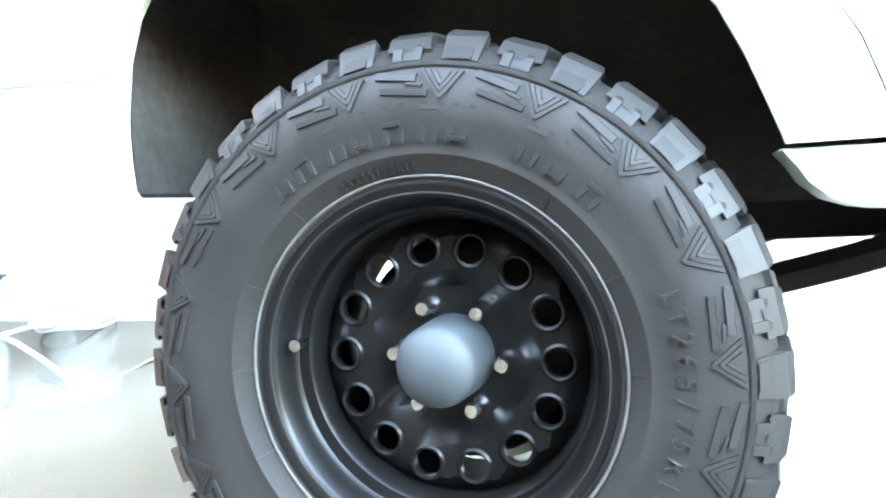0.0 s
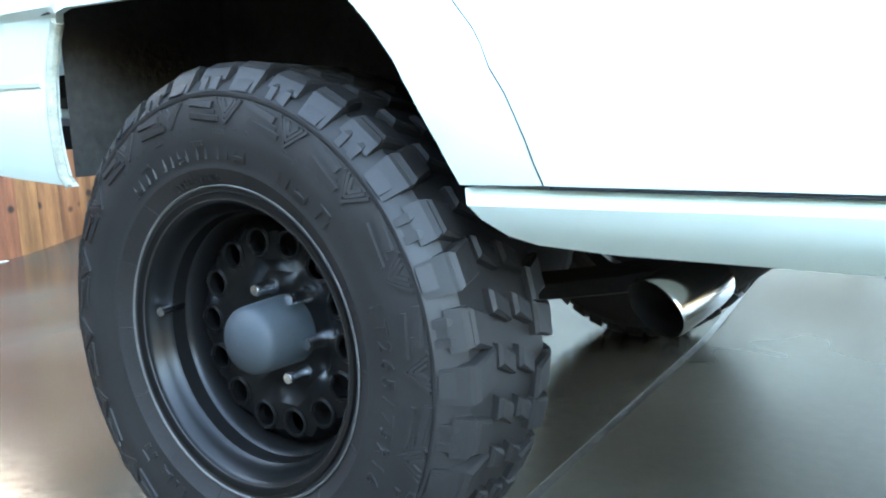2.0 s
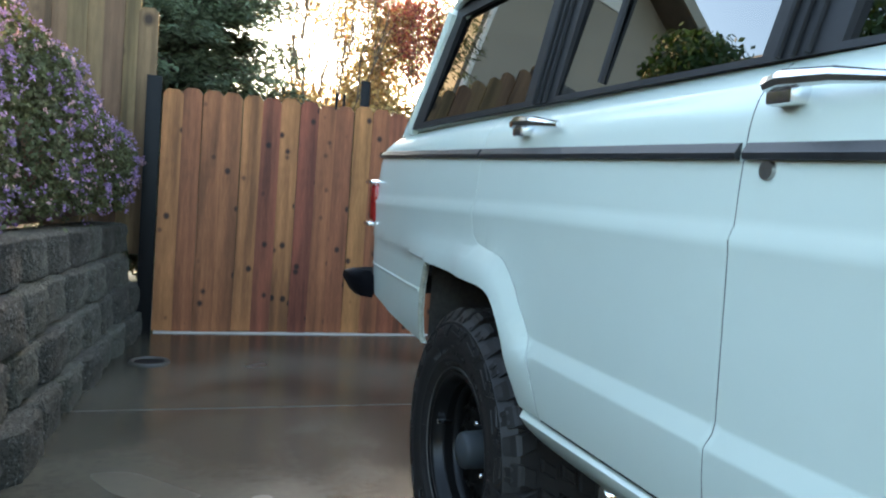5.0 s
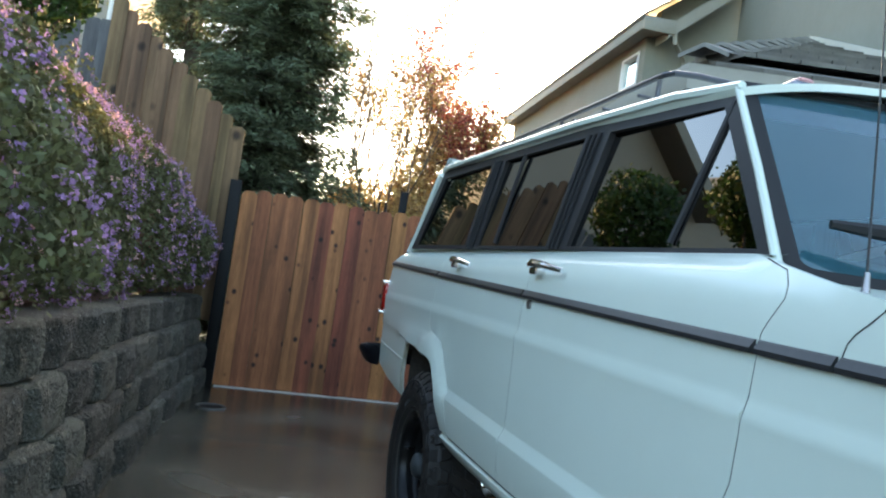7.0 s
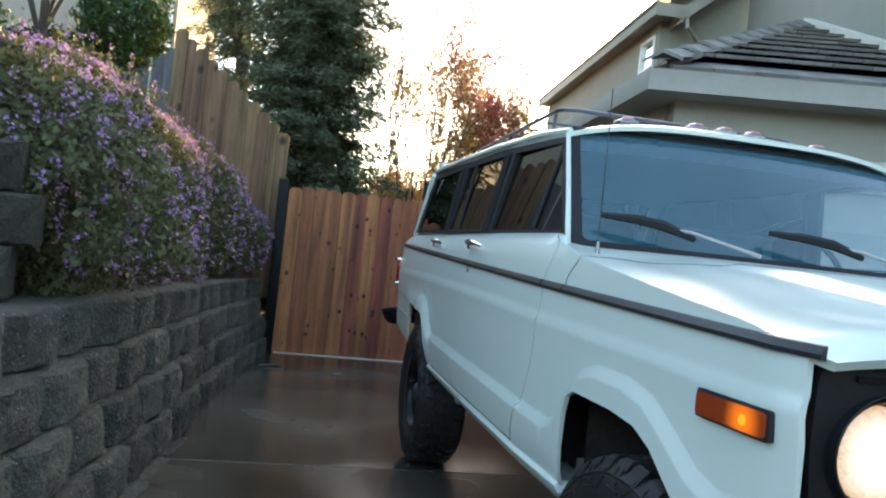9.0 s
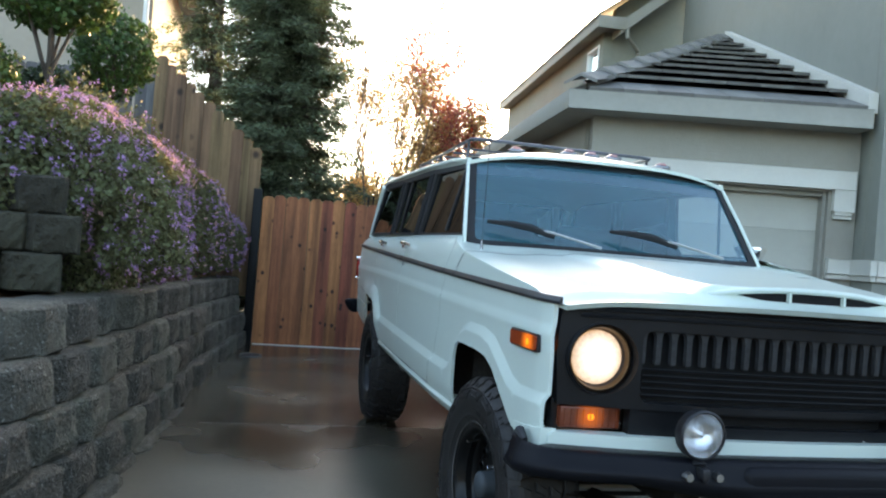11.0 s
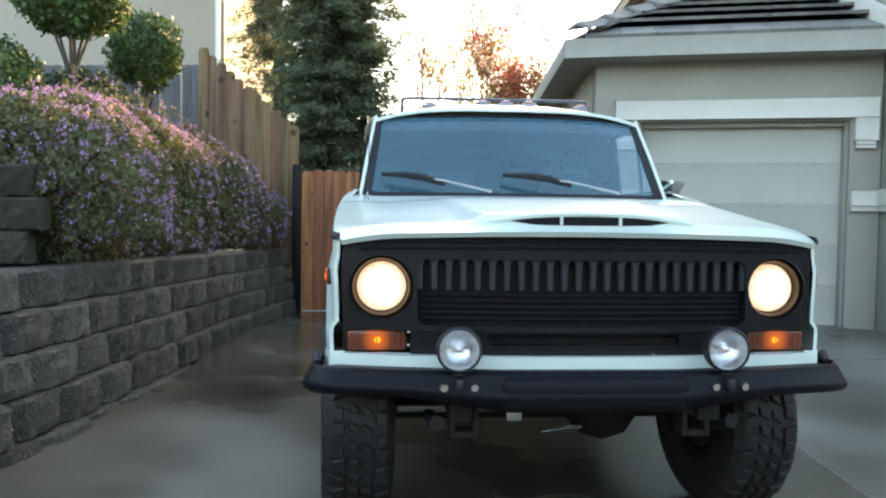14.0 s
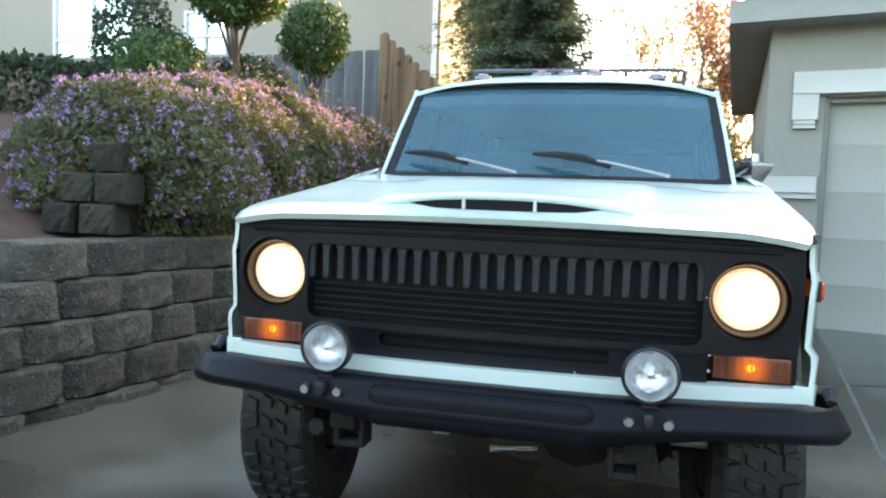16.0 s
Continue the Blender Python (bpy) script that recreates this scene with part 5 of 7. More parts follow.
ARCH_R = [(2.360, 0.600), (2.371, 0.616), (2.391, 0.664), (2.410, 0.708), (2.434, 0.756), (2.464, 0.797), (2.491, 0.826), (2.519, 0.848), (2.553, 0.860), (2.60, 0.865), (2.72, 0.868), (3.05, 0.878), (3.10, 0.869), (3.125, 0.840), (3.147, 0.785), (3.160, 0.720), (3.166, 0.660), (3.170, 0.622), (3.160, 0.606)]
ARCH_F = [(0.425, 0.585), (0.405, 0.68), (0.385, 0.80), (0.365, 0.850), (0.32, 0.872), (0.10, 0.872), (-0.02, 0.862), (-0.10, 0.83), (-0.20, 0.755), (-0.30, 0.675)]
# the pressed line below which the lower body and both wheel flares stand out
STEP = [(4.00, 0.910), (3.3, 0.926), (2.74, 0.938), (2.62, 0.936), (2.555, 0.926), (2.508, 0.908), (2.458, 0.870), (2.405, 0.808), (2.362, 0.766), (2.30, 0.763), (1.75, 0.754), (0.62, 0.738), (0.53, 0.738), (0.475, 0.755), (0.43, 0.80),
        (0.37, 0.87), (0.31, 0.920), (0.22, 0.946), (0.05, 0.946), (-0.06, 0.926), (-0.16, 0.872), (-0.25, 0.818), (-0.32, 0.800), (-0.48, 0.805), (-0.62, 0.812)]


def crease(y):
    return lerp_table(y, [(-0.43, 1.016), (0.0, 1.026), (1.13, 1.045), (1.7, 1.052), (2.5, 1.058), (3.8, 1.052)])


def near_line(y, z, line):
    best = 9.0
    for (a, b), (c, d) in zip(line, line[1:]):
        ux, uy = c - a, d - b
        t = max(0.0, min(1.0, ((y - a) * ux + (z - b) * uy) / (ux * ux + uy * uy)))
        best = min(best, math.hypot(y - a - t * ux, z - b - t * uy))
    return best


def step_z(y):
    return lerp_table(y, STEP[::-1])


def side_x(y, z):
    dz = (crease(y) - 1.05) * smooth01((z - 0.85) / 0.12) * smooth01((1.17 - z) / 0.08)
    x = lerp_table(z - dz, SIDE) + plan_taper(y)
    if z < 1.05:
        d = near_line(y, z, STEP) * (1 if z < step_z(y) else -1)
        wide = 0.013 + 0.040 * smooth01((y - 2.34) / 0.08)
        raised = 0.020 * (1 - smooth01((y - 3.0) / 0.45))
        x += raised * smooth01((d + wide) / (2 * wide))
        # the rear flare swells towards its lip; the panel behind the wheel sits further in
        if 2.3 < y < 3.08 and z < 0.95:
            x += 0.014 * smooth01((0.125 - near_line(y, z, ARCH_R[1:11])) / 0.12) * smooth01((z - 0.62) / 0.12) * smooth01((3.0 - y) / 0.25)
        if y > 3.02 and z < 0.90:
            x -= (raised + 0.004) * smooth01((y - 3.07) / 0.05) * smooth01((0.884 + 0.03 * (y - 3.10) - z) / 0.010)
    return x


# points along both sides of the pressed lines
CREASES = []
for (a0, b0), (a1, b1) in zip(STEP, STEP[1:]):
    n_ = max(1, int(math.hypot(a1 - a0, b1 - b0) / 0.03))
    nx, nz = (b1 - b0), -(a1 - a0)
    ln = math.hypot(nx, nz)
    for k in range(n_):
        f = k / n_
        for o in (-0.020, -0.013, 0.013, 0.020):
            CREASES.append((a0 + (a1 - a0) * f + nx / ln * o, b0 + (b1 - b0) * f + nz / ln * o))
for y in np.arange(3.06, 3.92, 0.025):
    CREASES += [(float(y), 0.885 + 0.03 * (y - 3.10)), (float(y), 0.873 + 0.03 * (y - 3.10))]
for y in np.arange(-0.58, 3.94, 0.022):
    CREASES += [(float(y), crease(y) - 0.009), (float(y), crease(y) + 0.010), (float(y), crease(y) - 0.024), (float(y), crease(y) + 0.026)]


def skin(s):
    return lambda y, z: Vector((s * side_x(y, z), y, z))


def inward(s, d=0.03):
    return lambda co: Vector((-s * d, 0, 0))


FLARE_CUT = [(2.275, 0.622), (2.290, 0.668), (2.309, 0.716), (2.340, 0.767), (2.379, 0.819), (2.404, 0.849), (2.431, 0.883), (2.463, 0.912), (2.503, 0.937), (2.535, 0.947), (2.609, 0.954), (2.68, 0.965), (2.72, 0.985), (2.735, 1.03)]
ROWS = (1.24, 1.27, 1.295)
G = 0.0013
DOOR_FRONT = [(0.775, 1.300), (0.690, 1.277), (0.661, 1.250), (0.655, 1.228), (0.667, 1.203), (0.680, 1.183), (0.689, 1.165), (0.690, 1.10), (0.692, 1.04), (0.706, 0.91), (0.775, 0.750)]
WING_TOP = [(-0.60, 1.082), (-0.50, 1.105), (-0.35, 1.138), (0.0, 1.178), (0.45, 1.234), (0.65, 1.268), (0.83, 1.304)]


def belt(y):
    return 1.308 + 0.012 * (y - 0.8)


for s, side_name in ((-1, "passenger"), (1, "driver")):
    rear_door = [(1.735 + G, 0.616), (FLARE_CUT[0][0] - G, 0.622)] + [(a - G, b) for a, b in FLARE_CUT[1:]] + [(2.735 - G, 1.31), (1.735 + G, 1.31)]
    front_door = [(0.845 + G, 0.608), (1.735 - G, 0.616), (1.735 - G, 1.31), (0.82 + G, 1.31)] + [(a + G, b) for a, b in DOOR_FRONT]
    fender = [(-0.500, 0.69), (-0.42, 0.682)] + ARCH_F[::-1] + [(0.845 - G, 0.592)] + [(a - G, b) for a, b in DOOR_FRONT[::-1]] + WING_TOP[::-1][2:-1] + [(-0.507, 0.95), (-0.503, 0.80)]
    quarter = [(FLARE_CUT[0][0] + G, 0.622)] + [(2.374, 0.622)] + [(a, b) for a, b in ARCH_R[2:]] + [(3.33, 0.618), (3.55, 0.638), (3.84, 0.682), (3.91, 0.74), (3.925, 0.90), (3.915, 1.10), (3.87, 1.21), (3.70, 1.30), (2.735 + G, 1.31), (2.735 + G, 1.03)] + [(a + G, b) for a, b in FLARE_CUT[::-1][1:-1]]
    fd = part("front_door", sheet(bmesh.new(), front_door, skin(s), step=0.06, thick=inward(s), extra=ROWS, lines=CREASES), M["paint"], car)
    rd = part("rear_door", sheet(bmesh.new(), rear_door, skin(s), step=0.06, thick=inward(s), extra=ROWS, lines=CREASES), M["paint"], car)
    part("front_fender", sheet(bmesh.new(), fender, skin(s), step=0.045, thick=inward(s, 0.012), extra=ROWS, lines=CREASES), M["paint"], car)
    part("rear_quarter_panel", sheet(bmesh.new(), quarter, skin(s), step=0.028, thick=inward(s, 0.012), extra=ROWS, lines=CREASES), M["paint"], car)
    # rocker and its dark seam
    rocker = [(0.43, 0.536), (2.0, 0.545), (2.21, 0.548), (2.300, 0.555), (2.330, 0.565), (2.354, 0.584), (2.377, 0.6175), (2.268, 0.6165), (0.845, 0.6025), (0.435, 0.598), (0.41, 0.57)]

    def rolled(y, z, s=s):
        v = max(0.0, min(1.0, (0.606 + 0.0105 * (y - 0.845) - z) / 0.088))
        return Vector((s * (side_x(y, 0.59) - 0.004 + 0.018 * smooth01(v / 0.26) - 0.085 * max(0.0, v - 0.2) ** 1.4), y, z))

    part("rocker_panel", sheet(bmesh.new(), rocker, rolled, step=0.016, thick=inward(s, 0.10)), M["paint"], car)
    bm = bmesh.new()
    box(bm, min(s * 0.76, s * 0.855), max(s * 0.76, s * 0.855), 0.62, 2.26, 0.585, 1.18)
    part("inner_sill", bm, M["under"], car, smooth=False)

    # dark door gaps
    for path in (DOOR_FRONT + [(0.845, 0.605)], [(1.735, 1.305), (1.735, 0.616)], FLARE_CUT[:11][::-1], [(0.845, 0.6045), (1.735, 0.612), (2.268, 0.6195)]):
        fine = []
        for (a0, b0), (a1, b1) in zip(path, path[1:]):
            k_ = max(1, int(math.hypot(a1 - a0, b1 - b0) / 0.02))
            fine += [(a0 + (a1 - a0) * q / k_, b0 + (b1 - b0) * q / k_) for q in range(k_)]
        bm = bmesh.new()
        gap_r = 0.0009 if path[0][0] == 1.735 or path[0] == FLARE_CUT[10] else 0.0019
        tube(bm, [(s * (side_x(y, z) - gap_r), y, z) for y, z in fine + [path[-1]]], gap_r, 6)
        part("door_gap", bm, M["rubber_seal"], car)

    # belt moulding, broken at the doors
    for y0, y1 in ((-0.53, 0.512), (0.519, 0.685), (0.695, 1.728), (1.742, 2.728), (2.742, 3.885)):
        bm = bmesh.new()
        n = 12
        ring = []
        for k in range(n + 1):
            y = y0 + (y1 - y0) * k / n
            zc = 1.105 + 0.0275 * (y + 0.67)
            pr = [(-0.013, 0.001), (-0.012, 0.010), (-0.003, 0.0125), (0.011, 0.005), (0.0125, 0.001)]
            ring.append([bm.verts.new((s * (side_x(y, zc + a) + b), y, zc + a)) for a, b in pr])
        for a, b in zip(ring, ring[1:]):
            for q in range(4):
                bm.faces.new((a[q], a[q + 1], b[q + 1], b[q]))
        bm.faces.new(ring[0])
        bm.faces.new(ring[-1][::-1])
        part("belt_moulding", bm, M["moulding"], fd if y0 == 0.660 else rd if y0 == 1.742 else car, smooth=30)

    # pull handles
    for y, door in ((1.66, fd), (2.48, rd)):
        z = 1.245
        x0 = s * (side_x(y, z) - 0.004)
        bm = bmesh.new()
        box(bm, min(x0, x0 + s * 0.038), max(x0, x0 + s * 0.038), y - 0.022, y + 0.026, z - 0.016, z + 0.016, 0.006)
        tube(bm, [(x0 + s * 0.036, y + 0.024, z + 0.012), (x0 + s * 0.043, y - 0.01, z + 0.016), (x0 + s * 0.040, y - 0.09, z + 0.012), (x0 + s * 0.022, y - 0.175, z + 0.001)], [0.011, 0.013, 0.011, 0.007], 8)
        part("door_handle", bm, M["chrome"], door, "worn chrome pull handle")
        bm = bmesh.new()
        x1 = s * side_x(y - 0.03, 1.135)
        if door is fd:
            cyl(bm, (x1 - s * 0.004, 1.682, 1.143), (x1 + s * 0.006, 1.682, 1.143), 0.014, 0.013, 20)
            part("door_lock", bm, M["steel"], door, "round steel lock")
    # side marker
    bm = bmesh.new()
    for y0, y1, z0, z1, d, nm, mt in ((-0.462, -0.248, 0.940, 0.996, 0.010, "marker_bezel", "trim"), (-0.455, -0.255, 0.946, 0.990, 0.016, "marker_lens", "amber_side")):
        bm = bmesh.new()
        sheet(bm, rounded(y0, y1, z0, z1, 0.006, 3), lambda y, z: Vector((s * (side_x(y, 0.97) + d), y, z)), step=0.05, thick=inward(s, 0.03))
        part(nm, bm, M[mt], car)
    bm = bmesh.new()
    xb = s * (side_x(-0.40, 0.966) + 0.012)
    cyl(bm, (xb - s * 0.02, -0.40, 0.966), (xb + s * 0.006, -0.40, 0.966), 0.013, 0.010, 16)
    part("marker_bulb", bm, M["amber_lit"], car, "glowing amber bulb")

    # greenhouse
    GC = -0.018

    def gx(y, z, s=s):
        a = lerp_table(y, [(0.8, 0.782), (1.15, 0.796), (1.7, 0.828), (2.4, 0.842), (3.3, 0.848), (3.6, 0.842)])
        k = lerp_table(y, [(1.1, 0.20), (1.8, 0.155), (3.3, 0.14)])
        return s * (a - k * (z - 1.30)) + GC

    gl = lambda y, z: Vector((gx(y, z), y, z))
    TOP, SILL = 1.698, 1.316
    frame_out = [(0.815, SILL - 0.004), (3.55, SILL - 0.002), (3.265, TOP + 0.02), (1.09, TOP + 0.005)]
    w_rear = [(2.61, SILL + 0.012), (3.42, SILL + 0.016), (3.22, TOP - 0.035), (2.55, TOP - 0.035)]
    w_rd = [(1.80, SILL + 0.008), (2.45, SILL + 0.010), (2.39, TOP - 0.035), (1.735, TOP - 0.035)]
    w_fd = [(0.865, SILL + 0.008), (1.655, SILL + 0.008), (1.595, TOP - 0.035), (1.115, TOP - 0.04)]
    part("window_surround", sheet(bmesh.new(), frame_out, gl, [w_rear, w_rd, w_fd], step=0.12, thick=inward(s, 0.02)), M["trim"], car, smooth=False)
    for w, nm in ((w_rear, "quarter_glass"), (w_rd, "rear_door_glass"), (w_fd, "front_door_glass")):
        big = [(y + (0.012 if y > sum(p[0] for p in w) / 4 else -0.012), z + (0.012 if z > 1.5 else -0.012)) for y, z in w]
        # flat panes, leaning in
        yc = sum(p[0] for p in w) / 4
        run, lean = {"front_door_glass": (0.052, 0.192), "rear_door_glass": (0.018, 0.178), "quarter_glass": (0.004, 0.170)}[nm]
        bm = bmesh.new()
        bm.faces.new([bm.verts.new((gx(yc, 1.50) + s * (run * (y - yc) - lean * (z - 1.50) - 0.011), y, z)) for y, z in big])
        ob = part(nm, bm, M["clear"] if s > 0 and nm == "front_door_glass" else M["tint"], car, smooth=False)
        if ob.data.polygons[0].normal.x * s < 0:
            ob.data.flip_normals()
        ob.visible_shadow = False
    for y0, y1 in ((2.265, 2.205), (1.165, 1.085)):
        bm = bmesh.new()
        tube(bm, [gl(y0, SILL + 0.02) - Vector((s * 0.004, 0, 0)), gl(y1, TOP - 0.03) - Vector((s * 0.004, 0, 0))], 0.008, 6)
        part("vent_bar", bm, M["trim"], car, "slim dark vent window bar")
    # sealing strips between the doors' frames
    for y0, y1 in ((1.735, 1.672), (2.52, 2.46)):
        for o in (-0.028, 0.0, 0.028):
            bm = bmesh.new()
            tube(bm, [gl(y0 + o, SILL) + Vector((s * 0.004, 0, 0)), gl(y1 + o, TOP - 0.03) + Vector((s * 0.004, 0, 0))], 0.006, 6)
            part("door_seal", bm, M["rubber_seal"], car)
    # white screen pillar
    bm = bmesh.new()
    tube(bm, [(gx(0.80, 1.29), 0.785, 1.272), (gx(0.97, 1.49), 0.93, 1.49), (gx(1.13, 1.70), 1.085, 1.70)], [0.010, 0.009, 0.009], 8)
    part("windscreen_pillar", bm, M["paint"], car)
    bm = bmesh.new()
    tube(bm, [(gx(3.58, 1.31) - s * 0.02, 3.585, 1.31), (gx(3.30, 1.66) - s * 0.005, 3.30, 1.69)], [0.028, 0.026], 8)
    part("rear_pillar", bm, M["paint"], car)
    # ledge between the body side and the glass
    bm = bmesh.new()
    ra, rb = [], []
    for y in np.linspace(0.80, 3.69, 24):
        ra.append(bm.verts.new((s * (side_x(y, 1.305) - 0.002), y, 1.306)))
        rb.append(bm.verts.new((gx(y, 1.32) - s * 0.02, y, 1.316)))
    for k in range(23):
        bm.faces.new((ra[k], ra[k + 1], rb[k + 1], rb[k]))
    part("belt_ledge", bm, M["paint"], car)
    # drip rail
    bm = bmesh.new()
    tube(bm, [(gx(1.07, 1.70), 1.075, 1.70)] + [(gx(y, 1.70) + s * 0.012, y, 1.712) for y in (1.3, 1.8, 2.3, 2.8, 3.2)] + [(gx(3.3, 1.70), 3.29, 1.705)], 0.013, 6)
    part("drip_rail", bm, M["paint"], car)
    # tail lamp and rear bumper end
    bm = bmesh.new()
    xo = s * 0.918
    box(bm, min(xo, xo - s * 0.10), max(xo, xo - s * 0.10), 3.80, 3.885, 0.962, 1.108, 0.012)
    part("tail_lamp", bm, M["red"], car, "red tail lamp")
    for z in (0.952, 1.118):
        bm = bmesh.new()
        box(bm, min(xo + s * 0.008, xo - s * 0.11), max(xo + s * 0.008, xo - s * 0.11), 3.83, 3.915, z - 0.009, z + 0.009, 0.005)
        part("tail_lamp_bezel", bm, M["chrome"], car, "chrome tail lamp bezel")
    # inner wheel houses
    for y0, y1, zt, xo in ((-0.40, 0.47, 0.93, 0.80), (2.29, 3.18, 0.95, 0.87)):
        bm = bmesh.new()
        sheet(bm, [(y0, 0.56), (y1, 0.56), (y1, zt), (y0, zt)], lambda y, z: Vector((s * 0.52, y, z)), step=0.5)
        v = [bm.verts.new((s * a, b, zt)) for a, b in ((0.52, y0), (0.52, y1), (xo + 0.02, y1), (xo + 0.02, y0))]
        bm.faces.new(v)
        for yy in (y0, y1):
            v = [bm.verts.new((s * a, yy, z)) for a, z in ((0.52, 0.62), (xo, 0.62), (xo, zt), (0.52, zt))]
            bm.faces.new(v)
        part("wheel_house", bm, M["well"], car, "dusty dark wheel housing, its tone lifted for haze", smooth=False)

# seams of the lower quarter panels
for s in (-1, 1):
    for z, y0, y1, r, mt, nm in ((0.878, 3.10, 3.915, 0.0022, "rubber_seal", "panel_seam"), (0.775, 3.18, 3.90, 0.008, "paint", "quarter_crease")):
        bm = bmesh.new()
        tube(bm, [(s * (side_x(y, z) - r * 0.35), y, z + 0.03 * (y - y0)) for y in np.linspace(y0, y1, 14)], r, 6)
        part(nm, bm, M[mt], car)
    lip = [(3.104, 0.866), (3.129, 0.838), (3.151, 0.783), (3.164, 0.718), (3.170, 0.658), (3.174, 0.624), (3.166, 0.608)]
    bm = bmesh.new()
    tube(bm, [(s * (side_x(y, z) - 0.004), y + 0.004, z) for y, z in lip], 0.010, 8)
    part("arch_lip", bm, M["arch_lip"], car, "dirty cream rolled arch edge")

# roof
def roof_z(x, y):
    e = abs(x) / 0.79
    z = 1.806 - 0.078 * e ** 3.2 - 0.022 * e * e
    z -= 0.055 * (1 - 0.8 * e * e) * smooth01((1.34 - y) / 0.31) ** 1.6 + 0.06 * smooth01((y - 2.95) / 0.42) ** 1.5
    return z


xs = np.linspace(-0.80, 0.80, 27)
ys = np.concatenate([np.linspace(1.065, 1.5, 9), np.linspace(1.6, 2.9, 8), np.linspace(3.0, 3.33, 7)])
vs = [(-0.018 + x * lerp_table(y, [(1.05, 0.905), (1.35, 0.935), (1.7, 0.965), (2.4, 0.99), (3.3, 0.985)]), y + 0.0 - (0.06 * (1 - (abs(x) / 0.80) ** 2) * smooth01((1.5 - y) / 0.4)), roof_z(x, y)) for y in ys for x in xs]
n = len(xs)
fs = [(j * n + i, j * n + i + 1, (j + 1) * n + i + 1, (j + 1) * n + i) for j in range(len(ys) - 1) for i in range(n - 1)]
o = len(vs)
vs += [(x * 0.985, y, z - 0.016) for x, y, z in vs]
fs += [(b + o, a + o, d + o, c + o) for a, b, c, d in [(f[1], f[0], f[3], f[2]) for f in fs]]
rim = list(range(n)) + [j * n + n - 1 for j in range(1, len(ys))] + [(len(ys) - 1) * n + i for i in range(n - 2, -1, -1)] + [j * n for j in range(len(ys) - 2, 0, -1)]
m_ = len(rim)
fs += [(rim[i], rim[(i + 1) % m_], rim[(i + 1) % m_] + o, rim[i] + o) for i in range(m_)]
mesh_part("roof", vs, fs, M["paint"], car, smooth=40)

# bonnet and cowl
def hood_z(x, y):
    ax = abs(x)
    z = 1.150 + 0.086 * smooth01((y + 0.62) / 1.1) + 0.014 * (1 - min(1, ax / 0.8) ** 2)
    z += 0.02 * smooth01((y - 0.3) / 0.4)
    z -= 0.032 * smooth01((-0.50 - y) / 0.13) ** 2          # rolls over at the nose
    w = 0.36 + 0.04 * smooth01((y + 0.6) / 1.0)
    bulge = smooth01((w + 0.07 - ax) / 0.085)
    z += 0.030 * bulge * smooth01((y + 0.57) / 0.02) * (1 - 0.75 * smooth01((y - 0.0) / 0.6))
    z -= 0.008 * smooth01((ax - 0.52) / 0.14) * (1 - smooth01((ax - 0.68) / 0.14)) * smooth01((y + 0.5) / 0.35)
    return z


xs = np.unique(np.concatenate([np.linspace(-0.885, 0.885, 41), np.linspace(-0.45, -0.28, 7), np.linspace(0.28, 0.45, 7)]))
ys = np.unique(np.concatenate([np.linspace(-0.635, -0.46, 12), np.linspace(-0.56, -0.54, 3), np.linspace(-0.42, 0.60, 16)]))
n = len(xs)


def wing_top(y):
    return lerp_table(y, WING_TOP)


def hood_pt(x, y):
    f = x / 0.885
    yy = y + 0.090 * f * f * smooth01((0.1 - y) / 0.5) + 0.06 * (f * f) * smooth01((y - 0.4) / 0.25)
    zf = wing_top(yy) + 0.002
    w = (side_x(yy, zf) - 0.001) / 0.885
    t = max(0.0, (abs(x) - 0.68) / 0.205)
    z = hood_z(x, y)
    return (x * w, yy, z + (zf - z) * t ** 2.4)


vs = [hood_pt(x, y) for y in ys for x in xs]
fs = [(j * n + i, j * n + i + 1, (j + 1) * n + i + 1, (j + 1) * n + i) for j in range(len(ys) - 1) for i in range(n - 1)]
o = len(vs)
rim = list(range(n)) + [j * n + n - 1 for j in range(1, len(ys))] + [(len(ys) - 1) * n + i for i in range(n - 2, -1, -1)] + [j * n for j in range(len(ys) - 2, 0, -1)]
vs += [(vs[r][0] * 0.995, vs[r][1] + 0.012, vs[r][2] - 0.016) for r in rim]
m_ = len(rim)
fs += [(rim[(i + 1) % m_], rim[i], o + i, o + (i + 1) % m_) for i in range(m_)]
hood = mesh_part("bonnet", vs, fs, M["paint"], car, smooth=50)
# scoop mouth
bm = bmesh.new()
mouth = [(-0.315, 0.0), (-0.27, 0.010), (-0.15, 0.022), (0, 0.026), (0.15, 0.022), (0.27, 0.010), (0.315, 0.0), (0.15, -0.004), (0, -0.005), (-0.15, -0.004)]
sheet(bm, mouth, lambda u, v: Vector((u + 0.012, -0.578 + 0.03 * (u / 0.3) ** 2, 1.158 + v)), step=0.05)
part("scoop_mouth", bm, M["mesh"], hood, "dark bonnet scoop opening", smooth=False)
bm = bmesh.new()
tube(bm, [(u + 0.012, -0.582 + 0.03 * (u / 0.3) ** 2, 1.160 + 0.032 * (1 - abs(u / 0.36) ** 2.6)) for u in np.linspace(-0.36, 0.36, 17)], 0.010, 8)
part("scoop_lip", bm, M["paint"], hood)
for u in (-0.088, 0.112):
    bm = bmesh.new()
    box(bm, u - 0.004, u + 0.004, -0.590, -0.57, 1.154, 1.184)
    part("scoop_rib", bm, M["paint"], hood)
bm = bmesh.new()
rows = []
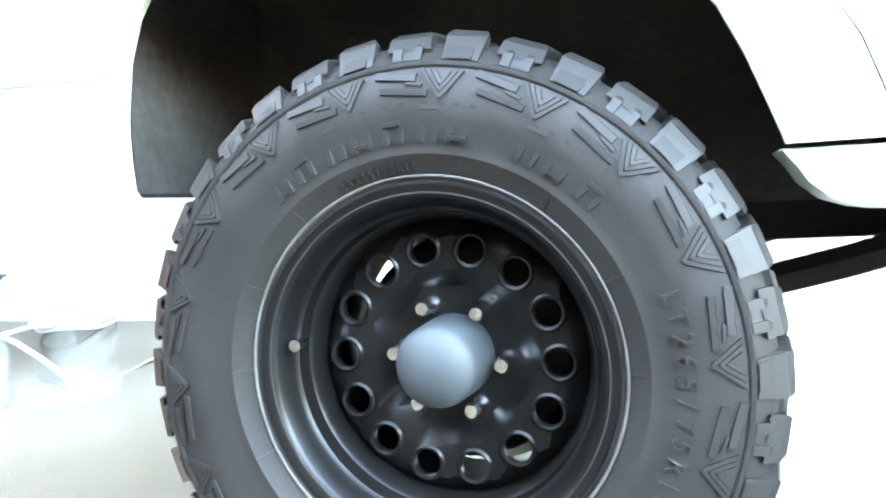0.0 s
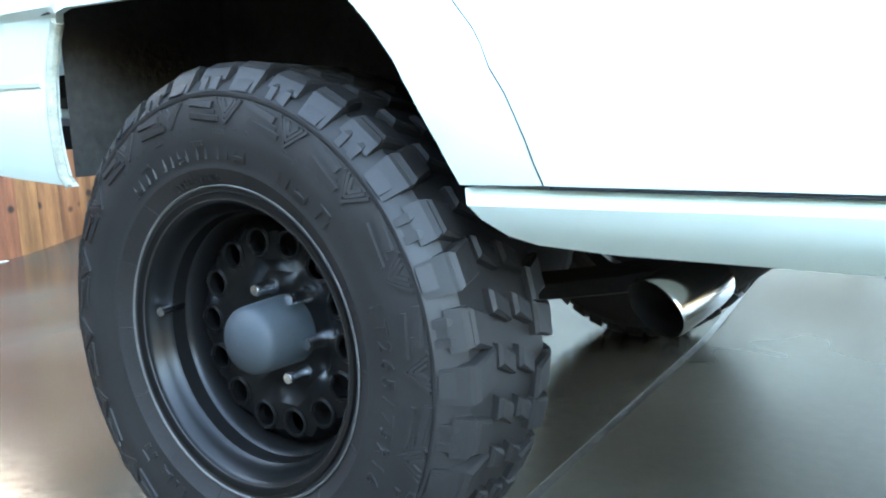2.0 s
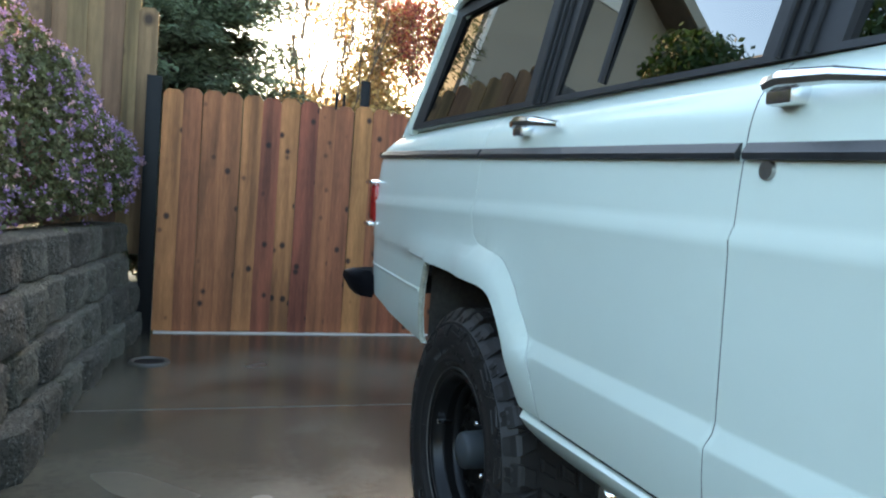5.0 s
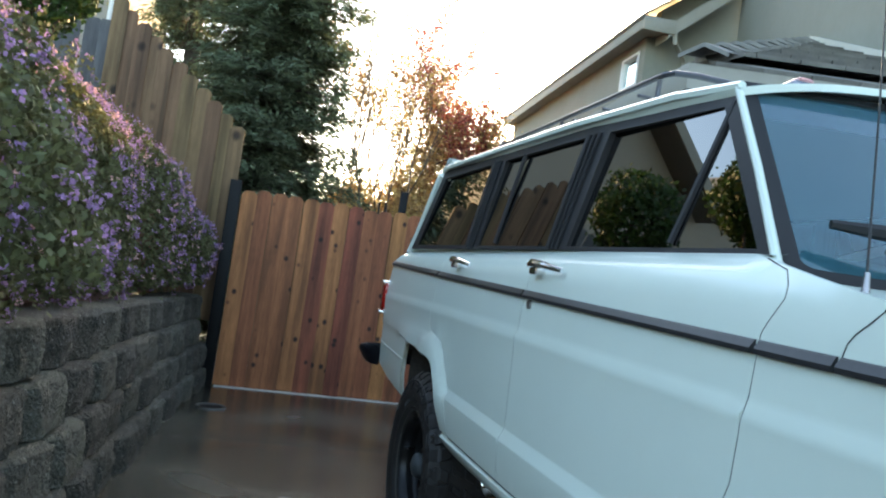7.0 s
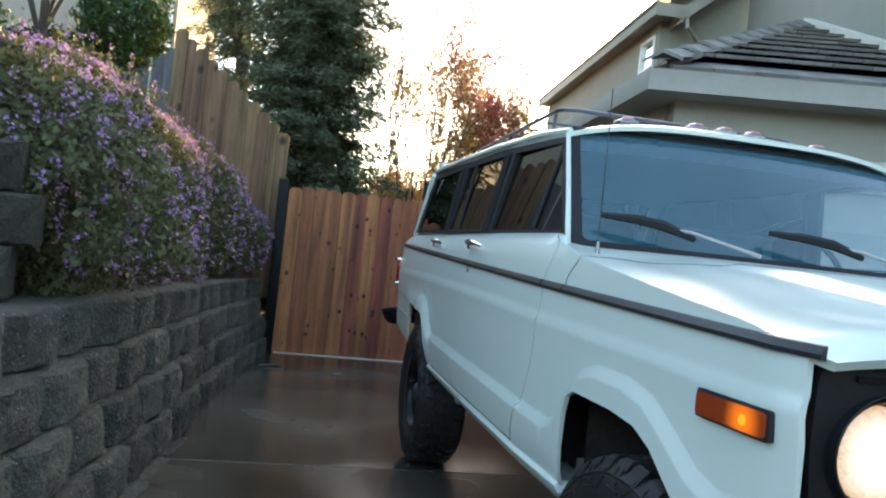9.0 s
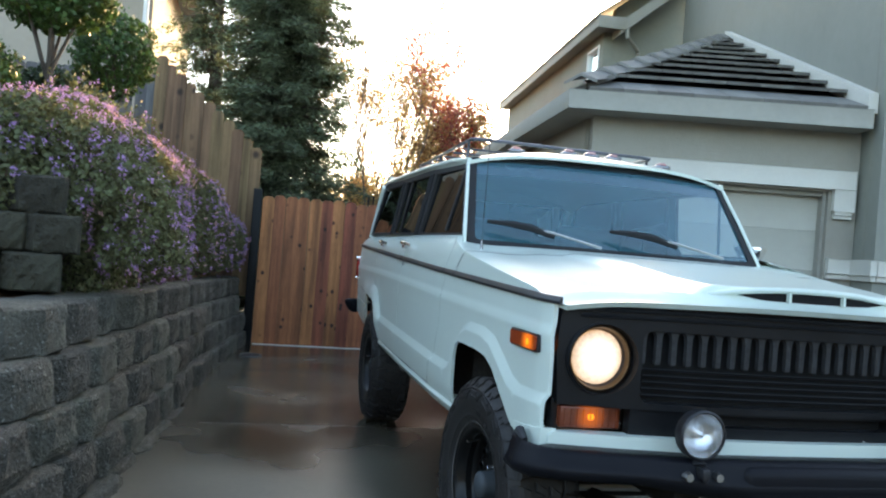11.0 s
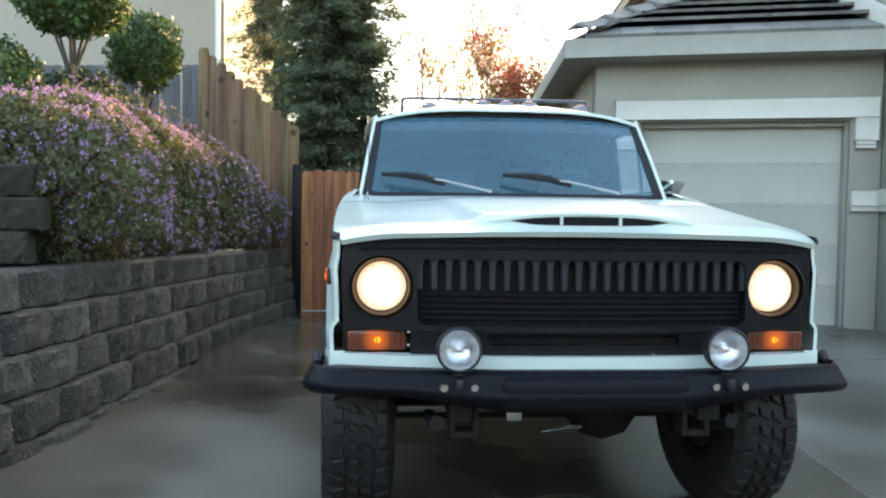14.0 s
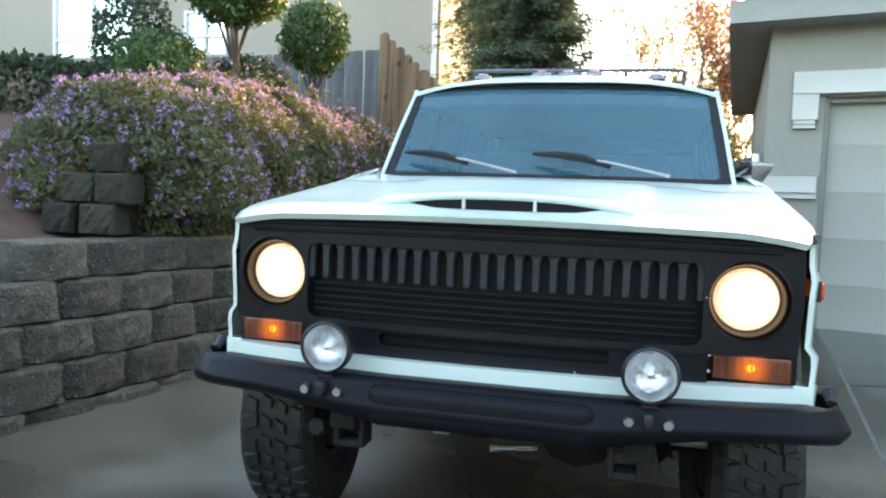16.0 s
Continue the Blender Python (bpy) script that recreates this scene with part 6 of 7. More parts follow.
for j in range(5):
    row = []
    for x in np.linspace(-0.885, 0.885, 29):
        f = x / 0.885
        hx, hy, hz = hood_pt(x, 0.60)
        y0, y1 = 0.600 + 0.055 * f * f, 0.757 + 0.062 * (x / 0.76) ** 2 + 0.07 * smooth01((abs(x) - 0.73) / 0.05)
        z1 = 1.284 + 0.020 * smooth01((abs(x) - 0.73) / 0.06)
        k = j / 4
        row.append(bm.verts.new((hx * (1 - 0.035 * k * smooth01((abs(x) - 0.78) / 0.1)), hy + (y1 - hy) * k, hz - 0.002 + (z1 - hz) * k)))
    rows.append(row)
for a, b in zip(rows, rows[1:]):
    for i in range(28):
        bm.faces.new((a[i], a[i + 1], b[i + 1], b[i]))
part("cowl", bm, M["paint"], car, smooth=True)
bm = bmesh.new()
edge = [Vector(hood_pt(x, 0.43 + 0.02 * (x / 0.885) ** 2)) + Vector((0, 0, 0.0002)) for x in np.linspace(-0.885, 0.885, 41)]
for s in (-1, 1):
    down = [Vector((s * (side_x(yy, zz) + 0.0004), yy, zz)) for yy, zz in ((0.458, 1.222), (0.475, 1.204), (0.496, 1.186), (0.508, 1.170), (0.514, 1.145))]
    edge = down[::-1] + edge if s < 0 else edge + down
tube(bm, edge, 0.0011, 5, False)
part("bonnet_gap", bm, M["rubber_seal"], car)

# windscreen
def ws(u, v):
    """u across, v from 0 at the base to 1 at the top."""
    w = 0.768 - 0.066 * v
    return Vector((u * w - 0.018, 0.735 + 0.315 * v + 0.055 * u * u, 1.272 + 0.462 * v - 0.012 * u * u * v))


def ws_panel(u0, u1, v0, v1, off=0.0, nu=16, nv=8):
    vs = [ws(u0 + (u1 - u0) * i / nu, v0 + (v1 - v0) * j / nv) + Vector((0, -off * 0.75, off * 0.6)) for j in range(nv + 1) for i in range(nu + 1)]
    w = nu + 1
    return vs, [(j * w + i, j * w + i + 1, (j + 1) * w + i + 1, (j + 1) * w + i) for j in range(nv) for i in range(nu)]


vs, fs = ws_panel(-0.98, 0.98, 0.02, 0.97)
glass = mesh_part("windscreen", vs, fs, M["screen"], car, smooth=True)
glass.visible_shadow = False
vs, fs = ws_panel(-0.975, 0.975, 0.79, 0.968, -0.004, 16, 3)
mesh_part("shade_band", vs, fs, M["shade_band"], glass, "smoky tinted band along the top", smooth=True).visible_shadow = False
bm = bmesh.new()
band = rounded(-1.012, 1.012, 0.0, 0.985, 0.03)
sheet(bm, band, lambda u, v: ws(u, v) + Vector((0, -0.005, 0.004)), [rounded(-0.955, 0.955, 0.045, 0.950, 0.04)], step=0.09, thick=(0, 0.012, -0.010))
part("windscreen_seal", bm, M["rubber_seal"], car, smooth=False)
# rear window and tailgate
bm = bmesh.new()
sheet(bm, [(-0.86, 1.29), (0.86, 1.29), (0.80, 1.775), (-0.80, 1.775)], lambda x, z: Vector((x, 3.655 - 0.80 * (z - 1.31), z)), step=0.6, thick=(0, -0.006, 0))
part("rear_window", bm, M["tint"], car, smooth=False).visible_shadow = False
bm = bmesh.new()
box(bm, -0.78, 0.78, 3.27, 3.34, 1.66, 1.765, 0.01)
part("rear_header", bm, M["paint"], car)
bm = bmesh.new()
sheet(bm, [(-0.80, 0.74), (0.80, 0.74), (0.84, 1.0), (0.82, 1.20), (0.77, 1.32), (-0.77, 1.32), (-0.82, 1.20), (-0.84, 1.0)], lambda x, z: Vector((x, 3.915 - (0.20 * smooth01((z - 1.18) / 0.16)), z)), step=0.1)
part("tailgate", bm, M["paint"], car)
bm = bmesh.new()
pts = [(-0.92, 3.87), (-0.958, 3.92), (-0.966, 3.99), (-0.90, 4.04), (-0.5, 4.06), (0.5, 4.06), (0.90, 4.04), (0.966, 3.99), (0.958, 3.92), (0.92, 3.87)]
ring = []
for (x, y), k in zip(pts, range(len(pts))):
    ring.append([bm.verts.new((x * a, y + b, z)) for a, b, z in ((0.965, -0.03, 0.655), (0.985, -0.01, 0.675), (1.012, 0.012, 0.725), (1.008, 0.005, 0.748), (0.975, -0.02, 0.762), (0.95, -0.05, 0.72))])
for a, b in zip(ring, ring[1:]):
    for q in range(6):
        bm.faces.new((a[q], a[(q + 1) % 6], b[(q + 1) % 6], b[q]))
bm.faces.new(ring[0])
bm.faces.new(ring[-1][::-1])
part("rear_bumper", bm, M["bumper"], car)

# nose: black headlamp panel and grille
def nose_y(x, z):
    return -0.594 + 0.092 * (abs(x) / 0.84) ** 2.4 + 0.01 * (z - 0.95)


outline = [(-0.812, 0.795), (0.812, 0.795), (0.822, 0.95), (0.818, 1.060), (0.808, 1.092), (0.775, 1.108), (0.6, 1.120), (0.0, 1.132), (-0.6, 1.120), (-0.775, 1.108), (-0.808, 1.092), (-0.818, 1.060), (-0.822, 0.95)]
opening = rounded(-0.565, 0.565, 0.815, 1.036, 0.03)
HL = 0.682
nose = part("headlamp_panel", sheet(bmesh.new(), outline, lambda x, z: Vector((x, nose_y(x, z), z)), [opening, circle(-HL, 0.940, 0.106, 30), circle(HL, 0.940, 0.106, 30)], step=0.05, thick=(0, 0.05, 0)), M["black_paint"], car, "satin black headlamp panel with chipped paint")
bm = bmesh.new()
sheet(bm, [(-0.58, 0.80), (0.58, 0.80), (0.58, 1.05), (-0.58, 1.05)], lambda x, z: Vector((x, nose_y(x, z) + 0.045, z)), step=0.2)
part("grille_backing", bm, M["mesh"], nose, smooth=False)
n_slots = 23
for k in range(n_slots + 1):
    x = -0.558 + 1.116 * k / n_slots
    bm = bmesh.new()
    y = nose_y(x, 0.95)
    ring_pts = []
    for z, w in ((0.934, 0.0105), (0.940, 0.0125), (1.004, 0.0125), (1.015, 0.0133), (1.024, 0.0160), (1.030, 0.0200), (1.034, 0.0245)):
        ring_pts.append([bm.verts.new((x + a * w, y + 0.012 + b, z)) for a, b in ((-1, 0.012), (-0.7, 0), (0.7, 0), (1, 0.012))])
    for a, b in zip(ring_pts, ring_pts[1:]):
        for q in range(3):
            bm.faces.new((a[q], a[q + 1], b[q + 1], b[q]))
    part("grille_bar", bm, M["slot"], nose)
for z in (0.836, 0.856, 0.876, 0.896, 0.916):
    bm = bmesh.new()
    for side in (1,):
        tube(bm, [(x, nose_y(x, z) + 0.026, z) for x in np.linspace(-0.55, 0.55, 13)], 0.0045, 6)
    part("grille_wire", bm, M["mesh"], nose)
for z, r in ((1.092, 0.008), (1.070, 0.006)):
    bm = bmesh.new()
    tube(bm, [(x, nose_y(x, z) - 0.004, z + 0.008 * (1 - (x / 0.8) ** 2)) for x in np.linspace(-0.76, 0.76, 25)], r, 6)
    part("nose_rib", bm, M["black_paint"], nose)
for s in (-1, 1):
    c = Vector((s * HL - 0.004, nose_y(HL, 0.94) + 0.045, 0.940))
    bm = bmesh.new()
    lathe(bm, [(-0.038, 0.1075), (-0.046, 0.1085), (-0.044, 0.1115), (0.03, 0.110), (0.055, 0.100), (0.06, 0.02)], 40, "Y", c)
    hb = part("headlamp_bucket", bm, M["black_paint"], car)
    bm = bmesh.new()
    lathe(bm, [(0.012, 0.083), (0.004, 0.0855), (-0.006, 0.0880), (-0.010, 0.0905)], 40, "Y", c)
    part("headlamp_gasket", bm, M["slot"], hb)
    bm = bmesh.new()
    lathe(bm, [(-0.010, 0.0905), (-0.022, 0.0925), (-0.030, 0.0955), (-0.030, 0.0985), (-0.022, 0.1005), (-0.005, 0.1010)], 40, "Y", c)
    part("headlamp_ring", bm, M["lamp_ring"], hb, "thin bright headlamp ring")
    bm = bmesh.new()
    lathe(bm, [(0.02, 0.0845), (-0.002, 0.0835), (-0.011, 0.073), (-0.018, 0.05), (-0.021, 0.025), (-0.022, 0.001)], 40, "Y", c)
    part("headlamp_lens", bm, M["head"], hb, "glowing warm white headlamp lens")
    # indicator below
    x0 = s * 0.70
    bm = bmesh.new()
    yy = nose_y(0.70, 0.75) + 0.045
    box(bm, x0 - 0.100, x0 + 0.100, yy - 0.022, yy + 0.03, 0.722, 0.790, 0.008)
    ind = part("indicator_lens", bm, M["amber"], car, "orange indicator lens")
    bm = bmesh.new()
    cyl(bm, (x0 - s * 0.002, yy - 0.010, 0.758), (x0 - s * 0.002, yy - 0.0245, 0.758), 0.015, 0.010, 16)
    part("indicator_bulb", bm, M["amber_lit"], ind, "glowing orange bulb")
    for q in range(9):
        bm = bmesh.new()
        xf = x0 - 0.084 + 0.021 * q
        tube(bm, [(xf, yy - 0.0215, 0.730), (xf, yy - 0.0225, 0.756), (xf, yy - 0.0215, 0.782)], 0.0035, 5)
        part("lens_flute", bm, M["amber"], ind)
    bm = bmesh.new()
    box(bm, x0 - 0.118, x0 + 0.118, yy + 0.008, yy + 0.05, 0.714, 0.806, 0.004)
    part("indicator_surround", bm, M["black_paint"], ind)
    for q in range(2):
        bm = bmesh.new()
        cyl(bm, (x0 - s * 0.108, yy + 0.012, 0.738 + 0.045 * q), (x0 - s * 0.108, yy - 0.004, 0.738 + 0.045 * q), 0.006, 0.005, 8)
        part("screw", bm, M["chrome"], ind)
# lower black panel with a slot, and the white valance
lower = [(-0.585, 0.712), (0.585, 0.712), (0.585, 0.806), (-0.585, 0.806)]
slot = rounded(-0.33, 0.33, 0.748, 0.786, 0.015)
lp = part("lower_grille_panel", sheet(bmesh.new(), lower, lambda x, z: Vector((x, nose_y(x, 0.8) + 0.010 + 0.25 * (0.80 - z) * 0.3, z)), [slot], step=0.06, thick=(0, 0.04, 0)), M["black_paint"], car)
bm = bmesh.new()
sheet(bm, [(-0.34, 0.74), (0.34, 0.74), (0.34, 0.79), (-0.34, 0.79)], lambda x, z: Vector((x, nose_y(x, 0.8) + 0.05, z)), step=0.3)
part("slot_backing", bm, M["mesh"], lp, smooth=False)
bm = bmesh.new()
sheet(bm, [(-0.835, 0.652), (0.835, 0.652), (0.835, 0.70), (0.82, 0.714), (-0.82, 0.714), (-0.835, 0.70)], lambda x, z: Vector((x, nose_y(x, 0.8) - 0.016 + 0.22 * max(0, 0.70 - z) * 0, z)), step=0.08, thick=(0, 0.06, 0))
part("front_valance", bm, M["paint"], car)
for s in (-1, 1):
    bm = bmesh.new()
    side = [(-0.51, 0.66), (-0.35, 0.655), (-0.33, 0.70), (-0.51, 0.72)]
    sheet(bm, side, lambda y, z: Vector((s * (side_x(y, 0.72) + 0.004), y, z)), step=0.06, thick=inward(s, 0.05))
    part("valance_end", bm, M["paint"], car)

# front bumper
bm = bmesh.new()
pts = [(-0.915, -0.40), (-0.948, -0.45), (-0.950, -0.53), (-0.915, -0.60), (-0.84, -0.645), (-0.6, -0.695), (-0.3, -0.722), (0.3, -0.722), (0.6, -0.695), (0.84, -0.645), (0.915, -0.60), (0.950, -0.53), (0.948, -0.45), (0.915, -0.40)]
prof = [(0.13, 0.672), (0.035, 0.685), (0.008, 0.682), (-0.002, 0.668), (-0.010, 0.636), (-0.022, 0.624), (-0.026, 0.608), (-0.020, 0.588), (0.0, 0.566), (0.03, 0.553), (0.10, 0.560)]
ring = [[bm.verts.new((x * (1 - 0.55 * abs(z - 0.615) * smooth01((abs(x) - 0.75) / 0.18)), y + b * (1 - 0.75 * smooth01((abs(x) - 0.85) / 0.09)), z)) for b, z in [(b, z + 0.042 * smooth01((abs(x) - 0.34) / 0.26) * (0.685 - z) / 0.132) for b, z in prof]] for x, y in pts]
for a, b in zip(ring, ring[1:]):
    for q in range(len(prof) - 1):
        bm.faces.new((a[q], a[q + 1], b[q + 1], b[q]))
bm.faces.new(ring[0])
bm.faces.new(ring[-1][::-1])
fb = part("front_bumper", bm, M["bumper"], car, "scuffed dark textured front bumper", smooth=50)
bm = bmesh.new()
box(bm, -0.31, 0.31, -0.745, -0.60, 0.556, 0.674, 0.034, 4)
part("bumper_centre", bm, M["bumper"], fb)
for s in (-1, 1):
    bm = bmesh.new()
    tube(bm, [(s * 0.90, -0.50, 0.680), (s * 0.905, -0.46, 0.698), (s * 0.90, -0.42, 0.690)], [0.010, 0.018, 0.008], 8)
    part("bumper_cap", bm, M["trim"], fb)
for s in (-1, 1):
    c = Vector((s * 0.438, -0.712, 0.757))
    bm = bmesh.new()
    lathe(bm, [(-0.004, 0.0640), (-0.012, 0.0675), (-0.006, 0.0730), (0.028, 0.0725), (0.052, 0.052), (0.060, 0.020), (0.062, 0.001)], 36, "Y", c)
    fog = part("driving_lamp", bm, M["trim"], fb, "round black driving lamp with clear lens")
    bm = bmesh.new()
    lathe(bm, [(0.004, 0.0675), (-0.012, 0.052), (-0.017, 0.026), (-0.018, 0.001)], 36, "Y", c)
    part("lamp_lens", bm, M["lampglass"], fog)
    bm = bmesh.new()
    lathe(bm, [(0.002, 0.0665), (0.020, 0.052), (0.032, 0.030), (0.036, 0.011), (0.018, 0.009), (0.014, 0.001)], 36, "Y", c)
    part("lamp_reflector", bm, M["reflector"], fog)
    bm = bmesh.new()
    cyl(bm, c + Vector((0, 0.02, -0.068)), c + Vector((0, 0.01, -0.090)), 0.012, 0.026, 10)
    box(bm, c.x - 0.012, c.x + 0.012, c.y - 0.040, c.y + 0.03, 0.636, 0.668, 0.004)
    cyl(bm, (c.x, -0.745, 0.628), (c.x, -0.745, 0.640), 0.006, 0.010, 8)
    part("lamp_bracket", bm, M["trim"], fog)
    for q in (-0.048, 0.048):
        bm = bmesh.new()
        cyl(bm, (c.x + q, -0.722, 0.642), (c.x + q, -0.744, 0.642), 0.015, 0.012, 8)
        part("bracket_bolt", bm, M["steel"], fog)

# roof lamps, rack, wipers, aerial, mirrors
for x in (-0.43, -0.13, 0.0, 0.13, 0.43):
    z = roof_z(x, 1.27)
    bm = bmesh.new()
    box(bm, x - 0.042, x + 0.042, 1.230, 1.310, z - 0.004, z + 0.018, 0.008, 3)
    base = part("marker_base", bm, M["dark_chrome"], car, "small dark chrome roof marker base")
    bm = bmesh.new()
    box(bm, x - 0.024, x + 0.024, 1.238, 1.298, z + 0.010, z + 0.032, 0.011, 3)
    part("marker_lens", bm, M["pink_lens"], base, "pinkish clear roof marker lens")
bm = bmesh.new()
box(bm, -0.185, 0.185, 1.245, 1.295, roof_z(0, 1.27) - 0.004, roof_z(0, 1.27) + 0.008, 0.004)
part("marker_bar", bm, M["dark_chrome"], car)
rack_m = mat("grey roof rack bar", (0.10, 0.10, 0.11), 0.35, 0.8, var=0.2)
bm = bmesh.new()
corner = [(-0.575, 1.70), (-0.56, 1.66), (-0.5, 1.64), (0.5, 1.64), (0.56, 1.66), (0.575, 1.70)]
zt = 1.895
loop = [(x, y, zt) for x, y in corner] + [(0.575, 3.18, zt - 0.03), (0.55, 3.24, zt - 0.035), (-0.55, 3.24, zt - 0.035), (-0.575, 3.18, zt - 0.03), (-0.575, 1.70, zt)]
tube(bm, loop, 0.010, 8, False)
rack = part("roof_rack", bm, rack_m, car, "low tubular grey roof rack")
for x in (-0.575, 0.575):
    for y in (1.72, 2.45, 3.15):
        bm = bmesh.new()
        zb = roof_z(x, y)
        tube(bm, [(x, y, zt - 0.01), (x, y + 0.01, zb + 0.02), (x, y + 0.01, zb - 0.005)], [0.008, 0.008, 0.018], 6)
        part("rack_foot", bm, rack_m, rack)
for y in np.linspace(1.85, 3.1, 6):
    bm = bmesh.new()
    tube(bm, [(-0.575, y, zt - 0.035), (0.575, y, zt - 0.035)], 0.006, 6)
    part("rack_slat", bm, rack_m, rack)
for x0, x1 in ((-0.68, -0.15), (-0.07, 0.50)):
    bm = bmesh.new()
    a, b = Vector((x1 + 0.0, 0.70, 1.302)), ws(x0 / 0.76, 0.20) + Vector((0, -0.03, 0.02))
    tube(bm, [a, a.lerp(b, 0.45) + Vector((0, -0.025, 0.018)), a.lerp(b, 0.62) + Vector((0, -0.02, 0.012))], [0.007, 0.006, 0.005], 6)
    wiper = part("wiper_arm", bm, M["steel"], car, "thin grey steel wiper arm")
    bm = bmesh.new()
    m0, m1 = a.lerp(b, 0.42), a.lerp(b, 1.0)
    off = Vector((0, -0.012, 0.004))
    tube(bm, [m0 + off + Vector((0, 0, -0.004)), m0.lerp(m1, 0.35) + off + Vector((0, -0.012, 0.014)), m0.lerp(m1, 0.65) + off + Vector((0, -0.012, 0.012)), m1 + off], [0.010, 0.018, 0.016, 0.009], 6)
    part("wiper_blade", bm, M["rubber_seal"], wiper, "black wiper blade")
bm = bmesh.new()
tube(bm, [(-0.763, 0.625, 1.235), (-0.763, 0.625, 1.250), (-0.762, 0.626, 1.252), (-0.762, 0.627, 1.29)], [0.017, 0.015, 0.008, 0.005], 10)
aer = part("aerial_base", bm, M["dark_chrome"], car, "small chrome aerial base")
bm = bmesh.new()
tube(bm, [(-0.762, 0.627, 1.28), (-0.755, 0.65, 1.55), (-0.747, 0.675, 1.78)], [0.0024, 0.002, 0.0015], 5)
part("aerial_rod", bm, M["trim"], aer)
bm = bmesh.new()
for wd, z in ((0.024, 1.262), (0.060, 1.300), (0.100, 1.368), (0.095, 1.382)):
    for dx, dy in ((-wd, 0.030), (0.0, -0.028 - wd * 0.3), (wd, 0.030)):
        bm.verts.new((0.845 + dx, 0.955 + dy, z))
bm.verts.ensure_lookup_table()
for j in range(3):
    for k in range(3):
        bm.faces.new([bm.verts[i] for i in (3 * j + k, 3 * j + (k + 1) % 3, 3 * j + 3 + (k + 1) % 3, 3 * j + 3 + k)])
bm.faces.new(bm.verts[0:3])
bm.faces.new(bm.verts[9:12])
mir = part("door_mirror", bm, M["chrome"], car, "chrome door mirror", smooth=False)
bm = bmesh.new()
tube(bm, [(0.845, 0.965, 1.262), (0.850, 0.960, 1.278), (0.855, 0.955, 1.295)], [0.020, 0.009, 0.009], 8)
part("mirror_arm", bm, M["chrome"], mir)

# cabin
bm = bmesh.new()
box(bm, -0.76, 0.76, 0.80, 1.10, 1.02, 1.30, 0.05, 3)
part("dashboard", bm, M["interior"], car)
bm = bmesh.new()
cx, cy, cz = 0.38, 1.20, 1.27
ringp = [(cx + 0.19 * math.cos(a), cy + 0.19 * math.sin(a) * 0.45, cz + 0.19 * math.sin(a) * 0.89) for a in np.linspace(0, 2 * math.pi, 33)]
tube(bm, ringp, 0.013, 8, False)
wheel_s = part("steering_wheel", bm, M["interior"], car)
bm = bmesh.new()
tube(bm, [(cx - 0.18, cy, cz), (cx, cy - 0.03, cz - 0.02), (cx + 0.18, cy, cz)], 0.014, 6)
tube(bm, [(cx, cy - 0.02, cz - 0.01), (cx, 0.98, 1.16)], 0.025, 8)
part("steering_column", bm, M["interior"], wheel_s)
for x0, x1 in ((-0.66, -0.08), (0.08, 0.66)):
    bm = bmesh.new()
    box(bm, x0, x1, 1.35, 1.85, 0.86, 1.02, 0.05, 3)
    box(bm, x0, x1, 1.80, 1.95, 0.95, 1.45, 0.05, 3)
    part("front_seat", bm, M["seat"], car)
bm = bmesh.new()
box(bm, -0.51, 0.51, 2.3, 2.8, 0.86, 1.02, 0.05, 3)
box(bm, -0.66, 0.66, 2.72, 2.86, 0.97, 1.40, 0.05, 3)
part("rear_seat", bm, M["seat"], car)
bm = bmesh.new()
box(bm, -0.80, 0.80, 0.70, 2.30, 0.60, 0.66)
part("floor_pan", bm, M["under"], car, smooth=False)
bm = bmesh.new()
box(bm, -0.515, 0.515, 2.30, 3.84, 0.76, 0.80)
for x0, x1 in ((-0.80, -0.52), (0.52, 0.80)):
    box(bm, x0, x1, 3.20, 3.84, 0.76, 0.80)
part("load_floor", bm, M["under"], car, smooth=False)
bm = bmesh.new()
box(bm, -0.80, 0.80, 0.68, 0.72, 0.60, 1.20)
part("firewall", bm, M["under"], car, smooth=False)
bm = bmesh.new()
box(bm, -0.60, 0.60, -0.45, 0.70, 0.58, 1.02, 0.05)
part("engine_block", bm, M["under"], car)

# frame, axles, exhaust
for s in (-1, 1):
    bm = bmesh.new()
    box(bm, s * 0.42 - 0.04, s * 0.42 + 0.04, -0.62, 2.55, 0.50, 0.60, 0.008)
    box(bm, s * 0.42 - 0.04, s * 0.42 + 0.04, 2.45, 3.7, 0.64, 0.73, 0.008)
    part("frame_rail", bm, M["under"], car)
    for y in (0.0, 2.76):
        bm = bmesh.new()
        tube(bm, [(s * 0.50, y + k, 0.50 + 0.0 - 0.10 * (1 - (k / 0.62) ** 2)) for k in np.linspace(-0.62, 0.62, 13)], 0.026, 6)
        part("leaf_spring", bm, M["rust"], car)
        bm = bmesh.new()
        tube(bm, [(s * 0.55, y + 0.10, 0.36), (s * 0.50, y + 0.16, 0.68)], 0.028, 10)
        part("shock_absorber", bm, M["steel"], car)
for y in (0.0, 2.76):
    bm = bmesh.new()
    tube(bm, [(-0.70, y, 0.40), (0.70, y, 0.40)], 0.045, 12)
    lathe(bm, [(-0.14, 0.05), (-0.09, 0.11), (0.0, 0.135), (0.09, 0.11), (0.14, 0.05)], 20, "X", (0.22 if y == 0 else -0.1, y, 0.40))
    part("axle", bm, M["rust"], car)
bm = bmesh.new()
tube(bm, [(-0.62, -0.14, 0.43), (0.66, -0.14, 0.43)], 0.016, 8)
part("tie_rod", bm, M["steel"], car)
bm = bmesh.new()
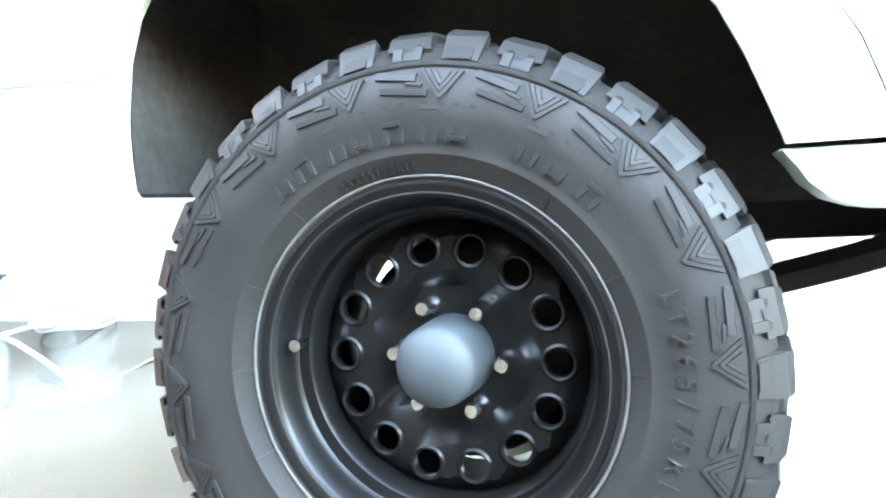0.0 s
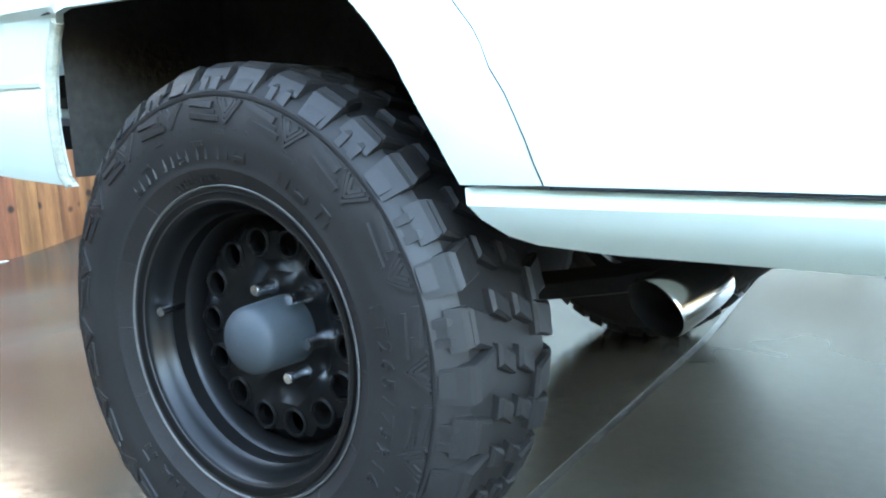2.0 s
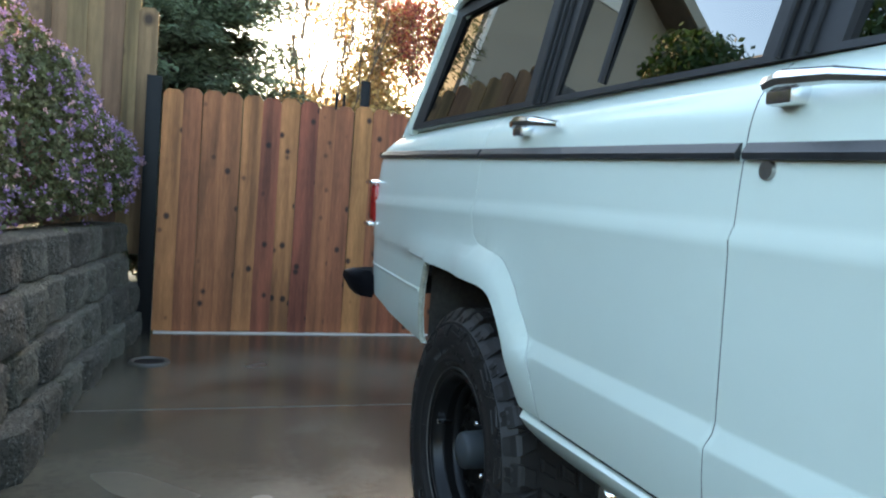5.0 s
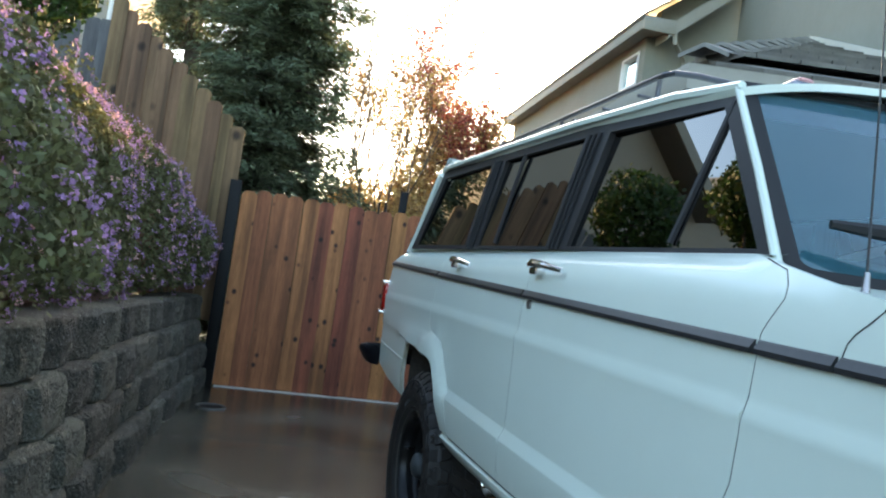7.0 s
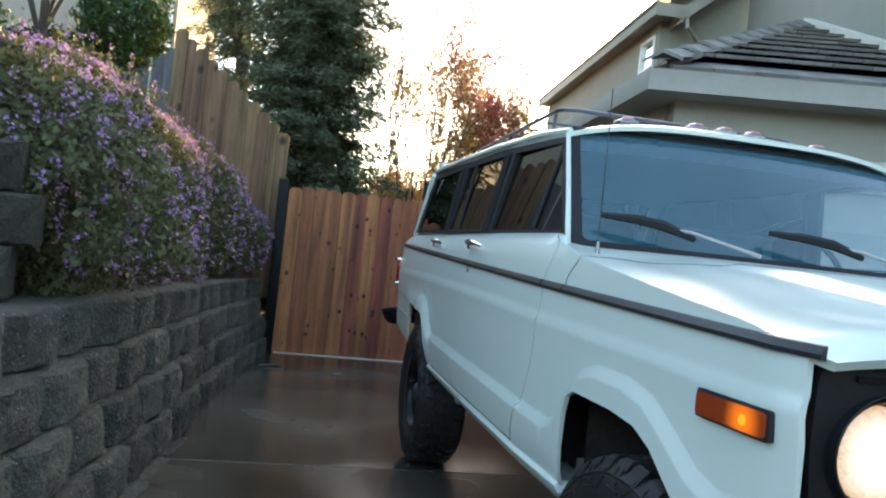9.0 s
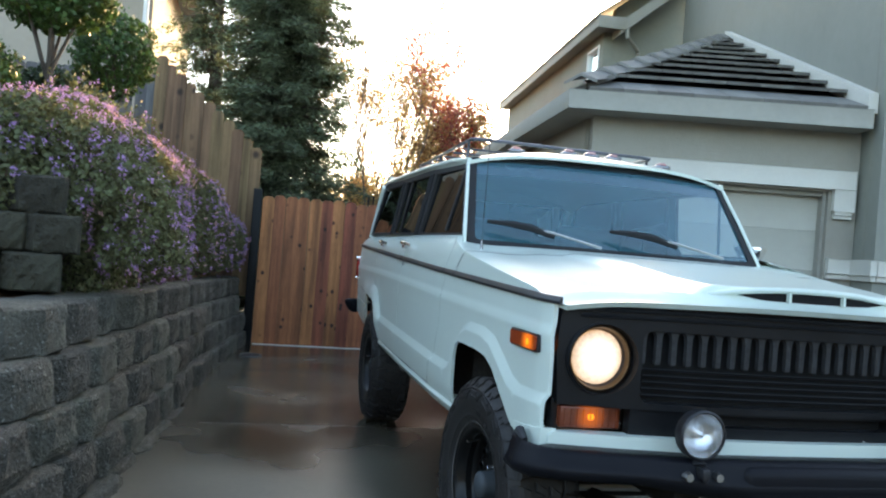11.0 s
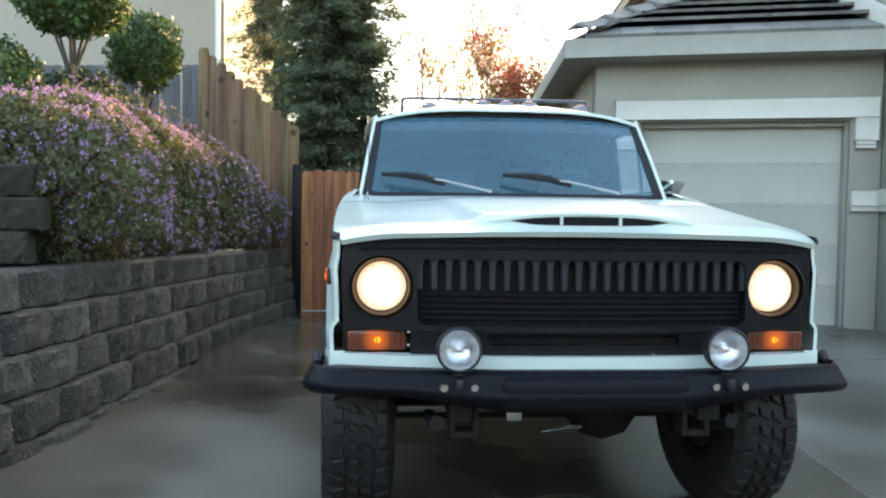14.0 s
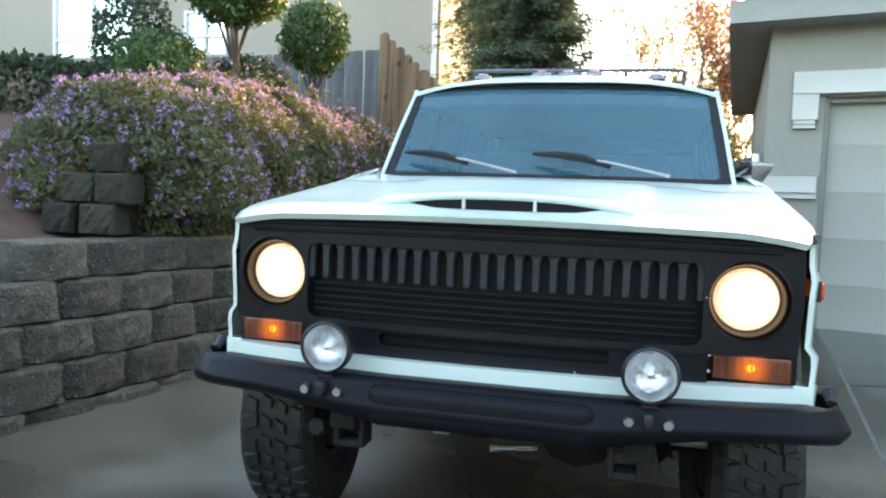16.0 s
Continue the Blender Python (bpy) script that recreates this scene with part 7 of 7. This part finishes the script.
tube(bm, [(-0.06, -0.17, 0.345), (-0.02, -0.17, 0.350), (0.10, -0.165, 0.360)], [0.014, 0.008, 0.008], 8)
part("bright_link_rod", bm, M["chrome"], car)
for x in (-0.408, 0.385):
    bm = bmesh.new()
    for x0, x1, z0, z1 in ((x - 0.048, x - 0.030, 0.443, 0.56), (x + 0.030, x + 0.048, 0.443, 0.56), (x - 0.030, x + 0.030, 0.443, 0.462), (x - 0.030, x + 0.030, 0.515, 0.535)):
        box(bm, x0, x1, -0.60, -0.52, z0, z1, 0.004)
    part("spring_hanger", bm, M["under"], car)
bm = bmesh.new()
box(bm, -0.222, -0.165, -0.33, -0.31, 0.425, 0.475, 0.006)
part("shackle_plate", bm, M["steel"], car)
bm = bmesh.new()
tube(bm, [(0.3, 1.0, 0.54), (0.2, 1.8, 0.54), (-0.3, 2.10, 0.545), (-0.52, 2.09, 0.545), (-0.70, 2.165, 0.498)], 0.030, 14, False)
part("exhaust_pipe", bm, M["rust"], car)

# the car stands almost square to the drive
car.rotation_euler[2] = radians(-0.2)
car.location.x = 0.005
car.location.z = 0.003

# ---- wheels: built once about their own centre, outer face towards -X ----
def text_mesh(body, size, depth):
    cu = bpy.data.curves.new("glyph", "FONT")
    cu.body, cu.size, cu.extrude, cu.align_x = body, size, depth, "CENTER"
    ob = bpy.data.objects.new("glyph", cu)
    me = bpy.data.meshes.new_from_object(ob)
    bpy.data.objects.remove(ob)
    vs = [v.co.copy() for v in me.vertices]
    fs = [tuple(p.vertices) for p in me.polygons]
    bpy.data.meshes.remove(me)
    return vs, fs


R_OUT = 0.391


def side_face(r):
    """How far out the sidewall stands at radius r (negative x is outwards)."""
    return lerp_table(r, [(0.200, -0.098), (0.222, -0.110), (0.246, -0.126), (0.285, -0.134), (0.325, -0.132), (0.352, -0.124), (0.375, -0.112)])


def polar(a, r, x):
    return Vector((x, -r * math.cos(a), r * math.sin(a)))


def wheel_parts(parent_wheel):
    # tyre carcass
    bm = bmesh.new()
    prof = [(-0.098, 0.200), (-0.112, 0.206), (-0.110, 0.222), (-0.118, 0.236), (-0.1245, 0.246), (-0.1275, 0.250), (-0.1275, 0.254), (-0.127, 0.262), (-0.134, 0.285), (-0.1345, 0.305), (-0.132, 0.325), (-0.1265, 0.344), (-0.1285, 0.347),
            (-0.1285, 0.351), (-0.1225, 0.354), (-0.110, 0.366), (-0.094, 0.376), (-0.05, 0.377), (0, 0.377)]
    full = prof + [(-a, r) for a, r in prof[:-1][::-1]]
    lathe(bm, full, 96, "X")
    ty = part("tyre", bm, M["rubber"], parent_wheel, "black mud-terrain tyre with deep tread", smooth=25)
    ty.matrix_parent_inverse = Matrix.Identity(4)
    # tread blocks
    verts, faces = [], []

    def lug(a0, a1, x0, x1, r0, r1, skew=0.0, taper=0.85, lean=0.0):
        o = len(verts)
        am, hw = (a0 + a1) / 2, (a1 - a0) / 2
        ch = min(0.0045, (r1 - r0) * 0.3)
        rm = r1 - ch
        # worn, rounded upper edges
        for r, k, ln, inset in ((r0, 1.0, 0.0, 0.0), (rm, 1 + (taper - 1) * 0.8, lean * 0.8, 0.0), (r1, taper - ch / (r1 * hw) * 0.8, lean, ch * 0.9)):
            for x, sk in ((x0 - math.copysign(ln + inset, x0), 0), (x1 + math.copysign(inset, x1), skew)):
                for q in (-1, 1):
                    verts.append(tuple(polar(am + sk + q * hw * k, r, x)))
        faces.append(tuple(o + i for i in (8, 9, 11, 10)))
        for b in (0, 4):
            for f in ((0, 1, 5, 4), (1, 3, 7, 5), (3, 2, 6, 7), (2, 0, 4, 6)):
                faces.append(tuple(o + b + i for i in f))

    n = 36
    for k in range(n):
        a = 2 * math.pi * k / n
        w = 2 * math.pi / n
        for sgn in (-1, 1):
            aa = a + (w / 2 if sgn > 0 else 0)
            if k % 2 == 0:
                # flat shoulder block with a stepped plate on its flank
                lug(aa - 0.38 * w, aa + 0.38 * w, sgn * 0.108, sgn * 0.054, 0.364, R_OUT, 0.03, 0.90, 0.010)
                lug(aa - 0.33 * w, aa + 0.33 * w, sgn * 0.1262, sgn * 0.094, 0.3535, R_OUT - 0.003, 0.0, 1.10, 0.026)
                lug(aa - 0.20 * w, aa + 0.26 * w, sgn * 0.1284, sgn * 0.094, 0.3545, R_OUT - 0.013, 0.0, 1.10, 0.0215)
            else:
                # block with a broad head over a notched foot
                lug(aa - 0.39 * w, aa + 0.39 * w, sgn * 0.106, sgn * 0.058, 0.364, R_OUT - 0.001, -0.03, 0.88, 0.012)
                lug(aa - 0.40 * w, aa + 0.40 * w, sgn * 0.1165, sgn * 0.090, 0.3665, R_OUT - 0.004, 0.0, 0.92, 0.016)
                for e in (-1, 1):
                    lug(aa + (0.10 if e > 0 else -0.27) * w, aa + (0.27 if e > 0 else -0.10) * w, sgn * 0.1262, sgn * 0.096, 0.3535, 0.3735, 0.0, 1.0, 0.012)
                lug(aa - 0.12 * w, aa + 0.12 * w, sgn * 0.1225, sgn * 0.096, 0.3535, 0.3735, 0.0, 1.0, 0.012)
            lug(aa + 0.06 * w, aa + 0.56 * w, sgn * 0.044, sgn * 0.007, 0.369, R_OUT, 0.05 * sgn, 0.85)
    tr = mesh_part("tread", verts, faces, M["rubber"], ty, "", False)
    tagged(tr, kind="stuff")
    # raised sidewall marks
    verts, faces = [], []

    def bar(p0, p1, w, h=0.0035):
        """A raised bar on the outer sidewall between (angle, radius) points."""
        (a0, r0), (a1, r1) = p0, p1
        m = (r0 + r1) / 2
        dx, dy = (a1 - a0) * m, r1 - r0
        ln = math.hypot(dx, dy)
        nx, ny = -dy / ln * w / 2, dx / ln * w / 2
        o = len(verts)
        for up in (0, 1):
            for (a, r), q in ((p0, 1), (p0, -1), (p1, -1), (p1, 1)):
                k = q * (0.75 if up else 1)
                ra = r + ny * k
                verts.append(tuple(polar(a + nx * k / m, ra, side_face(ra) - up * h + 0.0008)))
        for f in ((4, 5, 6, 7), (0, 1, 5, 4), (1, 2, 6, 5), (2, 3, 7, 6), (3, 0, 4, 7)):
            faces.append(tuple(o + i for i in f))

    for k in range(18):
        a, w = 2 * math.pi * k / 18 + 0.05, 2 * math.pi / 18
        for u in (0.0, 0.3, 0.6):
            bar((a - 0.20 * w + u * 0.20 * w, 0.3425 - u * 0.003), (a, 0.311 + u * 0.026), 0.0055, 0.005 - 0.002 * u)
            bar((a + 0.20 * w - u * 0.20 * w, 0.3425 - u * 0.003), (a, 0.311 + u * 0.026), 0.0055, 0.005 - 0.002 * u)
        bar((a + 0.66 * w, 0.3405), (a + 0.25 * w, 0.333), 0.0105, 0.0045)
        bar((a + 0.62 * w, 0.322), (a + 0.13 * w, 0.3155), 0.0085, 0.0045)
        bar((a + 0.36 * w, 0.328), (a + 0.19 * w, 0.3245), 0.005, 0.003)
    # plain letter-sized bars stand for the maker's lettering
    for centre in (1.45, 1.45 + math.pi):
        for k in range(11):
            if k == 7:
                continue
            a = centre + 0.78 - 0.142 * k + 0.012 * math.sin(k * 2.3)
            bar((a + 0.016, 0.263), (a - 0.010, 0.306), 0.0085, 0.0026)
            bar((a - 0.050, 0.263), (a - 0.072, 0.306), 0.0080, 0.0026)
            bar((a + 0.012, 0.268 + (k % 3) * 0.016), (a - 0.060, 0.268 + (k % 3) * 0.016), 0.0060, 0.0026)
    for k in range(14):
        a = 2 * math.pi * k / 14
        bar((a, 0.226), (a, 0.249), 0.0016, 0.0014)
    marks = mesh_part("sidewall_relief", verts, faces, M["rubber"], ty, "", False)
    tagged(marks, kind="stuff")
    bm = bmesh.new()
    lathe(bm, [(-0.1135, 0.2240), (-0.1165, 0.2252), (-0.1165, 0.2262), (-0.1150, 0.2275)], 96, "X")
    part("bead_line", bm, M["dusty"], ty, "thin dusty line round the bead", smooth=True)
    # size marking
    for start, size, rad, step in ((0.30, 0.030, 0.276, 0.078), (1.95, 0.013, 0.232, 0.038)):
        verts, faces = [], []
        for k, ch in enumerate("LT265/75R16"):
            vs, fs = text_mesh(ch, size, 0.0018)
            a = start - step * k
            o = len(verts)
            for v in vs:
                r = rad + v.y
                verts.append(tuple(polar(a - v.x / rad, r, side_face(r) - 0.0008 - v.z)))
            faces += [tuple(o + i for i in f) for f in fs]
        tagged(mesh_part("size_marking", verts, faces, M["rubber"], ty, "raised tyre size lettering", False))
    # rolled rims of the holes
    for k in range(14):
        a = 2 * math.pi * (k + 0.08) / 14
        cy, cz = 0.139 * math.cos(a), 0.139 * math.sin(a)
        bm = bmesh.new()
        tube(bm, [(-0.0325, cy + 0.0205 * math.cos(t), cz + 0.0205 * math.sin(t)) for t in np.linspace(0, 2 * math.pi, 19)], 0.0034, 5, False)
        part("hole_rim", bm, M["wheel"], parent_wheel)
    # brake drum behind the disc
    bm = bmesh.new()
    lathe(bm, [(0.022, 0.001), (0.022, 0.128), (0.028, 0.140), (0.040, 0.148), (0.085, 0.150), (0.090, 0.158), (0.100, 0.158), (0.104, 0.020)], 48, "X")
    part("brake_drum", bm, M["under"], parent_wheel, "dull dark brake drum")
    # cap and nuts
    bm = bmesh.new()
    lathe(bm, [(-0.005, 0.053), (-0.030, 0.0525), (-0.080, 0.0505), (-0.088, 0.049), (-0.094, 0.045), (-0.104, 0.022), (-0.108, 0.003), (-0.108, 0.0005)], 40, "X")
    c = part("hub_cap", bm, M["cap"], parent_wheel, "blue-grey plastic hub cap")
    for k in range(6):
        a = radians(114 - 60 * k)
        p = polar(a, 0.06985, 0)
        bm = bmesh.new()
        lathe(bm, [(0.0, 0.0135), (-0.010, 0.0115), (-0.012, 0.0105), (-0.022, 0.0100), (-0.036, 0.0098), (-0.039, 0.008), (-0.039, 0.0005)], 12, "X", p + Vector((-0.006, 0, 0)))
        part("lug_nut", bm, M["chrome"], parent_wheel, "chrome lug nut")
    bm = bmesh.new()
    p = polar(radians(171), 0.186, 0)
    tube(bm, [p + Vector((-0.055, 0, 0)), p * 0.97 + Vector((-0.085, 0, 0))], [0.006, 0.006], 8)
    tube(bm, [p * 0.97 + Vector((-0.083, 0, 0)), p * 0.96 + Vector((-0.102, 0, 0))], [0.0075, 0.0075], 10)
    part("valve", bm, M["chrome"], parent_wheel, "valve stem with bright cap")


def wheel_mesh():
    bm = bmesh.new()
    # barrel from the lip inwards
    lathe(bm, [(-0.098, 0.216), (-0.110, 0.2185), (-0.115, 0.2165), (-0.1135, 0.211), (-0.109, 0.2035), (-0.104, 0.200), (-0.098, 0.1975), (-0.090, 0.193), (-0.080, 0.1915), (-0.074, 0.186), (-0.052, 0.1835), (-0.046, 0.178), (-0.020, 0.1745), (0.10, 0.172), (0.11, 0.20)], 72, "X")
    # disc with round holes
    holes = [circle(0.139 * math.cos(2 * math.pi * (k + 0.08) / 14), 0.139 * math.sin(2 * math.pi * (k + 0.08) / 14), 0.019, 18) for k in range(14)]

    def face_x(u, v):
        r = math.hypot(u, v)
        return lerp_table(r, [(0, -0.006), (0.088, -0.006), (0.094, -0.010), (0.106, -0.028), (0.112, -0.031), (0.160, -0.031), (0.168, -0.025), (0.176, -0.012)])

    sheet(bm, circle(0, 0, 0.176, 72), lambda u, v: Vector((face_x(u, v), u, v)), holes, step=0.022, thick=(0.012, 0, 0))
    bmesh.ops.recalc_face_normals(bm, faces=bm.faces)
    me = bpy.data.meshes.new("wheel")
    bm.to_mesh(me)
    bm.free()
    finish(me, M["wheel"], 35)
    return me


WHEEL_X = 0.802
first = new("wheel", wheel_mesh())
tagged(first, "black steel wheel with round holes and a grey hub cap")
wheel_parts(first)
for ob in first.children_recursive:
    ob.matrix_parent_inverse = Matrix.Identity(4)


def mount(ob, m):
    ob.parent = car
    ob.matrix_parent_inverse = Matrix.Translation((0, -1.4, 0))
    ob.matrix_basis = m


for x, y, turn, spin in ((-0.790, 0.0, 5, 37), (0.730, 0.0, 185, 80), (WHEEL_X, 2.76, 180, 15)):
    w = copy_thing(first, Matrix.Identity(4))
    mount(w, pose(x, y, 0.390, 0, 0, turn) @ pose(0, 0, 0, spin, 0, 0))
mount(first, pose(-WHEEL_X, 2.76, 0.390))

# exhaust tip, flared and cut on a slant
bm = bmesh.new()
axis = Vector((-0.88, 0.40, -0.24)).normalized()
c0 = Vector((-0.785, 2.204, 0.472)) - axis * 0.10
sidev = axis.cross(Vector((0, 0, 1))).normalized()
upv = sidev.cross(axis)
rings = []
for d, r in ((0.0, 0.031), (0.02, 0.035), (0.096, 0.040), (0.100, 0.0385), (0.02, 0.033)):
    ringv = []
    for k in range(24):
        a = 2 * math.pi * k / 24
        off = sidev * math.cos(a) * r + upv * math.sin(a) * r
        slant = 0.008 * math.sin(a) if d > 0.09 else 0
        ringv.append(bm.verts.new(c0 + axis * (d + slant) + off))
    rings.append(ringv)
for a, b in zip(rings, rings[1:]):
    for k in range(24):
        bm.faces.new((a[k], a[(k + 1) % 24], b[(k + 1) % 24], b[k]))
part("exhaust_tip", bm, mat("polished exhaust steel", (0.85, 0.83, 0.79), 0.16, 1.0, var=0.06, rvar=0.06), car, "chrome slash-cut exhaust tip")
